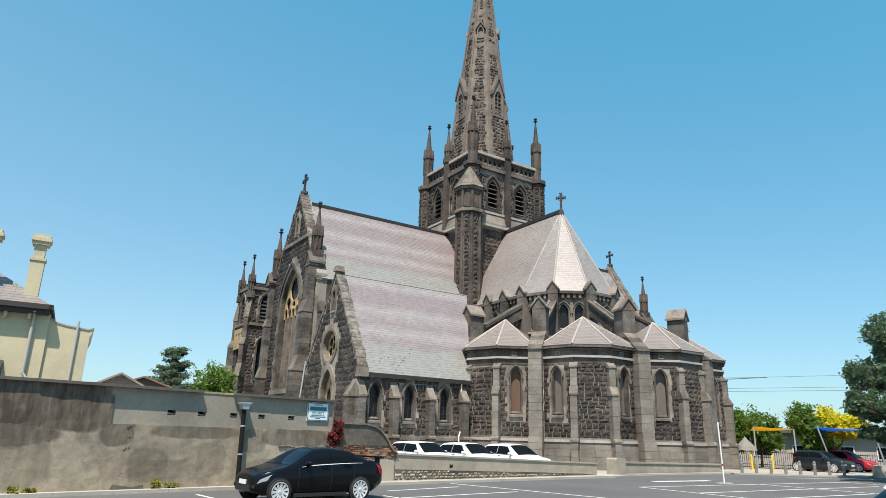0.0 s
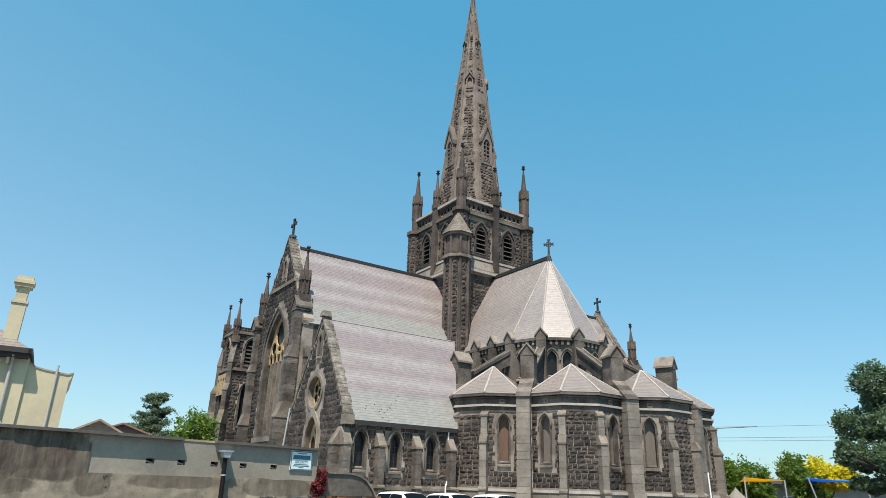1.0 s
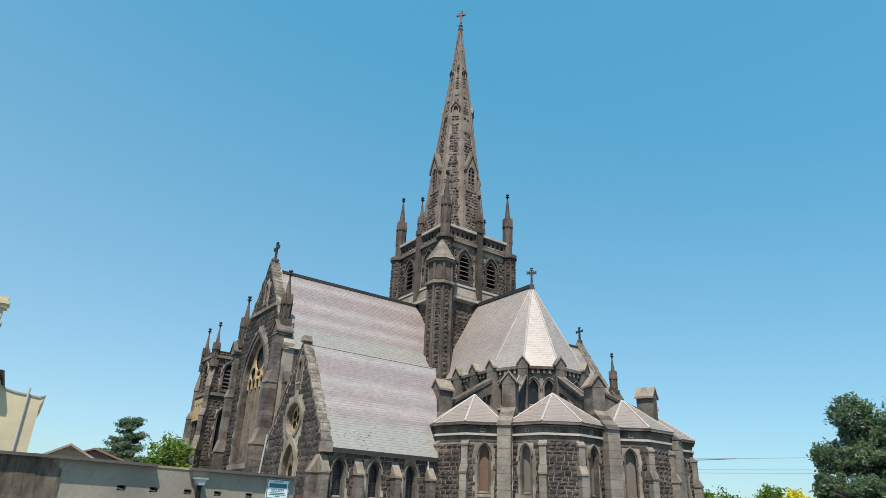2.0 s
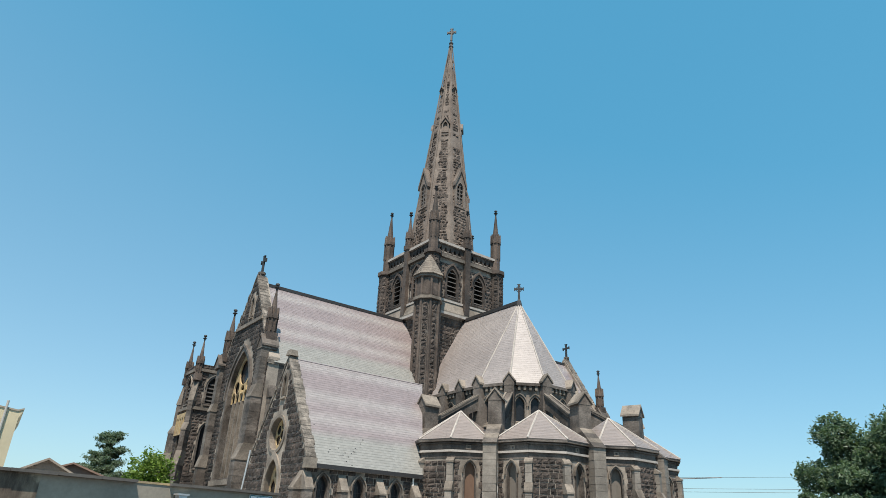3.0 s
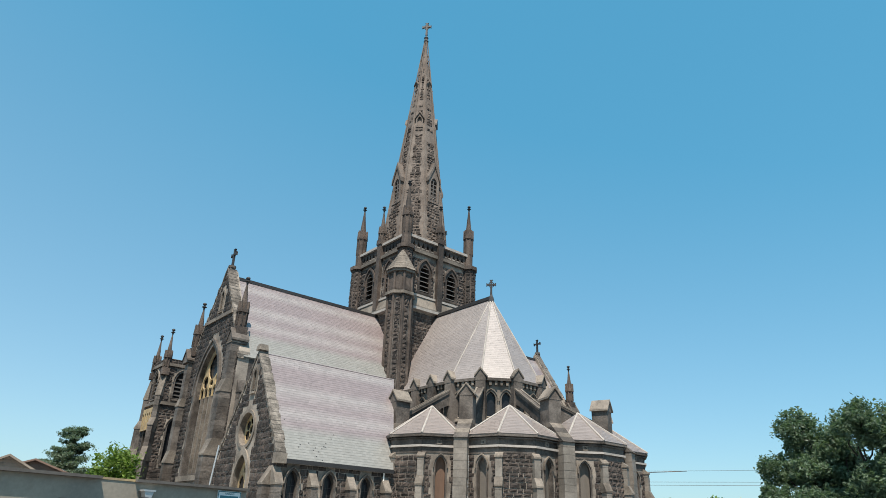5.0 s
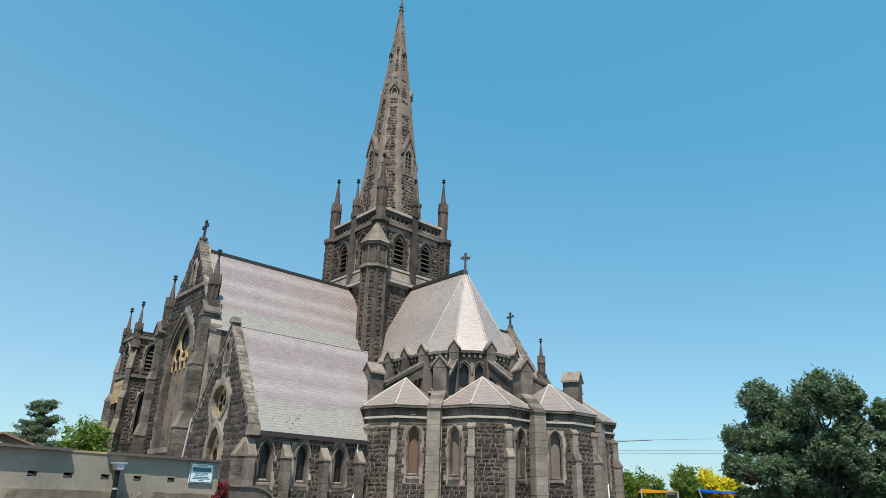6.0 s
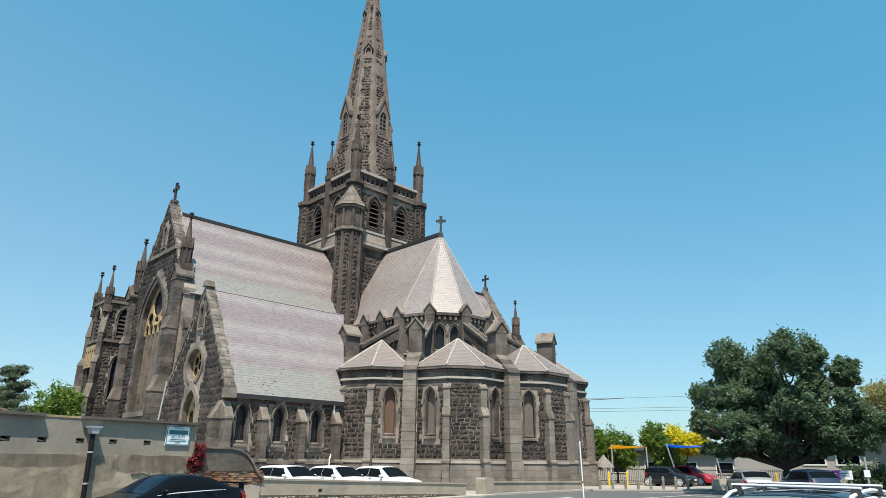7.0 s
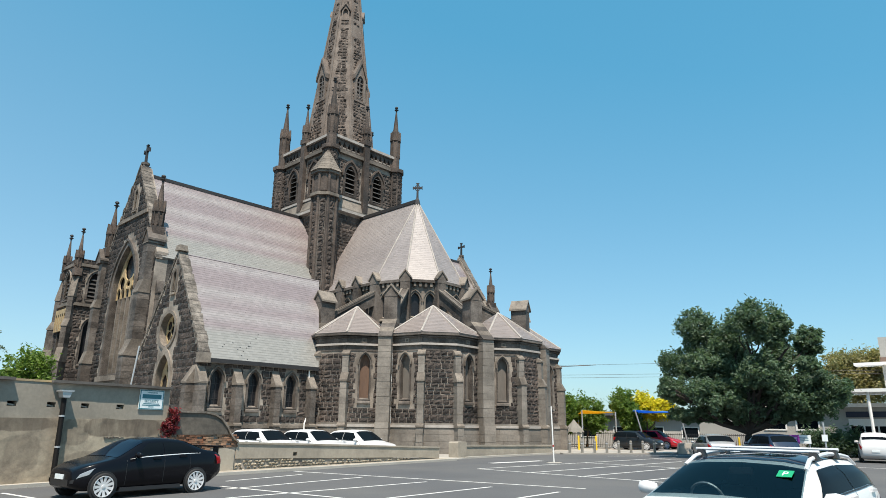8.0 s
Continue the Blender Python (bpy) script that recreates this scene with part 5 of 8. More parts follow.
M_LOWWALL = material("sunbleached_render", (0.37, 0.325, 0.26), 0.92, 0.25, 0.8, 9.0, 0.4, 0.012, tint=(0.29, 0.255, 0.205), stain=0.4, stain_col=(0.2, 0.18, 0.15), stain_scale=0.9)
M_RUBBLE = material("exposed_rubble", (0.3, 0.26, 0.2), 0.92, 0.4, 1.5, 9.0, 0.6, 0.02, island=0.7)
M_BRICK = material("weathered_red_brick", (0.3, 0.135, 0.075), 0.9, 0.35, 2.0, 14.0, 0.5, 0.01, obj=0.6, island=0.6, tint=(0.34, 0.22, 0.14))
M_LINE = material("worn_white_road_paint", (0.62, 0.61, 0.58), 0.8, 0.2, 2.0, 25.0, 0.3, 0.004, stain=0.35, stain_col=(0.25, 0.25, 0.25), stain_scale=2.5)
M_KERB = material("concrete_kerb", (0.42, 0.39, 0.34), 0.9, 0.2, 1.0, 14.0, 0.4, 0.008, stain=0.25)
M_CREAM = material("cream_painted_wall", (0.52, 0.46, 0.31), 0.8, 0.15, 0.5, 6.0, 0.2, 0.008, tint=(0.45, 0.4, 0.28), stain=0.2, stain_col=(0.35, 0.31, 0.22), stain_scale=0.7)
M_OFFWHITE = material("offwhite_wall", (0.4, 0.385, 0.355), 0.8, 0.12, 0.6, 6.0, 0.2, 0.006)
M_TERRA = material("brown_roof_tiles", (0.2, 0.13, 0.1), 0.85, 0.3, 1.0, 8.0, 0.4, 0.02)
M_OLDTILE = material("weathered_tiles", (0.24, 0.2, 0.165), 0.85, 0.4, 1.2, 9.0, 0.5, 0.02, stain=0.4)
M_DARKWOOD = material("dark_fascia", (0.035, 0.03, 0.028), 0.7, 0.2, 1.0, 8.0, 0.1, 0.004)
M_STEEL = material("galvanised_steel", (0.5, 0.5, 0.5), 0.45, 0.15, 3.0, 20.0, 0.1, 0.002, metal=0.6)
M_PIPE = material("black_cast_iron_pipe", (0.01, 0.009, 0.0085), 0.65, 0.3, 3.0, 20.0, 0.3, 0.004, spec=0.2)
M_BOLL = material("grey_timber_bollard", (0.2, 0.19, 0.17), 0.85, 0.25, 3.0, 18.0, 0.3, 0.006)
M_YELLOW = material("yellow_safety_paint", (0.75, 0.5, 0.03), 0.6, 0.15, 2.0, 10.0, 0.1, 0.003)
M_SAIL_Y = material("yellow_shade_cloth", (0.8, 0.5, 0.03), 0.8, 0.12, 1.0, 20.0, 0.2, 0.004)
M_SAIL_B = material("blue_shade_cloth", (0.05, 0.27, 0.7), 0.8, 0.12, 1.0, 20.0, 0.2, 0.004)
M_BARK = material("rough_bark", (0.12, 0.095, 0.075), 0.95, 0.35, 2.0, 12.0, 0.8, 0.03, stretch=(1, 1, 0.3))
M_BARK_DARK = material("dark_rough_bark", (0.045, 0.037, 0.031), 0.95, 0.35, 2.0, 12.0, 0.8, 0.03, stretch=(1, 1, 0.3))
M_SIGN = material("white_sign_enamel", (0.75, 0.8, 0.8), 0.4, 0.08, 2.0, 10.0, 0.0)
M_TEAL = material("teal_sign_paint", (0.03, 0.16, 0.2), 0.5, 0.1, 2.0, 10.0, 0.0)
M_PURPLE = material("purple_sign_paint", (0.3, 0.04, 0.32), 0.5, 0.1, 2.0, 10.0, 0.0)
M_GREENP = material("green_plastic", (0.01, 0.3, 0.13), 0.5, 0.1, 2.0, 10.0, 0.0)
M_RUBBER = material("black_tyre_rubber", (0.02, 0.02, 0.02), 0.8, 0.15, 4.0, 30.0, 0.2, 0.003)
M_RIM = material("silver_alloy", (0.7, 0.7, 0.7), 0.4, 0.06, 4.0, 20.0, 0.0, metal=0.3)
M_BLACKTRIM = material("black_plastic_trim", (0.018, 0.018, 0.019), 0.5, 0.1, 4.0, 30.0, 0.0)
M_LAMP = material("clear_lamp_lens", (0.34, 0.36, 0.38), 0.12, 0.1, 6.0, 30.0, 0.0, metal=0.3)
M_TAIL = material("red_lamp_lens", (0.35, 0.01, 0.012), 0.15, 0.1, 6.0, 30.0, 0.0)
M_SEAT = material("grey_seat_cloth", (0.09, 0.095, 0.1), 0.9, 0.2, 3.0, 20.0, 0.2, 0.003)
M_CABIN = material("dark_car_cabin", (0.025, 0.027, 0.03), 0.8, 0.2, 3.0, 20.0, 0.0)


def paint(name, c, metal=0.0):
    return material(name, c, 0.3, 0.04, 0.7, 30.0, 0.0, metal=metal, coat=0.35, spec=0.35)


def leaf_material(name, c, c2):
    m = material(name, c, 0.45, 0.3, 0.35, 3.0, 0.0, island=0.9, tint=c2, spec=0.3)
    return see_through(m, (c[0] * 1.4, c[1] * 1.6, c[2]), 0.35)


def see_through(m, c, share):
    """Thin leaf or cloth: part of the light passes through."""
    t = m.node_tree
    b, o = t.nodes["Principled BSDF"], t.nodes["Material Output"]
    tr, mx = t.nodes.new("ShaderNodeBsdfTranslucent"), t.nodes.new("ShaderNodeMixShader")
    tr.inputs[0].default_value = (*c, 1)
    mx.inputs[0].default_value = share
    t.links.new(b.outputs[0], mx.inputs[1])
    t.links.new(tr.outputs[0], mx.inputs[2])
    t.links.new(mx.outputs[0], o.inputs[0])
    return m


def window_glass(name, tintc, ior=1.16):
    m = bpy.data.materials.new(name)
    m.use_nodes = True
    b = m.node_tree.nodes["Principled BSDF"]
    b.inputs["Base Color"].default_value = (*tintc, 1)
    b.inputs["Roughness"].default_value = 0.04
    b.inputs["IOR"].default_value = ior
    b.inputs["Specular IOR Level"].default_value = 0.3
    return m


see_through(M_SAIL_Y, (0.9, 0.6, 0.05), 0.5)
see_through(M_SAIL_B, (0.06, 0.35, 0.9), 0.5)
def clear_glass(name, tintc):
    """A thin clear pane: tinted light passes straight through, with a glass gloss."""
    m = bpy.data.materials.new(name)
    m.use_nodes = True
    t = m.node_tree
    tr, gl, fr, mx = (t.nodes.new(q) for q in ("ShaderNodeBsdfTransparent", "ShaderNodeBsdfGlossy", "ShaderNodeFresnel", "ShaderNodeMixShader"))
    tr.inputs[0].default_value = (*tintc, 1)
    gl.inputs["Roughness"].default_value = 0.03
    fr.inputs[0].default_value = 1.36
    t.links.new(fr.outputs[0], mx.inputs[0])
    t.links.new(tr.outputs[0], mx.inputs[1])
    t.links.new(gl.outputs[0], mx.inputs[2])
    t.links.new(mx.outputs[0], t.nodes["Material Output"].inputs[0])
    return m


M_CLEAR = clear_glass("green_tinted_windscreen", (0.42, 0.5, 0.52))
M_CARGLASS = window_glass("tinted_car_glass", (0.006, 0.009, 0.012), 1.09)
M_WSCREEN = window_glass("windscreen_glass", (0.006, 0.013, 0.024), 1.2)
M_LEAF_DARK = leaf_material("dark_green_leaves", (0.11, 0.16, 0.1), (0.06, 0.1, 0.064))
M_LEAF_MID = leaf_material("fresh_green_leaves", (0.13, 0.2, 0.04), (0.08, 0.14, 0.03))
M_LEAF_GOLD = leaf_material("golden_leaves", (0.6, 0.5, 0.03), (0.42, 0.4, 0.03))
M_LEAF_OLIVE = leaf_material("olive_brown_leaves", (0.3, 0.26, 0.12), (0.2, 0.19, 0.085))
M_LEAF_CEDAR = leaf_material("blue_green_needles", (0.14, 0.19, 0.135), (0.08, 0.13, 0.095))
M_LEAF_RED = leaf_material("red_creeper_leaves", (0.2, 0.03, 0.035), (0.12, 0.02, 0.03))
M_WEED = leaf_material("dry_weeds", (0.3, 0.27, 0.08), (0.16, 0.19, 0.05))


def lerp(a, b, t):
    return a + (b - a) * t


# ---- boundary wall ----
P0, P1, P2 = Vector((-21.0, 7.4, 0)), Vector((-3.9, 24.68, 0)), Vector((8.45, 35.74, 0))


def along(p, q):
    e = (q - p).normalized()
    return (p, e, Vector((0, 0, 1)), Vector((e.y, -e.x, 0)))


def old_wall():
    fr = along(P0, P1)
    L_ = (P1 - P0).length
    t = thing("boundary_wall", "old cement-rendered boundary wall, stained and cracked, with an overhanging coping", "wall", kind="structure")
    rnd = random.Random(3)

    def at_x(x):
        return L_ - x

    vents = [(at_x(v), 2.26) for v in (6.07, 5.1, 4.0, 2.97, 1.8)]
    holes = [[(x - 0.13, z - 0.07), (x + 0.13, z - 0.07), (x + 0.13, z + 0.07), (x - 0.13, z + 0.07)] for x, z in vents]
    split = at_x(7.8)
    part("wall_upper", Solid().plate(fr, [(split, 1.85), (L_, 1.85), (L_, 2.9), (split, 2.9)], holes, -0.35, 0.0), M_RENDER_GREY, t, "smooth grey cement render with vent holes")
    for x, z in vents:
        part("vent_grille", Solid().plate(fr, [(x - 0.14, z - 0.02), (x + 0.1, z - 0.06), (x + 0.13, z - 0.03), (x - 0.1, z + 0.02)], (), -0.2, -0.1), M_KERB, t)
    # near-black sheet paints the shade inside the vent holes
    part("vent_back", Solid().plate(fr, [(split, 2.1), (L_ - 0.5, 2.1), (L_ - 0.5, 2.4), (split, 2.4)], (), -0.33, -0.3), M_VOID, t)
    # lower old render with an uneven face
    s = Solid()
    nx, nz = 90, 12
    for (x0, x1, z1) in ((0.0, split, 2.92), (split, L_, 1.87)):
        m = int(nx * (x1 - x0) / L_)
        vs, fs = [], []
        for j in range(nz + 1):
            for i in range(m + 1):
                x, z = lerp(x0, x1, i / m), lerp(-0.1, z1, j / nz)
                if j == nz:
                    z += 0.03 * noise.noise((x * 1.7, 3.1, 0))
                d = 0.05 + 0.03 * noise.noise((x * 0.8, z * 0.9, 5.0)) + 0.012 * noise.noise((x * 4, z * 4, 1.0))
                vs.append(fr[0] + fr[1] * x + fr[2] * z + fr[3] * d)
        fs = [(j * (m + 1) + i, j * (m + 1) + i + 1, (j + 1) * (m + 1) + i + 1, (j + 1) * (m + 1) + i) for j in range(nz) for i in range(m)]
        top = [(nz * (m + 1) + i) for i in range(m + 1)]
        k = len(vs)
        vs += [vs[i] - fr[3] * 0.4 for i in top]
        fs += [(top[i], top[i + 1], k + i + 1, k + i) for i in range(m)]
        s.add(vs, fs)
        s.plate(fr, [(x0, -0.1), (x1, -0.1), (x1, z1 - 0.04), (x0, z1 - 0.04)], (), -0.36, -0.02)
    part("wall_lower", s, M_RENDER, t, "old lime render with stains and cracks")
    # coping slabs, some missing; sunlit gaps get flush slabs coloured paler for the sun
    x = 0.0
    while x < L_ - 0.05:
        w = min(rnd.uniform(0.9, 1.3), L_ - x)
        r = L_ - x - w / 2
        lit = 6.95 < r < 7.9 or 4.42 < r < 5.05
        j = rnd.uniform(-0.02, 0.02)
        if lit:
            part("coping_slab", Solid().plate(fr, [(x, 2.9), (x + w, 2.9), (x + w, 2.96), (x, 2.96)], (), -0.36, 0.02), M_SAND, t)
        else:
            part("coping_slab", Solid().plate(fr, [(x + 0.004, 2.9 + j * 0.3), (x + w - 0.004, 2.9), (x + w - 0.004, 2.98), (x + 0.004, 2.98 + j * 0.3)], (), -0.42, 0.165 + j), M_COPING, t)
        x += w
    # cracks and lost render
    s = Solid()
    for cx, cz, n, ln in ((at_x(7.3), 1.9, 14, 1.8), (at_x(1.9), 1.1, 7, 0.5), (at_x(6.2), 1.3, 6, 0.5), (at_x(10.0), 2.2, 5, 0.3)):
        for _ in range(n):
            a, b = cx + rnd.uniform(-0.1, 0.1), cz - rnd.random() * ln
            w, h = rnd.uniform(0.02, 0.06), rnd.uniform(0.01, 0.03)
            s.plate(fr, [(a, b), (a + w, b - h * 0.4), (a + w * 1.3, b + h * 0.5), (a + w * 0.3, b + h)], (), 0.0, 0.06)
    s.plate(fr, [(at_x(7.6), 0.02), (at_x(6.6), 0.02), (at_x(6.65), 0.2), (at_x(6.95), 0.14), (at_x(7.5), 0.22)], (), 0.02, 0.075)
    for k in range(16):
        a, b = at_x(2.25 - 0.04 * k), 1.29 + rnd.uniform(-0.03, 0.03)
        h = rnd.uniform(0.008, 0.03)
        s.plate(fr, [(a, b), (a + 0.06, b - h * 0.5), (a + 0.07, b + h * 0.5), (a + 0.02, b + h)], (), 0.02, 0.08)
    tagged(part("render_damage", s, M_COPING, t), kind="stuff")
    return fr, L_


WALL_FR, WALL_L = old_wall()


def wall_point(r, z, d=0.0):
    """A point on the boundary wall, r metres back from its end."""
    O, e, u_, n = WALL_FR
    return O + e * (WALL_L - r) + u_ * z + n * d


# curved brick end of the wall, and the low wall
def brick_end():
    fr = along(P1, P2)
    t = thing("brick_wall_end", "curved rendered wall end with exposed red brick, beside the old boundary wall", "wall", kind="structure")
    prof = [(0.0, -0.1), (3.05, -0.1), (3.05, 1.09), (2.85, 1.2), (2.67, 1.38), (2.45, 1.68), (2.2, 1.92), (1.9, 2.06), (1.5, 2.13), (0.0, 2.14)]
    part("core", Solid().plate(fr, prof, (), -0.3, -0.03), M_MORTAR, t)
    body = [(0.0, 1.38), (2.62, 1.38), (2.45, 1.68), (2.2, 1.92), (1.9, 2.06), (1.5, 2.13), (0.0, 2.14)]
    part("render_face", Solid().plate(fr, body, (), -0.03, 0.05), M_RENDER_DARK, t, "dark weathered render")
    s = Solid()
    for a, b in zip(prof[2:-1], prof[3:]):
        dx, dz = b[0] - a[0], b[1] - a[1]
        k = math.hypot(dx, dz)
        nx_, nz_ = dz / k * 0.06, -dx / k * 0.06
        s.plate(fr, [a, (a[0] + nx_, a[1] + nz_), (b[0] + nx_, b[1] + nz_), b], (), -0.34, 0.1)
    part("coping", s, M_PALE, t)
    part("patch", Solid().plate(fr, [(1.9, -0.1), (2.95, -0.1), (2.95, 0.82), (2.5, 0.9), (1.9, 0.85)], (), -0.03, 0.04), M_LOWWALL, t)
    rnd = random.Random(8)
    z, row = 0.06, 0
    while z < 1.36:
        x = -0.1 if row % 2 else 0.02
        while x < 3.0:
            w = 0.23
            if x + w > 0 and not (x + w > 1.9 and z < 0.85) and rnd.random() < 0.93:
                d = rnd.uniform(0.0, 0.05)
                part("brick", Solid().plate(fr, [(max(x, 0) + 0.006, z + 0.006), (x + w - 0.006, z + 0.006), (x + w - 0.006, z + 0.07), (max(x, 0) + 0.006, z + 0.07)], (), -0.05, d), M_BRICK, t)
            x += w
        z += 0.078
        row += 1


def low_wall():
    fr = along(P1 + (P2 - P1).normalized() * 3.06, P2)
    L_ = (P2 - P1).length - 3.06
    t = thing("low_wall", "low sun-bleached rendered wall with rubble showing along its foot", "wall", kind="structure")
    part("render_face", Solid().plate(fr, [(0, 0.5), (L_ * 0.85, 0.2), (L_, 0.08), (L_, 0.62), (0, 1.04)], [[(2.9, 0.52), (3.12, 0.52), (3.12, 0.66), (2.9, 0.66)]], -0.3, 0.0), M_LOWWALL, t)
    part("vent_back", Solid().plate(fr, [(2.8, 0.48), (3.2, 0.48), (3.2, 0.7), (2.8, 0.7)], (), -0.25, -0.2), M_VOID, t)
    n = 7
    for i in range(n):
        a, b = L_ * i / n, L_ * (i + 1) / n
        za, zb = lerp(1.04, 0.62, i / n), lerp(1.04, 0.62, (i + 1) / n)
        part("coping", Solid().plate(fr, [(a + 0.005, za), (b - 0.005, zb), (b - 0.005, zb + 0.07), (a + 0.005, za + 0.07)], (), -0.34, 0.04), M_LOWWALL, t)
    part("footing", Solid().plate(fr, [(0, -0.1), (L_, -0.1), (L_, 0.12), (0, 0.52)], (), -0.28, -0.05), M_MORTAR, t)
    s = stones(Solid(), (fr[0] - fr[3] * 0.05, *fr[1:]), [(0, 0.0), (L_ * 0.9, 0.0), (L_ * 0.9, 0.18), (0, 0.5)], (), 0.11, 0.16, 0.06, 77, 0.02)
    tagged(part("rubble", s, M_RUBBLE, t, "uneven pale rubble"), kind="stuff")
    Q0, Q1 = Vector((9.87, 37.37, 0)), Vector((18.5, 44.0, 0))
    fr = along(Q0, Q1)
    L2 = (Q1 - Q0).length
    t = thing("low_wall", "low rendered wall with a taller square end pillar beside the church", "wall", kind="structure")
    part("pillar", Solid().plate(fr, [(0, -0.1), (0.85, -0.1), (0.85, 0.84), (0.78, 0.92), (0.07, 0.92), (0, 0.84)], (), -0.6, 0.08), M_LOWWALL, t)
    part("render_face", Solid().plate(fr, [(0.85, -0.1), (L2, -0.1), (L2, 0.5), (0.85, 0.64)], (), -0.3, 0.0), M_LOWWALL, t)
    part("coping", Solid().plate(fr, [(0.86, 0.64), (L2 + 0.03, 0.5), (L2 + 0.03, 0.59), (0.86, 0.73)], (), -0.34, 0.05), M_LOWWALL, t)
    part("kerb", Solid().plate(fr, [(0.4, -0.1), (L2 + 0.4, -0.1), (L2 + 0.4, 0.1), (0.4, 0.1)], (), 0.25, 0.5), M_KERB, t)


brick_end()
low_wall()


def kerbs():
    e = (P2 - P1).normalized()
    t = thing("kerb", "pale concrete kerb and gutter along the wall", "kerb", kind="structure")
    for base, end, off in ((P0, P1, 0.55), (P1, P2 + e * 0.3, 0.95)):
        L_ = (end - base).length
        d = (end - base).normalized()
        nn = Vector((d.y, -d.x, 0))
        k = int(L_ / 1.5)
        for i in range(k):
            p = base + d * (L_ * i / k)
            s = Solid().plate((p, d, Vector((0, 0, 1)), nn), [(0.004, -0.05), (L_ / k - 0.004, -0.05), (L_ / k - 0.004, 0.1), (0.004, 0.1)], (), off - 0.2, off)
            part("kerb_stone", s, M_KERB, t)
        s = Solid().plate((base, d, Vector((0, 0, 1)), nn), [(0, -0.05), (L_, -0.05), (L_, 0.085), (0, 0.085)], (), 0.0, off - 0.2)
        part("verge", s, M_LOWWALL, t, "dusty strip at the foot of the wall")
    part("driveway_apron", Solid().plate(along(P2, Vector((9.87, 37.37, 0))), [(-0.2, -0.05), (2.4, -0.05), (2.4, 0.05), (-0.2, 0.05)], (), -4.0, 0.6), M_KERB, t)


kerbs()


# pavement round the bollards and the church yard
M_YARD = material("pale_concrete_paving", (0.36, 0.335, 0.295), 0.9, 0.2, 0.5, 10.0, 0.3, 0.006, tint=(0.3, 0.28, 0.25), stain=0.2)
tagged(part("pavement", Solid().prism([(19.0, 43.2), (27.4, 43.2), (34.0, 50.0), (30.0, 60.0), (19.0, 50.0)], -0.05, 0.09), M_YARD), "pale concrete pavement behind the bollards", "pavement", kind="structure")
tagged(part("yard", Solid().prism([(-3.5, 25.5), (9.0, 36.6), (18.5, 44.4), (16.0, 50.0), (-30.0, 50.0), (-25.0, 20.0)][::1], -0.04, 0.03), M_YARD), "dusty paved yard between the wall and the church", "pavement", kind="structure")

# ---- painted bay lines ----
LINES = [((-6.8, 19.56), (-5.3, 17.8)), ((-1.6, 22.71), (0.84, 25.5)), ((-1.39, 20.0), (2.86, 23.96)), ((-1.21, 17.61), (4.75, 21.85)), ((0.6, 27.2), (9.0, 18.9)), ((-1.6, 20.9), (3.2, 15.4)),
         ((6.33, 19.83), (2.6, 17.0)), ((7.78, 18.07), (4.0, 15.0)), ((8.42, 28.28), (23.6, 37.9)), ((9.77, 25.71), (22.0, 33.8)), ((10.94, 23.51), (24.0, 32.0)), ((12.15, 21.33), (26.0, 30.2)),
         ((8.42, 28.28), (13.6, 19.4)), ((15.6, 32.8), (20.4, 24.5)), ((13.4, 19.2), (27.0, 28.0)), ((22.0, 37.0), (29.0, 27.0)), ((24.0, 34.5), (34.0, 41.0)), ((26.5, 31.0), (37.0, 38.0)), ((21, 40.5), (33, 42.0))]
for p, q in LINES:
    p, q = Vector((*p, 0)), Vector((*q, 0))
    tagged(part("bay_line", Solid().plate(along(p, q), [(0, 0), (0, 0.004), ((q - p).length, 0.004), ((q - p).length, 0)], (), -0.05, 0.05), M_LINE), "worn white painted parking bay line", "road marking", "bay lines", "structure")
tagged(part("stop_line", Solid().plate(along(Vector((10.4, 32.6, 0)), Vector((14.0, 34.8, 0))), [(0, 0), (0, 0.004), (4.2, 0.004), (4.2, 0)], (), -0.2, 0.2), M_LINE), "broad white painted line", "road marking", "bay lines", "structure")


# ---- things on the wall ----
def downpipe():
    t = thing("downpipe", "leaning black cast-iron downpipe with a grey rainwater head on the wall", "pipe")
    a, b = wall_point(3.76, 2.45, 0.2), wall_point(3.74, 0.0, 0.24)
    part("pipe", Solid().tube([b, a], 0.072, 10), M_PIPE, t)
    for f in (0.08, 0.42, 0.78):
        c = b.lerp(a, f)
        part("collar", Solid().tube([c, c + (a - b).normalized() * 0.05], 0.085, 10), M_STEEL, t)
    h = Solid()
    O, e, u_, n = WALL_FR
    fr = (wall_point(3.76, 0, 0.08), e, u_, n)
    h.plate(fr, [(-0.1, 2.47), (0.1, 2.47), (0.15, 2.64), (-0.15, 2.64)], (), 0.0, 0.24)
    h.plate(fr, [(-0.19, 2.64), (0.19, 2.64), (0.19, 2.69), (-0.19, 2.69)], (), -0.05, 0.27)
    part("rainwater_head", h, M_STEEL, t, "grey rainwater head")


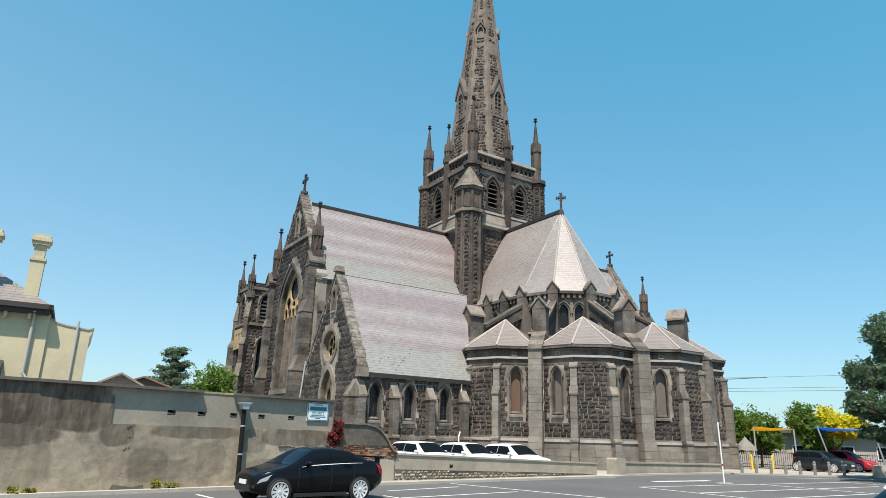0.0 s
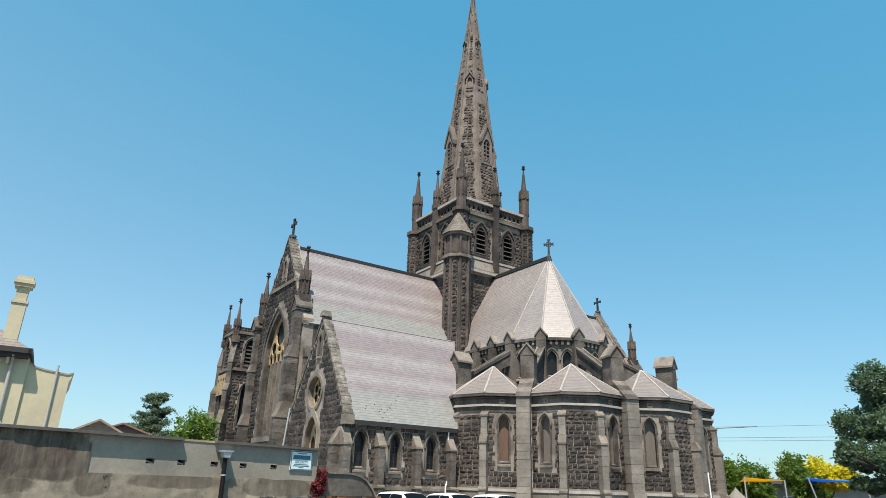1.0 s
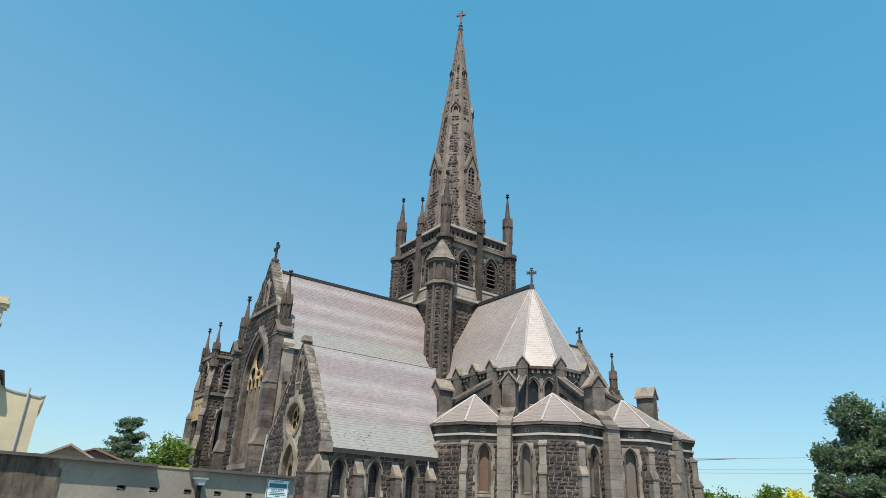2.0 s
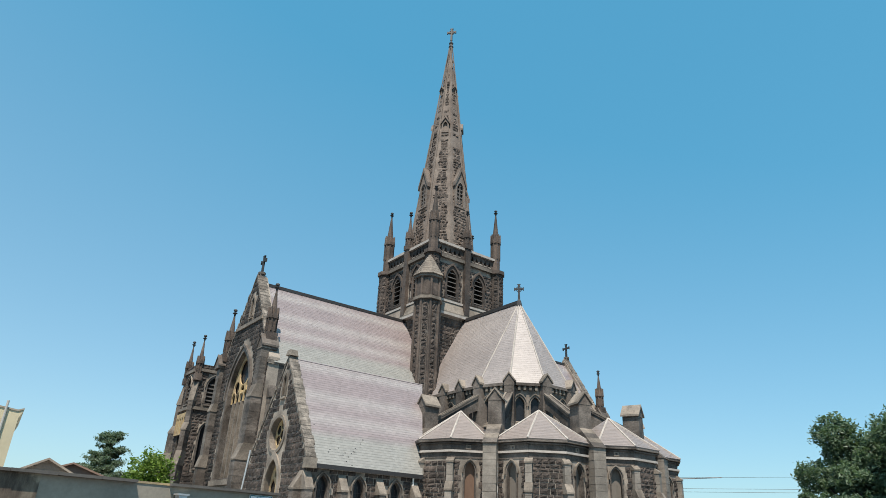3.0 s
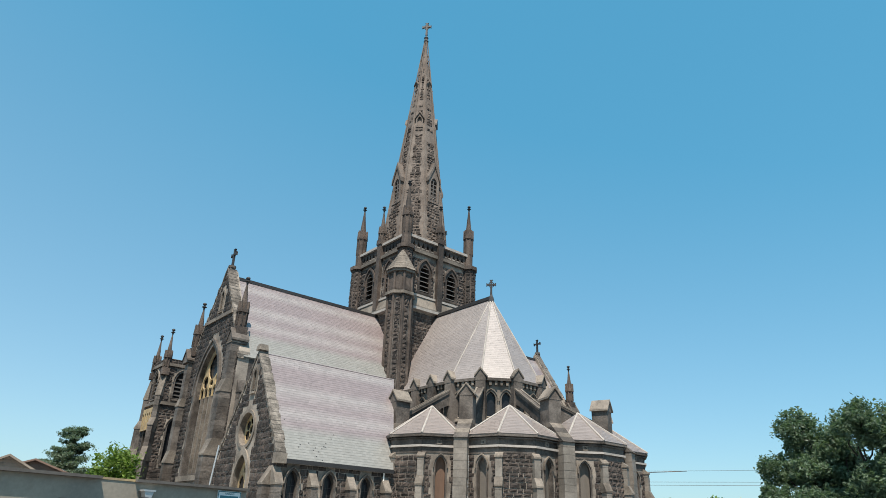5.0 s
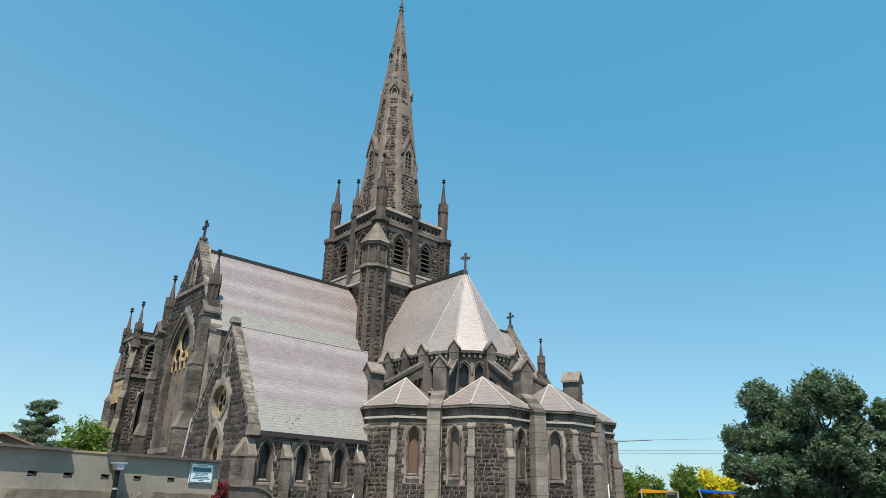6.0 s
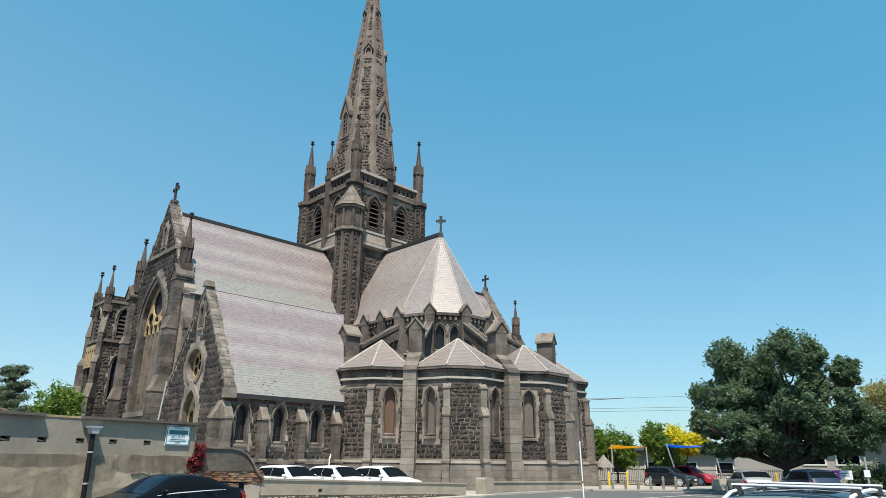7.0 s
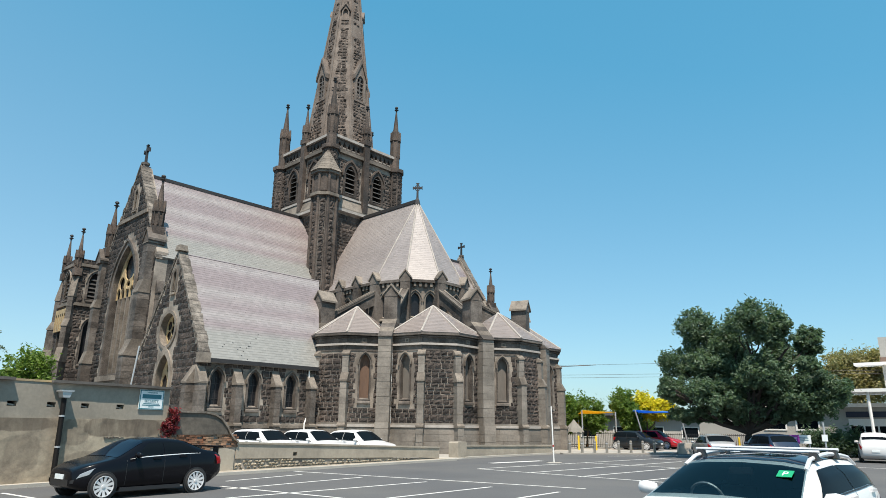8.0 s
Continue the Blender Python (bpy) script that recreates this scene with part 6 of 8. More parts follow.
def security_sign():
    O, e, u_, n = WALL_FR
    fr = (wall_point(0.72, 0, 0.02), e, u_, n)
    t = thing("security_sign", "white enamel warning sign with teal lettering screwed to the wall", "sign")
    part("board", Solid().plate(fr, [(-0.46, 2.2), (0.46, 2.2), (0.46, 2.85), (-0.46, 2.85)], (), 0.0, 0.03), M_SIGN, t)
    part("border", Solid().plate(fr, [(-0.45, 2.21), (0.45, 2.21), (0.45, 2.84), (-0.45, 2.84)], [[(-0.42, 2.24), (0.42, 2.24), (0.42, 2.81), (-0.42, 2.81)]], 0.03, 0.034), M_TEAL, t)
    part("name_bar", Solid().plate(fr, [(-0.36, 2.56), (0.36, 2.56), (0.36, 2.7), (-0.36, 2.7)], (), 0.03, 0.034), M_TEAL, t)
    for z, w in ((2.38, 0.3), (2.33, 0.34), (2.28, 0.1)):
        part("text_bar", Solid().plate(fr, [(-w, z), (w, z), (w, z + 0.025), (-w, z + 0.025)], (), 0.03, 0.034), M_TEAL, t)
    for word, z, size in (("WARNING", 2.735, 0.08), ("SECURITY", 2.44, 0.12)):
        cu = bpy.data.curves.new("lettering", "FONT")
        cu.body, cu.size, cu.align_x, cu.extrude = word, size, "CENTER", 0.002
        ob = new("lettering", cu)
        cu.materials.append(M_TEAL)
        m = Matrix((tuple(e), tuple(u_), tuple(n))).transposed().to_4x4()
        m.translation = fr[0] + u_ * z + n * 0.034
        ob.matrix_basis = m
        ob.parent = t


def foliage(s, centre, radii, clumps, leaves, size, seed, flat=0.0, shell=0.55, droop=0.0, spread=1.35):
    """Leaves gathered in clumps through an ellipsoid, most of them near its uneven surface."""
    rnd = random.Random(seed)
    vs, fs = [], []
    for _ in range(clumps):
        d = Vector((rnd.gauss(0, 1), rnd.gauss(0, 1), rnd.gauss(0, 1))).normalized()
        r = rnd.uniform(shell, 1.0) * (1 + 0.25 * noise.noise(d * 2.3 + Vector((seed, 0, 0))))
        c = Vector(centre) + Vector((d.x * radii[0], d.y * radii[1], d.z * radii[2])) * r
        cr = min(radii) * rnd.uniform(0.14, 0.28) * spread
        for _ in range(leaves):
            p = c + Vector((rnd.gauss(0, 1), rnd.gauss(0, 1), rnd.gauss(0, 1) * (1 - flat))) * cr * 0.6
            p.z -= droop * rnd.random()
            a = Vector((rnd.gauss(0, 1), rnd.gauss(0, 1), rnd.gauss(0, 0.7))).normalized()
            b = a.cross(Vector((rnd.gauss(0, 1), rnd.gauss(0, 1), rnd.gauss(0, 1) + 0.8))).normalized()
            q = size * rnd.uniform(0.6, 1.4)
            k = len(vs)
            n = a.cross(b) * q * 0.18
            vs += [p - a * q, p - b * q * 0.45 + n, p + a * q, p + b * q * 0.45 + n]
            fs += [(k, k + 1, k + 2), (k, k + 2, k + 3)]
    return s.add(vs, fs)


def limb(s, p, q, r0, r1, seed, n=5):
    rnd = random.Random(seed)
    p, q = Vector(p), Vector(q)
    L_ = (q - p).length
    pts = [p.lerp(q, i / n) + Vector((rnd.gauss(0, 1), rnd.gauss(0, 1), 0)) * L_ * 0.035 * (0 < i < n) for i in range(n + 1)]
    return s.tube(pts, r0, 8, r1=r1)


def tree(name, label, base, lobes, mat, trunk_r, seed, clumps=60, leaves=70, size=0.16, fork=None, shell=0.5, flat=0.0, spread=1.35, bark=None):
    """A tree: tapered trunk, limbs into each lobe of the crown, and a crown of leaves."""
    t = thing(name, label, "tree", Matrix.Translation((*base, 0)))
    lobes = [((c[0] - base[0], c[1] - base[1], c[2]), r) for c, r in lobes]
    top = max(c[2] for c, r in lobes)
    f = fork if fork else top * 0.3
    s = Solid()
    limb(s, (0, 0, -0.1), (0.1, 0, f), trunk_r, trunk_r * 0.75, seed)
    s.lathe([(trunk_r * 1.5, -0.1), (trunk_r * 1.1, 0.3), (trunk_r, 0.6)], 9)
    for i, (c, r) in enumerate(lobes):
        limb(s, (0.05, 0, f - 0.1), (c[0], c[1], c[2] + r[2] * 0.2), trunk_r * 0.55, trunk_r * 0.12, seed + i + 1)
        for j in range(3):
            a = 2.1 * j + i
            limb(s, (c[0] * 0.6, c[1] * 0.6, lerp(f, c[2], 0.6)), (c[0] + r[0] * 0.6 * math.cos(a), c[1] + r[1] * 0.6 * math.sin(a), c[2] + r[2] * 0.1), trunk_r * 0.22, trunk_r * 0.05, seed + 9 * i + j)
    part("trunk", s, bark or M_BARK, t)
    cr = Solid()
    for i, (c, r) in enumerate(lobes):
        foliage(cr, c, r, clumps, leaves, size, seed + 100 + i, flat, shell, spread=spread)
    tagged(part("crown", cr, mat, t), kind="stuff")
    return t


downpipe()
security_sign()
cp_ = wall_point(-0.05, 1.7, 0.1)
cr_ = thing("creeper", "red-leaved creeper clinging to the broken wall end", "plant", Matrix.Translation(cp_))
s = Solid()
foliage(s, (0, 0, 0.05), (0.4, 0.25, 0.6), 40, 50, 0.05, 4, shell=0.1)
tagged(part("leaves", s, M_LEAF_RED, cr_), kind="stuff")
s = Solid()
for i in range(7):
    limb(s, (0.05 * i - 0.15, 0, -1.0), (0.08 * i - 0.25, 0.0, 0.4), 0.015, 0.006, i)
part("stems", s, M_BARK, cr_)
for i, (r, k) in enumerate(((10.0, 0.2), (6.3, 0.3), (9.6, 0.14), (5.9, 0.2))):
    w = thing("weed_tuft", "dry yellow-green weeds at the foot of the wall", "weeds", Matrix.Translation(wall_point(r, 0.1, 0.25)), "weeds along the wall")
    tagged(part("tuft", foliage(Solid(), (0, 0, k * 0.4), (0.25, 0.15, k * 0.5), 14, 22, 0.05, 70 + i, shell=0.1), M_WEED, w), kind="stuff")

# ---- trees ----
# crown lobes: x, y, z and width; higher lobes are taller
shade_lobes = [((x, y, z), (r, r, 0.1 + 0.5 * r + 0.08 * z)) for x, y, z, r in (
    (27.8, 39.2, 8.3, 1.54), (26.7, 39.9, 6.1, 1.47), (28.0, 34.0, 8.15, 1.65), (29.0, 33.3, 7.7, 0.84), (32.5, 34.6, 7.3, 0.83), (28.7, 37.3, 5.6, 1.79), (30.5, 35.5, 4.9, 1.71),
    (30.7, 33.1, 5.3, 0.79), (32.3, 33.4, 4.2, 1.22), (31.6, 34.0, 3.5, 1.56), (29.6, 35.7, 3.6, 1.96), (26.1, 36.0, 4.0, 1.75), (24.9, 38.3, 4.1, 1.07), (28.4, 37.0, 7.3, 1.3),
    (33.9, 34.3, 3.9, 0.63), (31.2, 35.9, 6.7, 1.2), (26.9, 37.6, 5.9, 1.48), (27.9, 36.2, 3.4, 1.54), (29.9, 33.6, 3.8, 1.31), (28.0, 33.9, 5.1, 1.41), (23.5, 37.1, 4.2, 0.51))]
# flat skirt of low foliage under them
shade_lobes += [((25.2 + 1.2 * k, 37.9 - 0.8 * k + 0.5 * (k % 2), 2.65), (1.25, 1.25, 0.48)) for k in range(6)]
tree("shade_tree", "large dark green shade tree with a broad uneven crown", (28.4, 36.2),
     shade_lobes,
     M_LEAF_DARK, 0.3, 11, 60, 84, 0.125, fork=1.7, shell=0.3, spread=1.0, bark=M_BARK_DARK)
for i, (x, y, h, w) in enumerate(((25.0, 56.6, 5.0, 1.6), (27.6, 57.2, 4.8, 1.7), (28.9, 52.6, 5.1, 1.15), (32.6, 57.4, 3.9, 1.4))):
    tree("street_tree", "small bright green street tree beside the shade sails", (x, y), [((x, y, h * 0.72), (w, w, h * 0.27)), ((x + 0.5, y - 0.4, h * 0.5), (w * 0.8, w * 0.8, h * 0.2))], M_LEAF_MID, 0.1, 30 + i, 55, 50, 0.14, fork=1.6)
tree("golden_tree", "golden-leaved tree behind the street trees", (32.2, 54.5), [((31.9, 54.2, 3.7), (1.6, 1.4, 1.1)), ((33.2, 53.6, 3.5), (1.4, 1.3, 0.9)), ((30.4, 55.2, 4.1), (0.7, 0.7, 0.6))], M_LEAF_GOLD, 0.16, 51, 60, 60, 0.18)
tree("gum_tree", "tall olive-brown gum tree behind the low building", (51.5, 50.0), [((50.4, 49.6, 7.2), (2.2, 2.2, 1.7)), ((52.6, 48.0, 7.6), (2.2, 2.2, 1.7)), ((48.6, 51.0, 5.8), (2.0, 2.0, 1.5)), ((51.5, 49.5, 5.4), (2.6, 2.4, 1.4))], M_LEAF_OLIVE, 0.3, 61, 90, 80, 0.14, shell=0.3)
tree("garden_tree", "yellow-green leafy tree behind the boundary wall", (-19.5, 57.0), [((-19.4, 57.0, 5.4), (1.7, 1.7, 1.7)), ((-20.4, 57.6, 4.2), (1.6, 1.6, 1.5))], M_LEAF_MID, 0.16, 71, 60, 60, 0.16)


def cedar():
    base = Vector((-28.3, 69.5, 0))
    t = thing("cedar_tree", "blue-green cedar with flat layered branches", "tree", Matrix.Translation(base))
    tr, cr = Solid(), Solid()
    limb(tr, (0, 0, -0.1), (0.4, 0, 9.8), 0.35, 0.06, 3, 8)
    rnd = random.Random(12)
    for k in range(84):
        z = rnd.uniform(2.8, 10.1)
        ln = lerp(4.4, 0.8, (z - 2.8) / 7.3) * rnd.uniform(0.6, 1.1)
        a = rnd.random() * 6.28
        tip = Vector((ln * math.cos(a), ln * math.sin(a), z + ln * 0.25))
        limb(tr, (0.2, 0, z - 0.1), tip, 0.07, 0.02, k)
        for j in range(4):
            c = Vector((0.2, 0, z)).lerp(tip, 0.35 + 0.2 * j)
            foliage(cr, c, (0.8, 0.8, 0.22), 8, 20, 0.09, 200 + 5 * k + j, 0.6, 0.1, droop=0.25, spread=3.6)
    part("trunk", tr, M_BARK, t)
    tagged(part("crown", cr, M_LEAF_CEDAR, t), kind="stuff")


cedar()


# ---- vehicles ----
def smooth_profile(pts, x):
    for (x0, z0), (x1, z1) in zip(pts, pts[1:]):
        if x0 <= x <= x1:
            t = (x - x0) / (x1 - x0) if x1 > x0 else 0
            return lerp(z0, z1, t)
    return pts[-1][1] if x > pts[-1][0] else pts[0][1]


def wheel(parent, x, y, r, side, spokes=10):
    m = Matrix.Translation((x, y, r)) @ pose(0, 0, 0, 90 * side, 0, 0)
    w = part("wheel", Solid().lathe([(r * 0.35, -0.1), (r * 0.73, -0.1), (r * 0.73, 0.06), (r * 0.68, 0.07), (r * 0.2, -0.02)], 20), M_CABIN, parent, m=m)
    s = Solid().lathe([(r * 0.76, -0.1), (r * 0.95, -0.1), (r, -0.07), (r, 0.05), (r * 0.95, 0.078), (r * 0.8, 0.075), (r * 0.76, 0.05)], 24)
    s.smooth = True
    part("tyre", s, M_RUBBER, w)
    s = Solid()
    for i in range(spokes):
        a = 2 * math.pi * i / spokes
        c, d = math.cos(a), math.sin(a)
        s.add([(r * 0.1 * c + 0.022 * d, r * 0.1 * d - 0.022 * c, 0.06), (r * 0.75 * c + 0.036 * d, r * 0.75 * d - 0.036 * c, 0.075), (r * 0.75 * c - 0.036 * d, r * 0.75 * d + 0.036 * c, 0.075), (r * 0.1 * c - 0.022 * d, r * 0.1 * d + 0.022 * c, 0.06),
               (r * 0.1 * c, r * 0.1 * d, 0.02), (r * 0.73 * c, r * 0.73 * d, 0.04)], [(0, 1, 2, 3), (0, 4, 5, 1), (3, 2, 5, 4)])
    s.lathe([(0.001, 0.085), (r * 0.14, 0.08), (r * 0.16, 0.03)][::-1], 12)
    s.lathe([(r * 0.72, 0.04), (r * 0.74, 0.085), (r * 0.8, 0.085), (r * 0.8, 0.04)], 24)
    part("rim", s, M_RIM, w)


def joined(s):
    return s.v, s.f


def curve(pts, b, k=0.0):
    """Height along a profile, with its corners eased over k metres."""
    if not k:
        return smooth_profile(pts, b)
    lo, hi = pts[0][0], pts[-1][0]
    ds = [-1, -0.66, -0.33, 0, 0.33, 0.66, 1]
    k = max(0.001, min(k, b - lo, hi - b))
    return sum(smooth_profile(pts, b + d * k) for d in ds) / len(ds)


def car(name, label, m, mat, L=4.5, W=1.78, H=1.45, hood=0.92, belt=0.95, wb=2.63, r=0.32, front=0.9, screen=(1.15, 1.95), rear=(3.55, 4.1), tail=0.98, glass=M_CARGLASS, scr=None, roof_mat=None, spoiler=False, bars=False, group="parked cars", spokes=10, cabin=False):
    """A car, nose towards +x, standing on z = 0. screen: where the windscreen starts and meets the roof, back from the nose; rear: where the roof ends and the back window meets the body."""
    t = thing(name, label, "car", m, group)
    x_ = lambda b: L / 2 - b
    w = W / 2
    mid = lerp(screen[1], rear[0], 0.45)
    crest = [(0.0, 0.56), (0.05, 0.7), (0.3, hood - 0.11), (screen[0] - 0.1, hood - 0.005), (screen[0] + 0.06, hood + 0.03), (screen[1], H - 0.04), (mid, H), (rear[0], H - 0.05), (rear[1], tail + 0.03), (max(rear[1] + 0.03, L - 0.1), tail), (L - 0.02, tail - 0.14), (L, tail - 0.3)]
    waist = [(0.0, 0.52), (0.3, hood - 0.17), (screen[0], hood - 0.05), (screen[1], belt), (rear[0], belt + 0.05), (rear[1], tail - 0.04), (L - 0.05, tail - 0.1), (L, tail - 0.34)]
    plan = [(0.0, 0.6), (0.06, 0.74), (0.2, 0.86), (0.5, 0.955), (1.1, 1.0), (L - 1.1, 1.0), (L - 0.4, 0.955), (L - 0.12, 0.87), (L, 0.74)]
    low = [(0.0, 0.3), (0.25, 0.2), (L - 0.4, 0.22), (L, 0.4)]

    def section(b):
        zt, z0, k = curve(crest, b, 0.16), smooth_profile(low, b), curve(plan, b, 0.2) * w
        zb = min(curve(waist, b, 0.2), zt - 0.015)
        g = min(1.0, max(0.0, (zt - zb) / (H - belt)))
        ye = k * (0.955 - 0.235 * g)
        side = k * 0.955
        return [(k * 0.84, z0), (k * 0.955, z0 + 0.06), (k * 0.99, lerp(z0, zb, 0.32)), (k, lerp(z0, zb, 0.58)), (k * 0.99, zb - 0.05), (side, zb),
                (lerp(side, ye, 0.45), lerp(zb, zt, 0.5)), (ye, zt - 0.085 * g - 0.004), (ye * 0.94, zt - 0.03 * g), (ye * 0.6, zt + 0.008), (0.0, zt + 0.022)]

    def skin(b, v, sg=1):
        rows = section(b)
        i = min(int(v), 9)
        (y0, z0), (y1, z1) = rows[i], rows[i + 1]
        return Vector((x_(b), sg * lerp(y0, y1, v - i), lerp(z0, z1, v - i)))

    def patch(spans, vs, sg=1, lift=0.008, nb=10):
        """A panel that follows the bodywork: spans(f) gives its ends at the share f of its height."""
        s = Solid()
        s.smooth = True
        nv = len(vs) - 1
        pts = []
        for j, (v, side) in enumerate(vs):
            lo, hi = spans(j / nv)
            for i in range(nb + 1):
                b = lerp(lo, hi, i / nb)
                p = skin(b, v, side * sg)
                e1 = skin(min(b + 0.02, L), v, side * sg) - skin(max(b - 0.02, 0.0), v, side * sg)
                e2 = skin(b, min(v + 0.1, 10), side * sg) - skin(b, max(v - 0.1, 0), side * sg)
                n = e1.cross(e2)
                n = n.normalized() if n.length > 1e-9 else Vector((0, 0, 1))
                if n.dot(p - Vector((p.x, 0, 0.6))) < 0:
                    n = -n
                pts.append(p + n * lift)
        return s.add(pts, [(j * (nb + 1) + i, j * (nb + 1) + i + 1, (j + 1) * (nb + 1) + i + 1, (j + 1) * (nb + 1) + i) for j in range(nv) for i in range(nb)])

    st = sorted(set([0, 0.02, 0.05, 0.1, 0.18, L - 0.18, L - 0.1, L - 0.05, L - 0.02, L] + list(np.linspace(0.25, L - 0.25, 46))))
    s = Solid()
    s.smooth = True
    vs, n = [], 21
    for b in st:
        rows = section(b)
        vs += [(x_(b), y, z) for y, z in rows] + [(x_(b), -y, z) for y, z in rows[-2::-1]]
    fs = [(i * n + j, (i + 1) * n + j, (i + 1) * n + j + 1, i * n + j + 1) for i in range(len(st) - 1) for j in range(n - 1) if not (cabin and 8 <= j <= 11 and st[i] > screen[0] + 0.09 and st[i + 1] < screen[1] - 0.02)]
    fs += [(i * n, i * n + n - 1, (i + 1) * n + n - 1, (i + 1) * n) for i in range(len(st) - 1)]
    fs += [tuple(range(n)), tuple(range(len(st) * n - 1, (len(st) - 1) * n - 1, -1))]
    s.add(vs, fs)
    part("body", s, mat, t)
    across = [(7.75 + 2.25 * j / 6, 1) for j in range(7)] + [(10 - 2.25 * j / 6, -1) for j in range(1, 7)]
    part("windscreen", patch(lambda f: (screen[0] + 0.05, screen[1] - 0.02), across), scr or glass, t)
    part("rear_window", patch(lambda f: (rear[0] + 0.05, rear[1] - 0.07), across), glass, t)
    if roof_mat:
        wide = [(7.95 + 2.05 * j / 6, 1) for j in range(7)] + [(10 - 2.05 * j / 6, -1) for j in range(1, 7)]
        part("glass_roof", patch(lambda f: (screen[1] - 0.015, rear[0] - 0.08), wide, nb=14), roof_mat, t, "dark glass roof")
    up = [(5.12 + 1.72 * j / 6, 1) for j in range(7)]
    for sg in (1, -1):
        part("side_window", patch(lambda f: (lerp(screen[0] + 0.42, screen[1] + 0.1, f ** 0.8), mid - 0.012), up, sg), glass, t)
        part("side_window", patch(lambda f: (mid + 0.012, lerp(rear[1] - 0.22, rear[0] - 0.02, f ** 1.3)), up, sg), glass, t)
        part("belt_trim", patch(lambda f: (screen[0] + 0.36, rear[1] - 0.2), [(5.0, 1), (5.09, 1)], sg, 0.012, 14), M_RIM if name == "black_sedan" else M_BLACKTRIM, t)
        mirror = Solid().lathe([(0.001, -0.1), (0.07, -0.09), (0.1, 0.0), (0.085, 0.07), (0.001, 0.1)], 12, Matrix.Translation((x_(screen[0] + 0.5), sg * (w + 0.09), hood + 0.09)) @ pose(0, 0, 0, 90, 0, 0) @ Matrix.Diagonal((0.7, 0.75, 1.2, 1)))
        mirror.smooth = True
        part("mirror", mirror.tube([(x_(screen[0] + 0.5), sg * w * 0.9, hood), (x_(screen[0] + 0.5), sg * (w + 0.06), hood + 0.06)], 0.025, 6), mat, t)
        for bx in (front, front + wb):
            lip = Solid().lathe([(r * 1.12, -0.06), (r * 1.12, 0.006), (0.001, 0.006)], 26, Matrix.Translation((x_(bx), sg * (w - 0.008), r * 1.02)) @ pose(0, 0, 0, -90 * sg, 0, 0))
            part("wheel_arch", lip, M_BLACKTRIM, t)
            wheel(t, x_(bx), sg * (w - 0.05), r, -sg, spokes)
        part("headlight", patch(lambda f: (lerp(0.08, 0.14, f), lerp(0.3, 0.42, f)), [(3.5 + 0.75 * j / 4, 1) for j in range(5)], sg, 0.012, 6), M_LAMP, t)
        part("tail_light", patch(lambda f: (L - lerp(0.2, 0.34, f), L - 0.03), [(3.2 + 1.5 * j / 4, 1) for j in range(5)], sg, 0.012, 6), M_TAIL, t)
        for bx in (mid + 0.01, screen[0] + 0.28, rear[1] - 0.5):
            part("door_gap", patch(lambda f: (bx - 0.006, bx + 0.006), [(1.2 + 3.7 * j / 6, 1) for j in range(7)], sg, 0.004, 1), M_BLACKTRIM, t)
        for bx in (mid - 0.2, rear[1] - 0.72):
            p = skin(bx, 4.0, sg)
            part("door_handle", Solid().box(p.x - 0.1, p.x + 0.1, p.y - 0.02, p.y + 0.025, p.z - 0.015, p.z + 0.02), mat, t)
    part("grille", patch(lambda f: (0.004, 0.05), [(2.2 + 1.2 * j / 4, 1) for j in range(5)], 1, 0.01, 3).add(*joined(patch(lambda f: (0.004, 0.05), [(2.2 + 1.2 * j / 4, 1) for j in range(5)], -1, 0.01, 3))), M_BLACKTRIM, t)
    part("lower_intake", Solid().box(x_(0.03), x_(0.0) + 0.015, -w * 0.5, w * 0.5, 0.32, 0.46), M_BLACKTRIM, t)
    part("number_plate", Solid().box(x_(0.0), x_(0.0) + 0.03, -0.19, 0.19, 0.46, 0.57), M_SIGN, t)
    part("number_plate", Solid().box(x_(L) - 0.03, x_(L), -0.19, 0.19, tail - 0.48, tail - 0.37), M_SIGN, t)
    part("sill", Solid().box(x_(front + wb - 0.42), x_(front + 0.42), -w * 0.97, w * 0.97, 0.16, 0.25), M_BLACKTRIM, t)
    if cabin:
        inside_ = Solid().box(x_(rear[0] - 0.1), x_(rear[0] - 0.14), -w * 0.72, w * 0.72, 0.3, H - 0.12).box(x_(screen[0] + 0.3), x_(rear[0]), -w * 0.86, w * 0.86, 0.26, 0.3)
        for sg in (1, -1):
            inside_.box(x_(rear[0]), x_(screen[0] + 0.3), sg * w * 0.86 - 0.01, sg * w * 0.86 + 0.01, 0.3, belt - 0.02)
        part("cabin_lining", inside_, M_CABIN, t)
        part("dashboard", Solid().box(x_(screen[0] + 0.75), x_(screen[0] + 0.12), -w * 0.84, w * 0.84, 0.6, hood - 0.03, taper=(0.12, 0.04)), M_BLACKTRIM, t)
        for sg in (1, -1):
            seat = part("seat", Solid().box(x_(screen[1] + 0.75), x_(screen[1] + 0.2), sg * 0.38 - 0.24, sg * 0.38 + 0.24, 0.4, 0.58).box(x_(screen[1] + 0.85), x_(screen[1] + 0.68), sg * 0.38 - 0.24, sg * 0.38 + 0.24, 0.5, 1.08, taper=(0.2, 0.15)), M_SEAT, t)
            part("headrest", Solid().box(x_(screen[1] + 0.82), x_(screen[1] + 0.7), sg * 0.38 - 0.13, sg * 0.38 + 0.13, 1.1, 1.27, taper=(0.2, 0.15)), M_SEAT, seat)
        wc = Vector((x_(screen[1] - 0.22), -0.38, hood + 0.0))
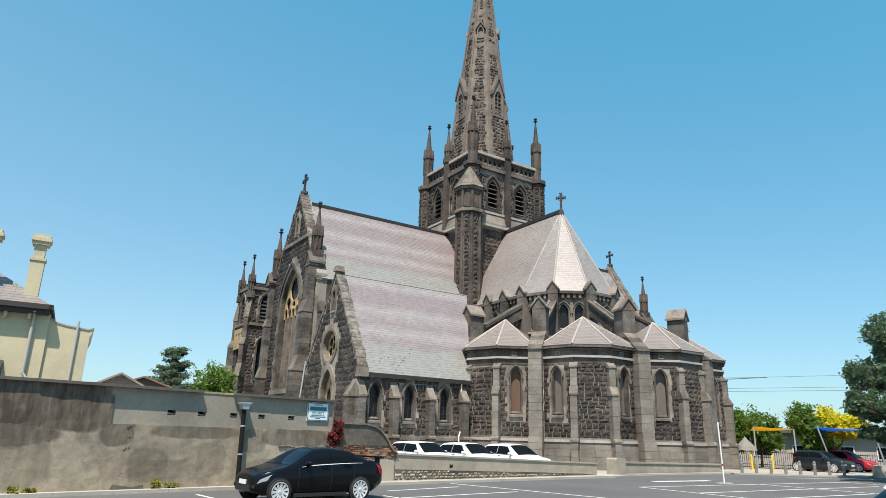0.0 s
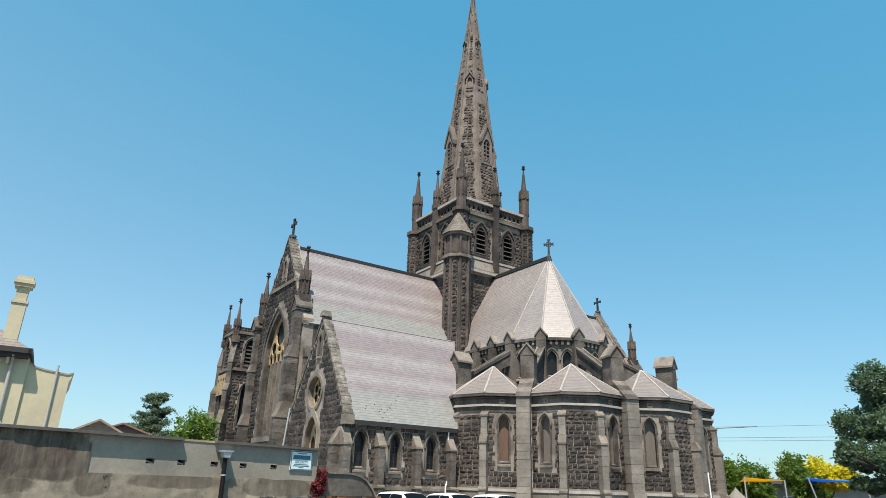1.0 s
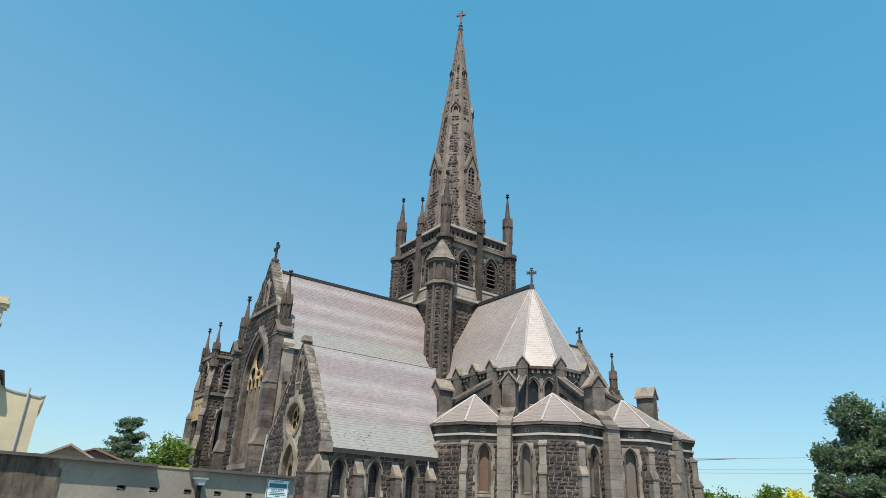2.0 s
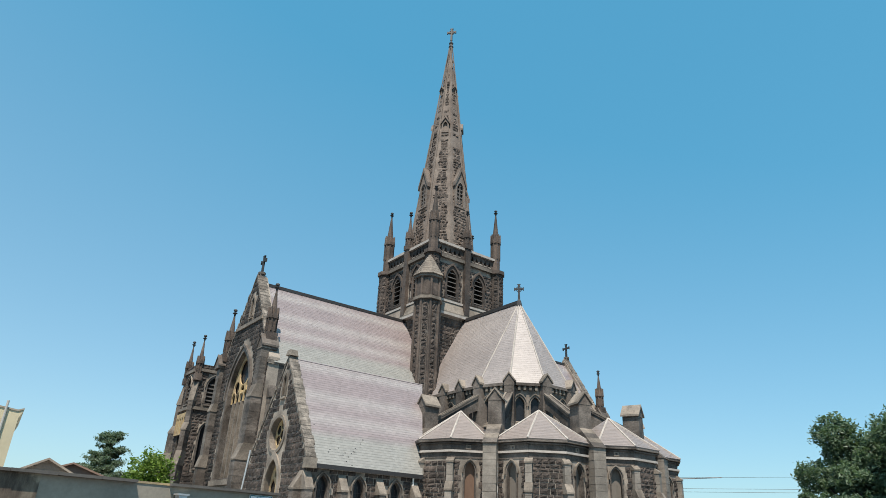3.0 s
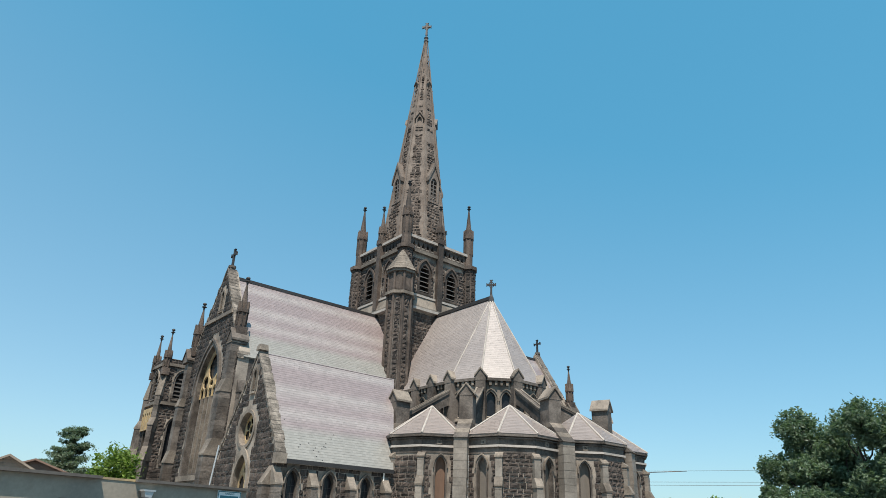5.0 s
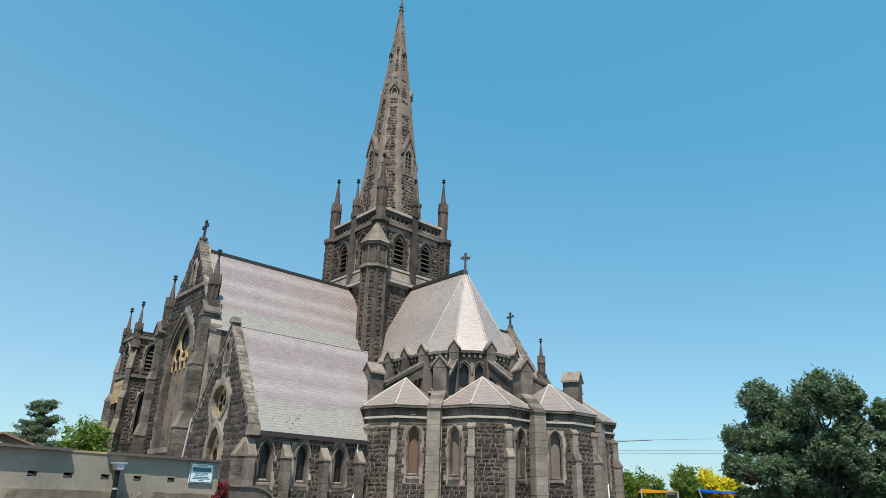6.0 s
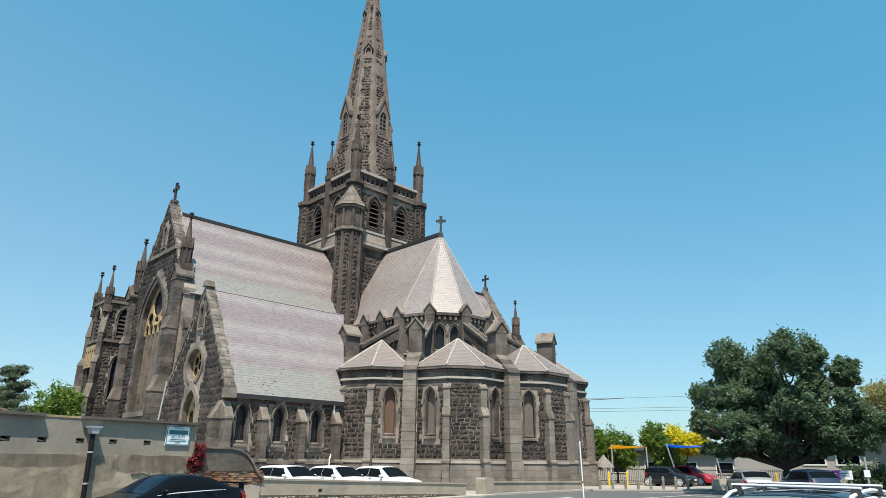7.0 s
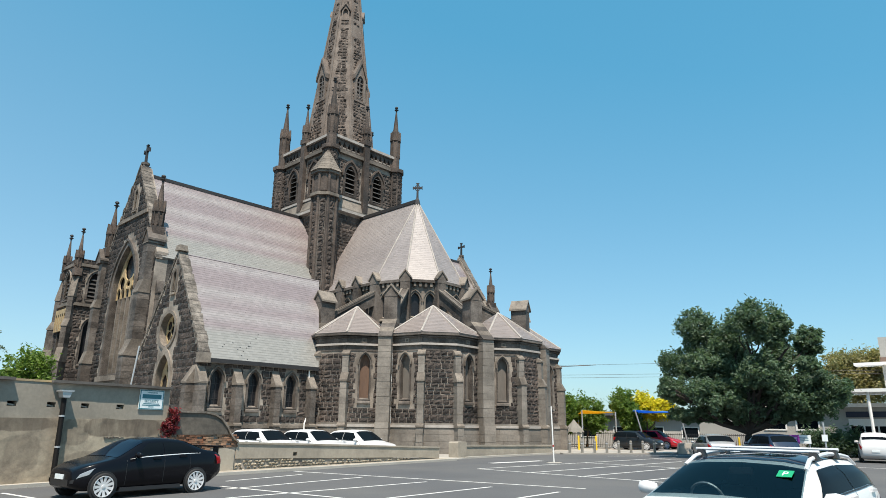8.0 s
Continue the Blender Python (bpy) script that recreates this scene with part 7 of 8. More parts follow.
        rim = [wc + Vector((0.07 * math.sin(a), 0.185 * math.cos(a), 0.17 * math.sin(a))) for a in np.linspace(0, 2 * math.pi, 25)]
        part("steering_wheel", Solid().tube(rim, 0.016, 6).tube([wc - Vector((0, 0.18, 0)), wc + Vector((0, 0.18, 0))], 0.02, 6), M_STEEL, t)
        part("rear_mirror", Solid().box(x_(screen[1] - 0.14), x_(screen[1] - 0.18), -0.12, 0.12, H - 0.19, H - 0.12), M_BLACKTRIM, t)
    if spoiler:
        part("spoiler", Solid().box(x_(L - 0.0), x_(L - 0.22), -w * 0.8, w * 0.8, tail + 0.1, tail + 0.14).box(x_(L - 0.04), x_(L - 0.2), w * 0.6, w * 0.64, tail - 0.08, tail + 0.1).box(x_(L - 0.04), x_(L - 0.2), -w * 0.64, -w * 0.6, tail - 0.08, tail + 0.1), mat, t)
    if bars:
        for sg in (1, -1):
            bs = np.linspace(screen[1] - 0.12, rear[0] + 0.05, 9)
            pts = [skin(b, 7.9, sg) + Vector((0, 0, 0.06 * math.sin(math.pi * i / 8) ** 0.4 if 0 < i < 8 else 0.0)) for i, b in enumerate(bs)]
            part("roof_rail", Solid().tube(pts, 0.024, 8), M_RIM, t, "silver roof rail")
        for bx in (screen[1] + 0.3, rear[0] - 0.7):
            e = skin(bx, 7.9, 1)
            cb = part("cross_bar", Solid().tube([(x_(bx), -e.y - 0.06, e.z + 0.11), (x_(bx), e.y + 0.06, e.z + 0.11)], 0.018, 8), M_RIM, t, "silver cross bar")
            for sg in (1, -1):
                part("clamp", Solid().box(x_(bx) - 0.06, x_(bx) + 0.06, sg * e.y - 0.05, sg * e.y + 0.05, e.z + 0.02, e.z + 0.105, taper=(0.5, 0.3)), M_BLACKTRIM, cb)
    return t


BLACK, WHITEP = material("black_car_paint", (0.004, 0.004, 0.006), 0.22, 0.04, 0.7, 30.0, 0.0, coat=0.1, spec=0.2), paint("white_car_paint", (0.66, 0.66, 0.66))
RED, SILVER, NAVY, GREENBLACK = paint("red_car_paint", (0.4, 0.01, 0.02)), paint("silver_car_paint", (0.4, 0.41, 0.42), 0.5), paint("navy_car_paint", (0.015, 0.03, 0.06)), paint("dark_hatch_paint", (0.012, 0.018, 0.024))
ROOFGLASS = window_glass("dark_glass_roof", (0.008, 0.015, 0.028))
car("black_sedan", "black sedan with silver alloys and a boot spoiler", pose(-3.53, 19.1, 0, 0, 0, 220), BLACK, 3.95, 1.76, 1.39, hood=0.9, belt=0.93, screen=(0.86, 1.62), rear=(2.72, 3.36), tail=1.03, front=0.62, wb=2.44, spoiler=True, r=0.3, spokes=11, scr=M_WSCREEN)
suv = car("white_suv", "white car with dark glass roof and silver roof bars", pose(5.32, 6.76, 0, 0, 0, 212), WHITEP, 4.4, 1.8, 1.47, hood=1.0, belt=1.08, wb=2.64, r=0.34, screen=(1.05, 2.0), rear=(3.75, 4.25), tail=1.02, roof_mat=ROOFGLASS, scr=M_CLEAR, bars=True, cabin=True)
for i, (x, y) in enumerate(((-0.75, 35.4), (1.65, 35.6), (4.05, 35.8))):
    car("white_wagon" if i == 0 else "white_sedan", "white wagon parked behind the low wall" if i == 0 else "white car parked behind the low wall", pose(x, y, 0.03, 0, 0, -50), WHITEP, 4.5, 1.76, 1.5, screen=(1.1, 1.9), rear=(4.0, 4.4) if i == 0 else (3.6, 4.15), tail=1.0)
car("dark_hatchback", "dark blue-black hatchback behind the bollards", pose(28.65, 49.85, 0.09, 0, 0, -55), GREENBLACK, 3.9, 1.75, 1.5, screen=(1.05, 1.8), rear=(3.6, 4.1), tail=1.0)
car("red_hatchback", "red hatchback parked beyond the dark one", pose(31.87, 52.60, 0.09, 0, 0, -52), RED, 4.3, 1.75, 1.55, screen=(1.0, 1.8), rear=(3.7, 4.2), tail=1.0)
car("silver_hatchback", "silver hatchback seen from behind under the tree", pose(25.3, 35.5, 0, 0, 0, 70), SILVER, 4.4, 1.75, 1.47, screen=(1.1, 1.9), rear=(3.5, 4.2), tail=1.02)
car("navy_wagon", "dark blue wagon parked under the shade tree", pose(27.9, 33.9, 0, 0, 0, 75), NAVY, 4.6, 1.8, 1.55, screen=(1.1, 1.9), rear=(4.0, 4.45), tail=1.02)
car("white_offroader", "small white four-wheel-drive seen from behind", pose(34.39, 32.76, 0, 0, 0, 43), WHITEP, 3.9, 1.72, 1.68, hood=1.05, belt=1.08, wb=2.4, r=0.35, front=0.75, screen=(1.1, 1.6), rear=(3.6, 3.8), tail=1.08)
# permit sticker on the windscreen
wsf = (Vector((4.4 / 2 - 1.72, 0, 1.318)), Vector((0, 1, 0)), Vector((-0.9, 0, 0.4)).normalized(), Vector((0.4, 0, 0.9)).normalized())
st_ = part("sticker", Solid().plate(wsf, [(0.43, -0.1), (0.58, -0.1), (0.58, 0.04), (0.43, 0.04)], (), 0.004, 0.01), M_GREENP, suv, "green sticker with a white letter P")
cu = bpy.data.curves.new("lettering", "FONT")
cu.body, cu.size, cu.align_x, cu.extrude = "P", 0.12, "CENTER", 0.002
pl = new("lettering", cu)
cu.materials.append(M_SIGN)
mm_ = Matrix((tuple(wsf[1]), tuple(wsf[2]), tuple(wsf[3]))).transposed().to_4x4()
mm_.translation = wsf[0] + wsf[1] * 0.505 - wsf[2] * 0.075 + wsf[3] * 0.012
pl.matrix_basis, pl.parent = mm_, st_

# ---- posts, bollards, sails ----
for i in range(8):
    x = 19.63 + 0.96 * i
    b = thing("bollard", "grey square-topped bollard at the edge of the pavement", "bollard", pose(x, 43.5 + 0.03 * i, 0.0, random.Random(i).uniform(-2, 2), 0, 10), "bollards")
    s = Solid().prism(octagon(0.095), 0, 0.86).prism(octagon(0.095), 0.86, 0.93, top=0.5)
    part("post", s, M_BOLL, b)
    part("band", Solid().prism(octagon(0.1), 0.68, 0.76), M_STEEL, b)
for x, y in ((22.9, 49.0), (24.2, 48.6), (36.0, 47.0)):
    b = thing("safety_bollard", "yellow steel safety bollard", "bollard", pose(x, y, 0.09), "yellow bollards")
    part("post", Solid().lathe([(0.08, 0), (0.08, 1.0), (0.05, 1.08), (0.001, 1.1)], 10), M_YELLOW, b)
sp_ = thing("sign_post", "slender leaning pale steel post on a base plate", "post", pose(13.84, 32.68, 0, 0, -1.2, 0))
part("post", Solid().tube([(0, 0, 0), (0, 0, 2.85)], 0.034, 8), M_WHITE, sp_)
part("base_plate", Solid().box(-0.35, 0.35, -0.2, 0.2, 0, 0.03), M_KERB, sp_)
part("band", Solid().tube([(0, 0, 0.8), (0, 0, 0.9)], 0.038, 8), M_TAIL, sp_)


def sail(name, label, corners, mat, posts):
    t = thing(name, label, "shade sail")
    s = Solid()
    n = 8
    a, b, c, d = [Vector(q) for q in corners]
    vs = []
    for j in range(n + 1):
        for i in range(n + 1):
            u_, v_ = i / n, j / n
            p = a.lerp(b, u_).lerp(d.lerp(c, u_), v_)
            p.z -= 0.5 * u_ * (1 - u_) * 4 * v_ * (1 - v_) * 0.5 + 0.12 * (u_ * (1 - u_) + v_ * (1 - v_))
            vs.append(p)
    fs = [(j * (n + 1) + i, j * (n + 1) + i + 1, (j + 1) * (n + 1) + i + 1, (j + 1) * (n + 1) + i) for j in range(n) for i in range(n)]
    k = len(vs)
    vs += [p + Vector((0, 0, -0.015)) for p in vs]
    fs += [tuple(k + i for i in f[::-1]) for f in fs]
    part("cloth", s.add(vs, fs), mat, t)
    for q in posts:
        part("post", Solid().tube([(q[0], q[1], 0), (q[2], q[3], q[4])], 0.06, 8), M_STEEL, t)


sail("yellow_shade_sail", "yellow shade sail stretched between steel posts", [(24.9, 52.4, 3.25), (27.3, 51.0, 3.1), (28.2, 53.5, 3.2), (26.0, 55.5, 3.0)], M_SAIL_Y, [(24.9, 52.4, 24.9, 52.4, 3.25), (27.3, 51.0, 27.3, 51.0, 3.1), (26, 55.5, 26, 55.5, 3.0)])
sail("blue_shade_sail", "blue shade sail stretched between steel posts", [(28.8, 50.4, 3.3), (31.8, 48.5, 3.1), (32.4, 52.0, 3.3), (30.0, 54.0, 3.1)], M_SAIL_B, [(32.3, 48.3, 31.8, 48.5, 3.1), (29.6, 50.2, 28.8, 50.4, 3.3), (30, 54, 30, 54, 3.1)])


# ---- house behind the wall ----
def house():
    ang = math.degrees(math.atan2(4.7, 8.5))
    t = thing("house", "cream house with slate hip roof, tall chimneys and parapet wing", "house", pose(-16.0, 25.4, 0.4, 0, 0, ang))
    part("wall", Solid().box(-10, 0.4, 0, 9, -0.6, 5.65), M_CREAM, t, "cream painted wall")
    s = Solid()
    e = [(-10.4, -0.35, 5.95), (0.35, -0.35, 5.95), (0.35, 9.3, 5.95), (-10.4, 9.3, 5.95)]
    rg = [(-6, 4.4, 9.0), (-4.0, 4.4, 9.0)]
    for a, b, top, pts in ((e[0], e[1], rg[1], (e[0], e[1], rg[1], rg[0])), (e[1], e[2], rg[1], (e[1], e[2], rg[1])), (e[2], e[3], rg[0], (e[2], e[3], rg[0], rg[1])), (e[3], e[0], rg[0], (e[3], e[0], rg[0]))):
        fr = slope_frame(a, b, top)
        slates(s, fr, [in_frame(fr, P) for P in pts], 0.25, 0.4, seed=9)
    part("roof", s, M_SLATE_CHAPEL, t, "weathered slate hip roof")
    part("gutter", Solid().box(-10.5, 0.42, -0.45, -0.3, 5.78, 5.98).box(0.3, 0.45, -0.45, 9.4, 5.78, 5.98), M_DARKWOOD, t)
    part("soffit", Solid().box(-10.4, 0.34, -0.34, 9.3, 5.6, 5.8), M_DARKWOOD, t)
    for i in range(12):
        part("eave_bracket", Solid().box(-0.35 - i * 0.8, -0.25 - i * 0.8, -0.26, 0.02, 5.35, 5.6), M_CREAM, t)
    part("downpipe", Solid().tube([(-0.15, -0.32, 5.7), (-0.15, -0.12, 5.3), (-0.15, -0.12, 3.3), (0.55, -0.12, 2.35), (0.55, -0.12, -0.5)], 0.06, 8), M_OFFWHITE, t)

    def chimney(x, y, zb):
        c = part("chimney", Solid().box(x - 0.25, x + 0.25, y - 0.25, y + 0.25, zb, 7.9).box(x - 0.19, x + 0.19, y - 0.19, y + 0.19, 7.9, 8.8, taper=(-0.22, -0.22)), M_CREAM, t, "tall cream chimney with a corniced top")
        part("cornice", Solid().box(x - 0.31, x + 0.31, y - 0.31, y + 0.31, 8.52, 8.66).box(x - 0.36, x + 0.36, y - 0.36, y + 0.36, 8.66, 8.8).box(x - 0.29, x + 0.29, y - 0.29, y + 0.29, 8.8, 8.96), M_CREAM, c)
        part("base_course", Solid().box(x - 0.29, x + 0.29, y - 0.29, y + 0.29, 7.84, 7.95), M_CREAM, c)

    chimney(-0.45, 0.55, 5.8)
    chimney(-2.15, 0.7, 6.0)
    wf = (Vector((0.4, 0.12, 0)), Vector((1, 0, 0)), Vector((0, 0, 1)), Vector((0, -1, 0)))
    edge = [(0, 5.5), (0.25, 5.34), (0.6, 5.26), (1.1, 5.2), (1.42, 5.16), (1.62, 5.24)]
    part("parapet_wing", Solid().plate(wf, [(0, -0.6), (1.5, -0.6), (1.5, 4.9)] + edge[::-1], (), -6, 0), M_CREAM, t, "sunlit cream parapet wing with a swept top")
    cap = Solid()
    for p, q in zip(edge, edge[1:]):
        cap.plate(wf, [p, q, (q[0], q[1] + 0.06), (p[0], p[1] + 0.06)], (), -6.03, 0.03)
    part("parapet_cap", cap, M_LOWWALL, t)
    part("wing_pipe", Solid().tube([(1.42, 0.04, 5.5), (1.42, 0.04, -0.5)], 0.045, 8), M_OFFWHITE, t)
    part("porch_wall", Solid().box(-9, -1.15, -0.7, -0.02, -0.6, 3.2), M_CREAM, t)
    part("porch_roof", Solid().add([(-9, -1.0, 3.2), (-0.85, -1.0, 3.2), (-0.85, -0.01, 3.75), (-9, -0.01, 3.75), (-9, -1.0, 3.05), (-0.85, -1.0, 3.05), (-0.85, -0.01, 3.05), (-9, -0.01, 3.05)], [(0, 1, 2, 3), (7, 6, 5, 4), (0, 4, 5, 1), (1, 5, 6, 2)]), M_LEAD, t, "dark lean-to porch roof")


house()


def cottage(name, label, x, y, ang, w, d, ze, zr, wallm, roofm):
    t = thing(name, label, "house", pose(x, y, 0, 0, 0, ang))
    part("wall", Solid().box(-w / 2, w / 2, 0, d, -0.1, ze), wallm, t)
    fr = (Vector((0, 0, 0)), Vector((1, 0, 0)), Vector((0, 0, 1)), Vector((0, -1, 0)))
    part("gable", Solid().plate(fr, [(-w / 2, ze), (w / 2, ze), (0, zr)], (), -0.2, 0), wallm, t)
    s = Solid()
    for sg in (-1, 1):
        s.add([(sg * (w / 2 + 0.4), -0.4, ze - 0.25), (0, -0.4, zr + 0.1), (0, d, zr + 0.1), (sg * (w / 2 + 0.4), d, ze - 0.25), (sg * (w / 2 + 0.4), -0.4, ze - 0.4), (0, -0.4, zr - 0.05), (0, d, zr - 0.05), (sg * (w / 2 + 0.4), d, ze - 0.4)], [(0, 1, 2, 3), (7, 6, 5, 4), (0, 4, 5, 1), (3, 2, 6, 7), (0, 3, 7, 4)])
    part("roof", s, roofm, t)
    for k in range(5):
        part("weatherboard", Solid().plate(fr, [(-w / 2 * (1 - k / 5), ze + (zr - ze) * k / 5), (w / 2 * (1 - k / 5), ze + (zr - ze) * k / 5), (w / 2 * (0.9 - k / 5), ze + (zr - ze) * (k + 0.5) / 5), (-w / 2 * (0.9 - k / 5), ze + (zr - ze) * (k + 0.5) / 5)], (), 0, 0.03), wallm, t)


cottage("gabled_cottage", "small house with a weathered grey-brown tiled roof", -24.0, 49.4, 26, 4.4, 7, 4.7, 5.7, M_OLDTILE, M_OLDTILE)
cottage("tiled_house", "brown-tiled house roof behind the cottage", -27.0, 60.0, 20, 9.0, 9, 4.9, 6.3, M_TERRA, M_TERRA)


# ---- low building beyond the shade tree ----
def hall():
    A_, B_ = Vector((31.5, 50.0, 0)), Vector((43.0, 34.5, 0))
    e = (B_ - A_).normalized()
    fr = along(A_, B_)
    ang = math.degrees(math.atan2(e.y, e.x))
    t = thing("low_hall", "low off-white building with a flat fascia, windows and an entrance canopy", "building", Matrix.Translation((0, 0, 0)))
    L_ = (B_ - A_).length
    wins = [(x, x + 1.5) for x in np.arange(7.6, 12.0, 2.2)]
    door = [(13.2, 0.05), (15.8, 0.05), (15.8, 2.6), (13.2, 2.6)]
    holes = [[(a, 1.8), (b, 1.8), (b, 3.0), (a, 3.0)] for a, b in wins] + [door]
    part("wall", Solid().plate(fr, [(7.0, -0.1), (L_, -0.1), (L_, 3.4), (7.0, 3.4)], holes, -0.3, 0), M_OFFWHITE, t)
    part("back_wall", Solid().plate(fr, [(0, -0.1), (L_, -0.1), (L_, 3.4), (0, 3.4)], (), -8, -7.8), M_OFFWHITE, t)
    part("roof", Solid().plate(fr, [(6.6, 3.4), (L_ + 0.4, 3.4), (L_ + 0.4, 3.65), (6.6, 3.65)], (), -8.3, 0.5), M_WHITE, t)
    for a, b in wins:
        w = part("window", Solid().plate(fr, [(a - 0.05, 1.75), (b + 0.05, 1.75), (b + 0.05, 3.05), (a - 0.05, 3.05)], [[(a + 0.05, 1.85), (b - 0.05, 1.85), (b - 0.05, 2.95), (a + 0.05, 2.95)]], -0.1, 0.05), M_WHITE, t)
        part("pane", Solid().plate(fr, [(a, 1.8), (b, 1.8), (b, 3.0), (a, 3.0)], (), -0.14, -0.1), M_CARGLASS, w)
    d = part("glass_door", Solid().plate(fr, [(13.2, 0.0), (15.8, 0.0), (15.8, 2.6), (13.2, 2.6)], [[(13.3 + i * 0.85, 0.1), (14.05 + i * 0.85, 0.1), (14.05 + i * 0.85, 2.1), (13.3 + i * 0.85, 2.1)] for i in range(3)], -0.15, -0.05), M_WHITE, t)
    part("pane", Solid().plate(fr, [(13.2, 0.0), (15.8, 0.0), (15.8, 2.6), (13.2, 2.6)], (), -0.2, -0.16), M_CARGLASS, d)
    part("door_sign", Solid().plate(fr, [(13.1, 2.7), (15.9, 2.7), (15.9, 3.1), (13.1, 3.1)], (), 0, 0.06), M_NAVYS, t)
    c = part("canopy", Solid().plate(fr, [(13.3, 4.28), (L_ + 0.5, 4.28), (L_ + 0.5, 4.5), (13.3, 4.5)], (), -1.0, 3.4), M_WHITE, t, "white entrance canopy")
    for x in (15.0, 18.4):
        p = fr[0] + fr[1] * x + fr[3] * 3.1
        part("post", Solid().tube([(p.x, p.y, 0), (p.x, p.y, 4.3)], 0.1, 8), M_WHITE, c)
    # taller block behind
    p = fr[0] + fr[1] * 15.6 - fr[3] * 1.5
    fr2 = (p, fr[1], fr[2], fr[3])
    part("upper_block", Solid().plate(fr2, [(0, 0), (9, 0), (9, 8.4), (0, 8.4)], [[(1.0, 4.7), (2.6, 4.7), (2.6, 6.3), (1.0, 6.3)]], -6, 0), M_OFFWHITE, t)
    part("upper_pane", Solid().plate(fr2, [(1.0, 4.7), (2.6, 4.7), (2.6, 6.3), (1.0, 6.3)], (), -0.3, -0.2), M_CARGLASS, t)
    part("red_fascia", Solid().plate(fr2, [(-0.05, 6.6), (9, 6.6), (9, 6.95), (-0.05, 6.95)], (), 0, 0.06), M_TERRA, t)
    part("upper_awning", Solid().plate(fr2, [(-1.7, 6.4), (0.6, 6.4), (0.6, 6.6), (-1.7, 6.6)], (), -1, 0.4), M_WHITE, t)


M_NAVYS = material("navy_sign_paint", (0.02, 0.03, 0.06), 0.5, 0.1, 2.0, 10.0, 0.0)
hall()


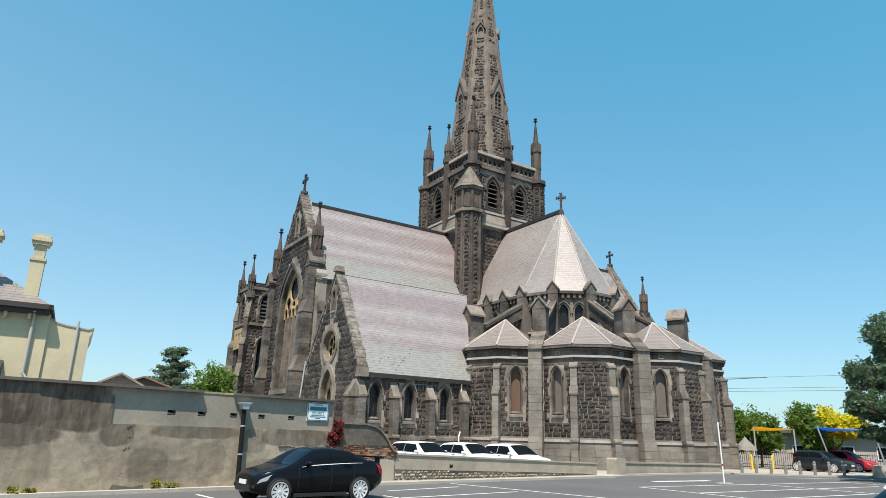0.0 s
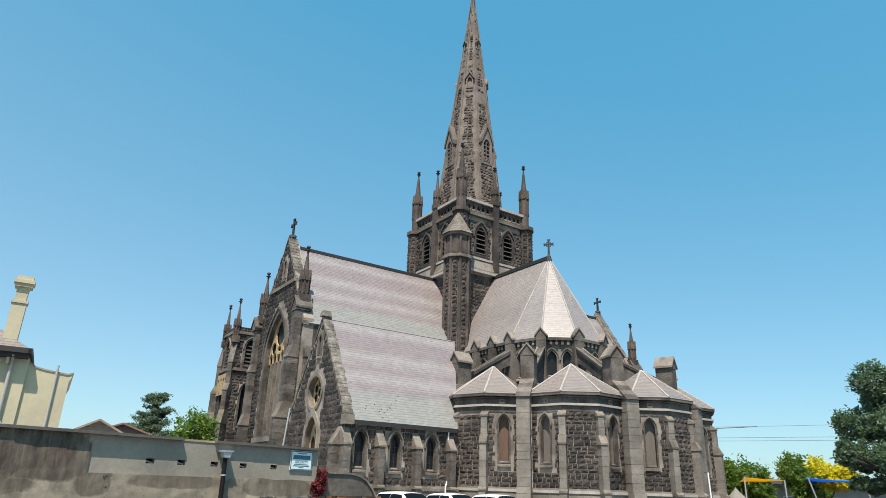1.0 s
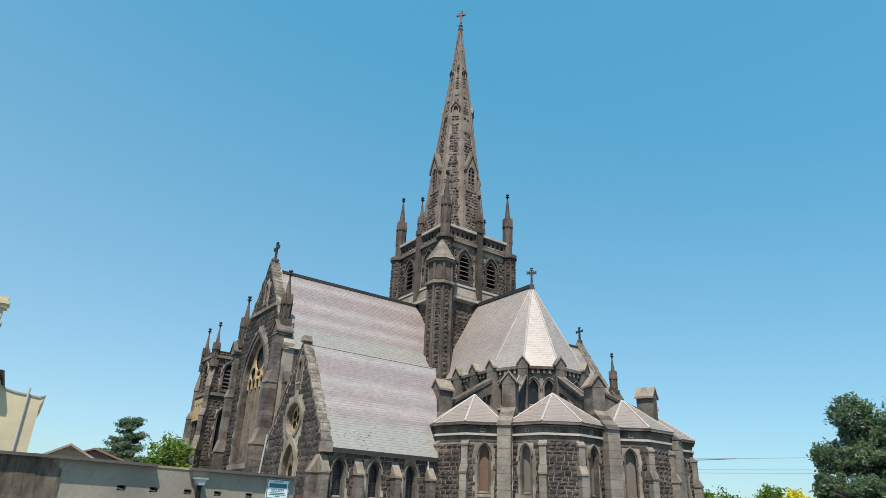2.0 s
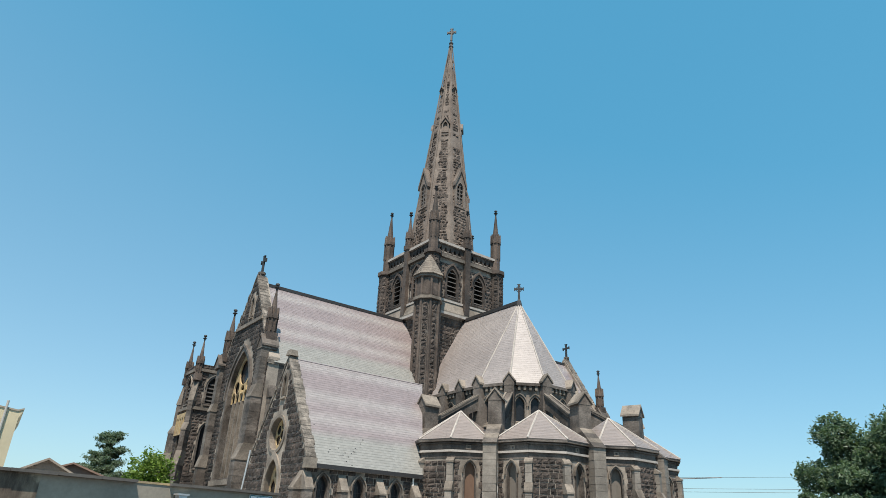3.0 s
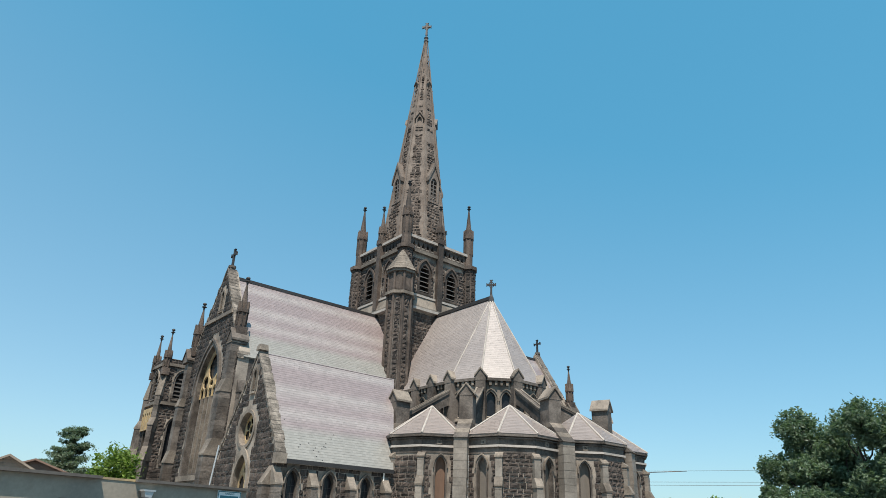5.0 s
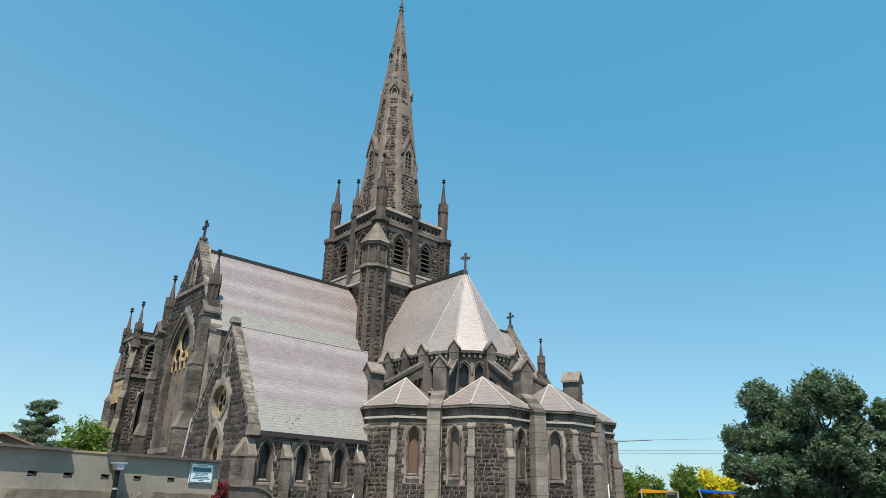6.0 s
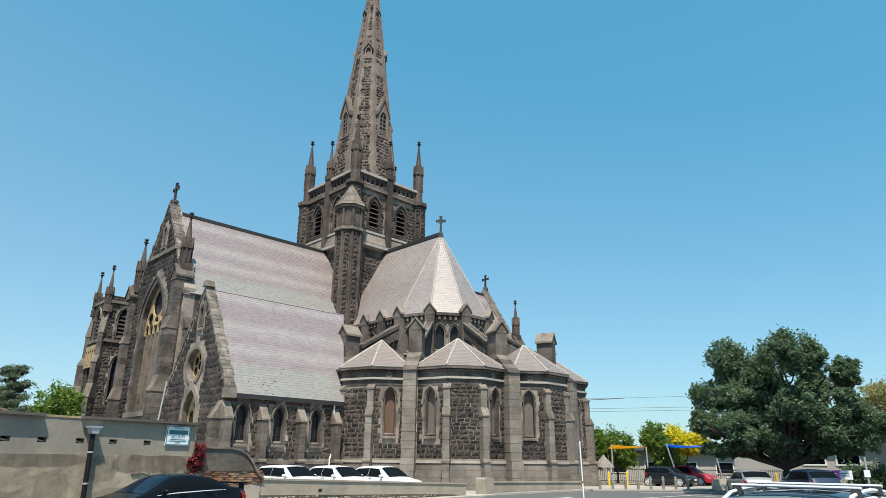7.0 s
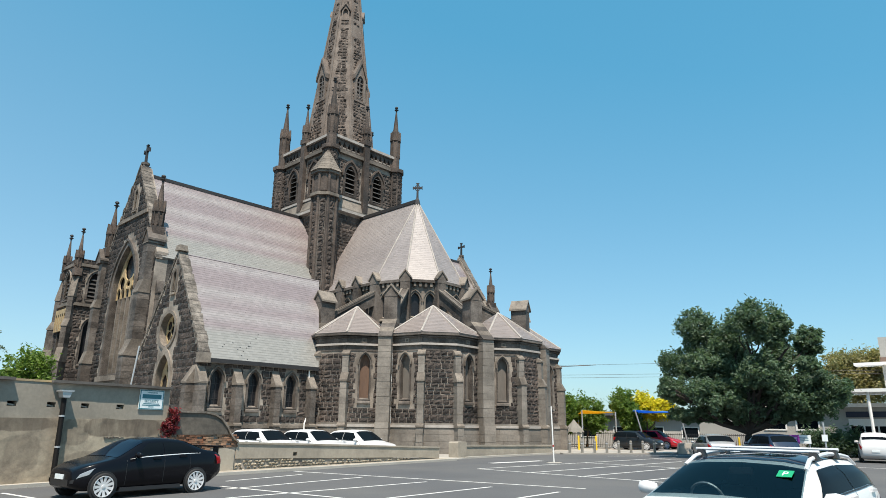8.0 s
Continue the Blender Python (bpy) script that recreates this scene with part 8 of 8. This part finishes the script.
def far_row():
    """Low dark-roofed buildings and fence closing the view between church and hall."""
    t = thing("kindergarten", "low grey-roofed building with a pale wall behind the shade sails", "building", pose(27.5, 63.0, 0, 0, 0, -28))
    part("wall", Solid().box(-9, 18, 0, 6, -0.1, 3.0), M_OFFWHITE, t)
    part("roof", Solid().box(-9.5, 18.5, -0.7, 6.5, 3.0, 3.4, taper=(0.03, 0.2)), M_LEAD, t)
    for i in range(8):
        w = part("window", Solid().box(-7.6 + i * 3.2, -6.0 + i * 3.2, -0.06, 0.04, 0.9, 2.0), M_WHITE, t)
        part("pane", Solid().box(-7.5 + i * 3.2, -6.1 + i * 3.2, -0.08, -0.06, 1.0, 1.9), M_CARGLASS, w)
    f = thing("fence", "dark steel picket fence behind the parked cars", "fence", kind="structure")
    p, q = Vector((22.5, 61.5, 0)), Vector((40.0, 50.5, 0))
    L_ = (q - p).length
    fr = along(p, q)
    for z in (0.25, 1.25):
        part("rail", Solid().plate(fr, [(0, z), (L_, z), (L_, z + 0.05), (0, z + 0.05)], (), -0.02, 0.02), M_IRON, f)
    for i in range(int(L_ / 0.16)):
        part("picket", Solid().plate(fr, [(i * 0.16, 0.05), (i * 0.16 + 0.03, 0.05), (i * 0.16 + 0.03, 1.4), (i * 0.16, 1.4)], (), -0.012, 0.012), M_IRON, f)
    h = thing("hedge", "dark clipped shrubs in front of the low hall", "hedge")
    s = Solid()
    for i in range(3):
        c = Vector((37.0, 40.0, 0.95)).lerp(Vector((38.4, 38.4, 0.95)), i / 2)
        foliage(s, c, (1.0, 1.0, 1.05), 34, 45, 0.12, 400 + i, shell=0.3)
    tagged(part("leaves", s, M_LEAF_DARK, h), kind="stuff")
    u = thing("market_umbrella", "closed grey market umbrella behind the bollards", "umbrella", pose(24.3, 52.8, 0.0))
    part("pole", Solid().tube([(0, 0, 0), (0, 0, 2.5)], 0.03, 8), M_STEEL, u)
    part("canopy", Solid().lathe([(0.9, 1.45), (0.7, 1.75), (0.3, 2.15), (0.03, 2.45)], 8), M_BOLL, u)
    w = tagged(part("barrier_block", Solid().prism([(28.6, 44.2), (32.2, 44.6), (32.2, 45.2), (28.9, 44.9)], 0, 0.75, top=0.92), M_KERB), "pale concrete barrier block beside the bollards", "barrier")
    for x, y, a, m in ((29.6, 33.9, 40, M_PURPLE), (30.5, 34.0, 40, M_SIGN)):
        b = thing("notice_board", "small notice board on two posts in front of the hall", "sign", pose(x, y, 0, 0, 0, -45), "notice boards")
        part("board", Solid().box(-0.4, 0.4, -0.03, 0.03, 1.0, 1.5), m, b)
        for sg in (-0.3, 0.3):
            part("post", Solid().box(sg - 0.03, sg + 0.03, 0.03, 0.08, 0, 1.45), M_STEEL, b)
        for z in (1.3, 1.18):
            part("text_bar", Solid().box(-0.28, 0.26, -0.036, -0.03, z, z + 0.05), M_SIGN if m is M_PURPLE else M_TEAL, b)
    b = thing("parking_sign", "white parking sign on a steel post", "sign", pose(28.81, 30.56, 0, 0, 0, -45))
    part("post", Solid().tube([(0, 0, 0), (0, 0, 2.2)], 0.05, 8), M_STEEL, b)
    part("board", Solid().box(-0.14, 0.14, -0.08, -0.05, 1.2, 1.55), M_SIGN, b)


far_row()


# ---- overhead wires ----
def wire(p, q, sag, r):
    p, q = Vector(p), Vector(q)
    pts = [p.lerp(q, i / 14) - Vector((0, 0, sag * 4 * (i / 14) * (1 - i / 14))) for i in range(15)]
    tagged(part("overhead_wire", Solid().tube(pts, r, 5), M_IRON), "dark overhead power wire", "wire", "wires")


wire((16.0, 58.0, 7.0), (27.03, 53.57, 7.25), 0.1, 0.035)
for z in (5.9, 6.15):
    wire((-10.0, 72.0, z + 0.3), (62.0, 34.0, z + 0.6), 0.3, 0.014)
wire((20.0, 70.0, 8.3), (66.0, 40.0, 9.0), 0.4, 0.014)


# ---- pale pole with a lamp arm by the sacristy ----
lp = thing("lamp_pole", "leaning white pole with a short dark arm beside the gable", "pole")
part("pole", Solid().tube([(-9.05, 41.5, 0), (-8.6, 41.62, 6.2)], 0.05, 8), M_STEEL, lp)
part("arm", Solid().tube([(-8.62, 41.63, 5.85), (-7.7, 41.8, 6.2)], 0.035, 6), M_PIPE, lp)
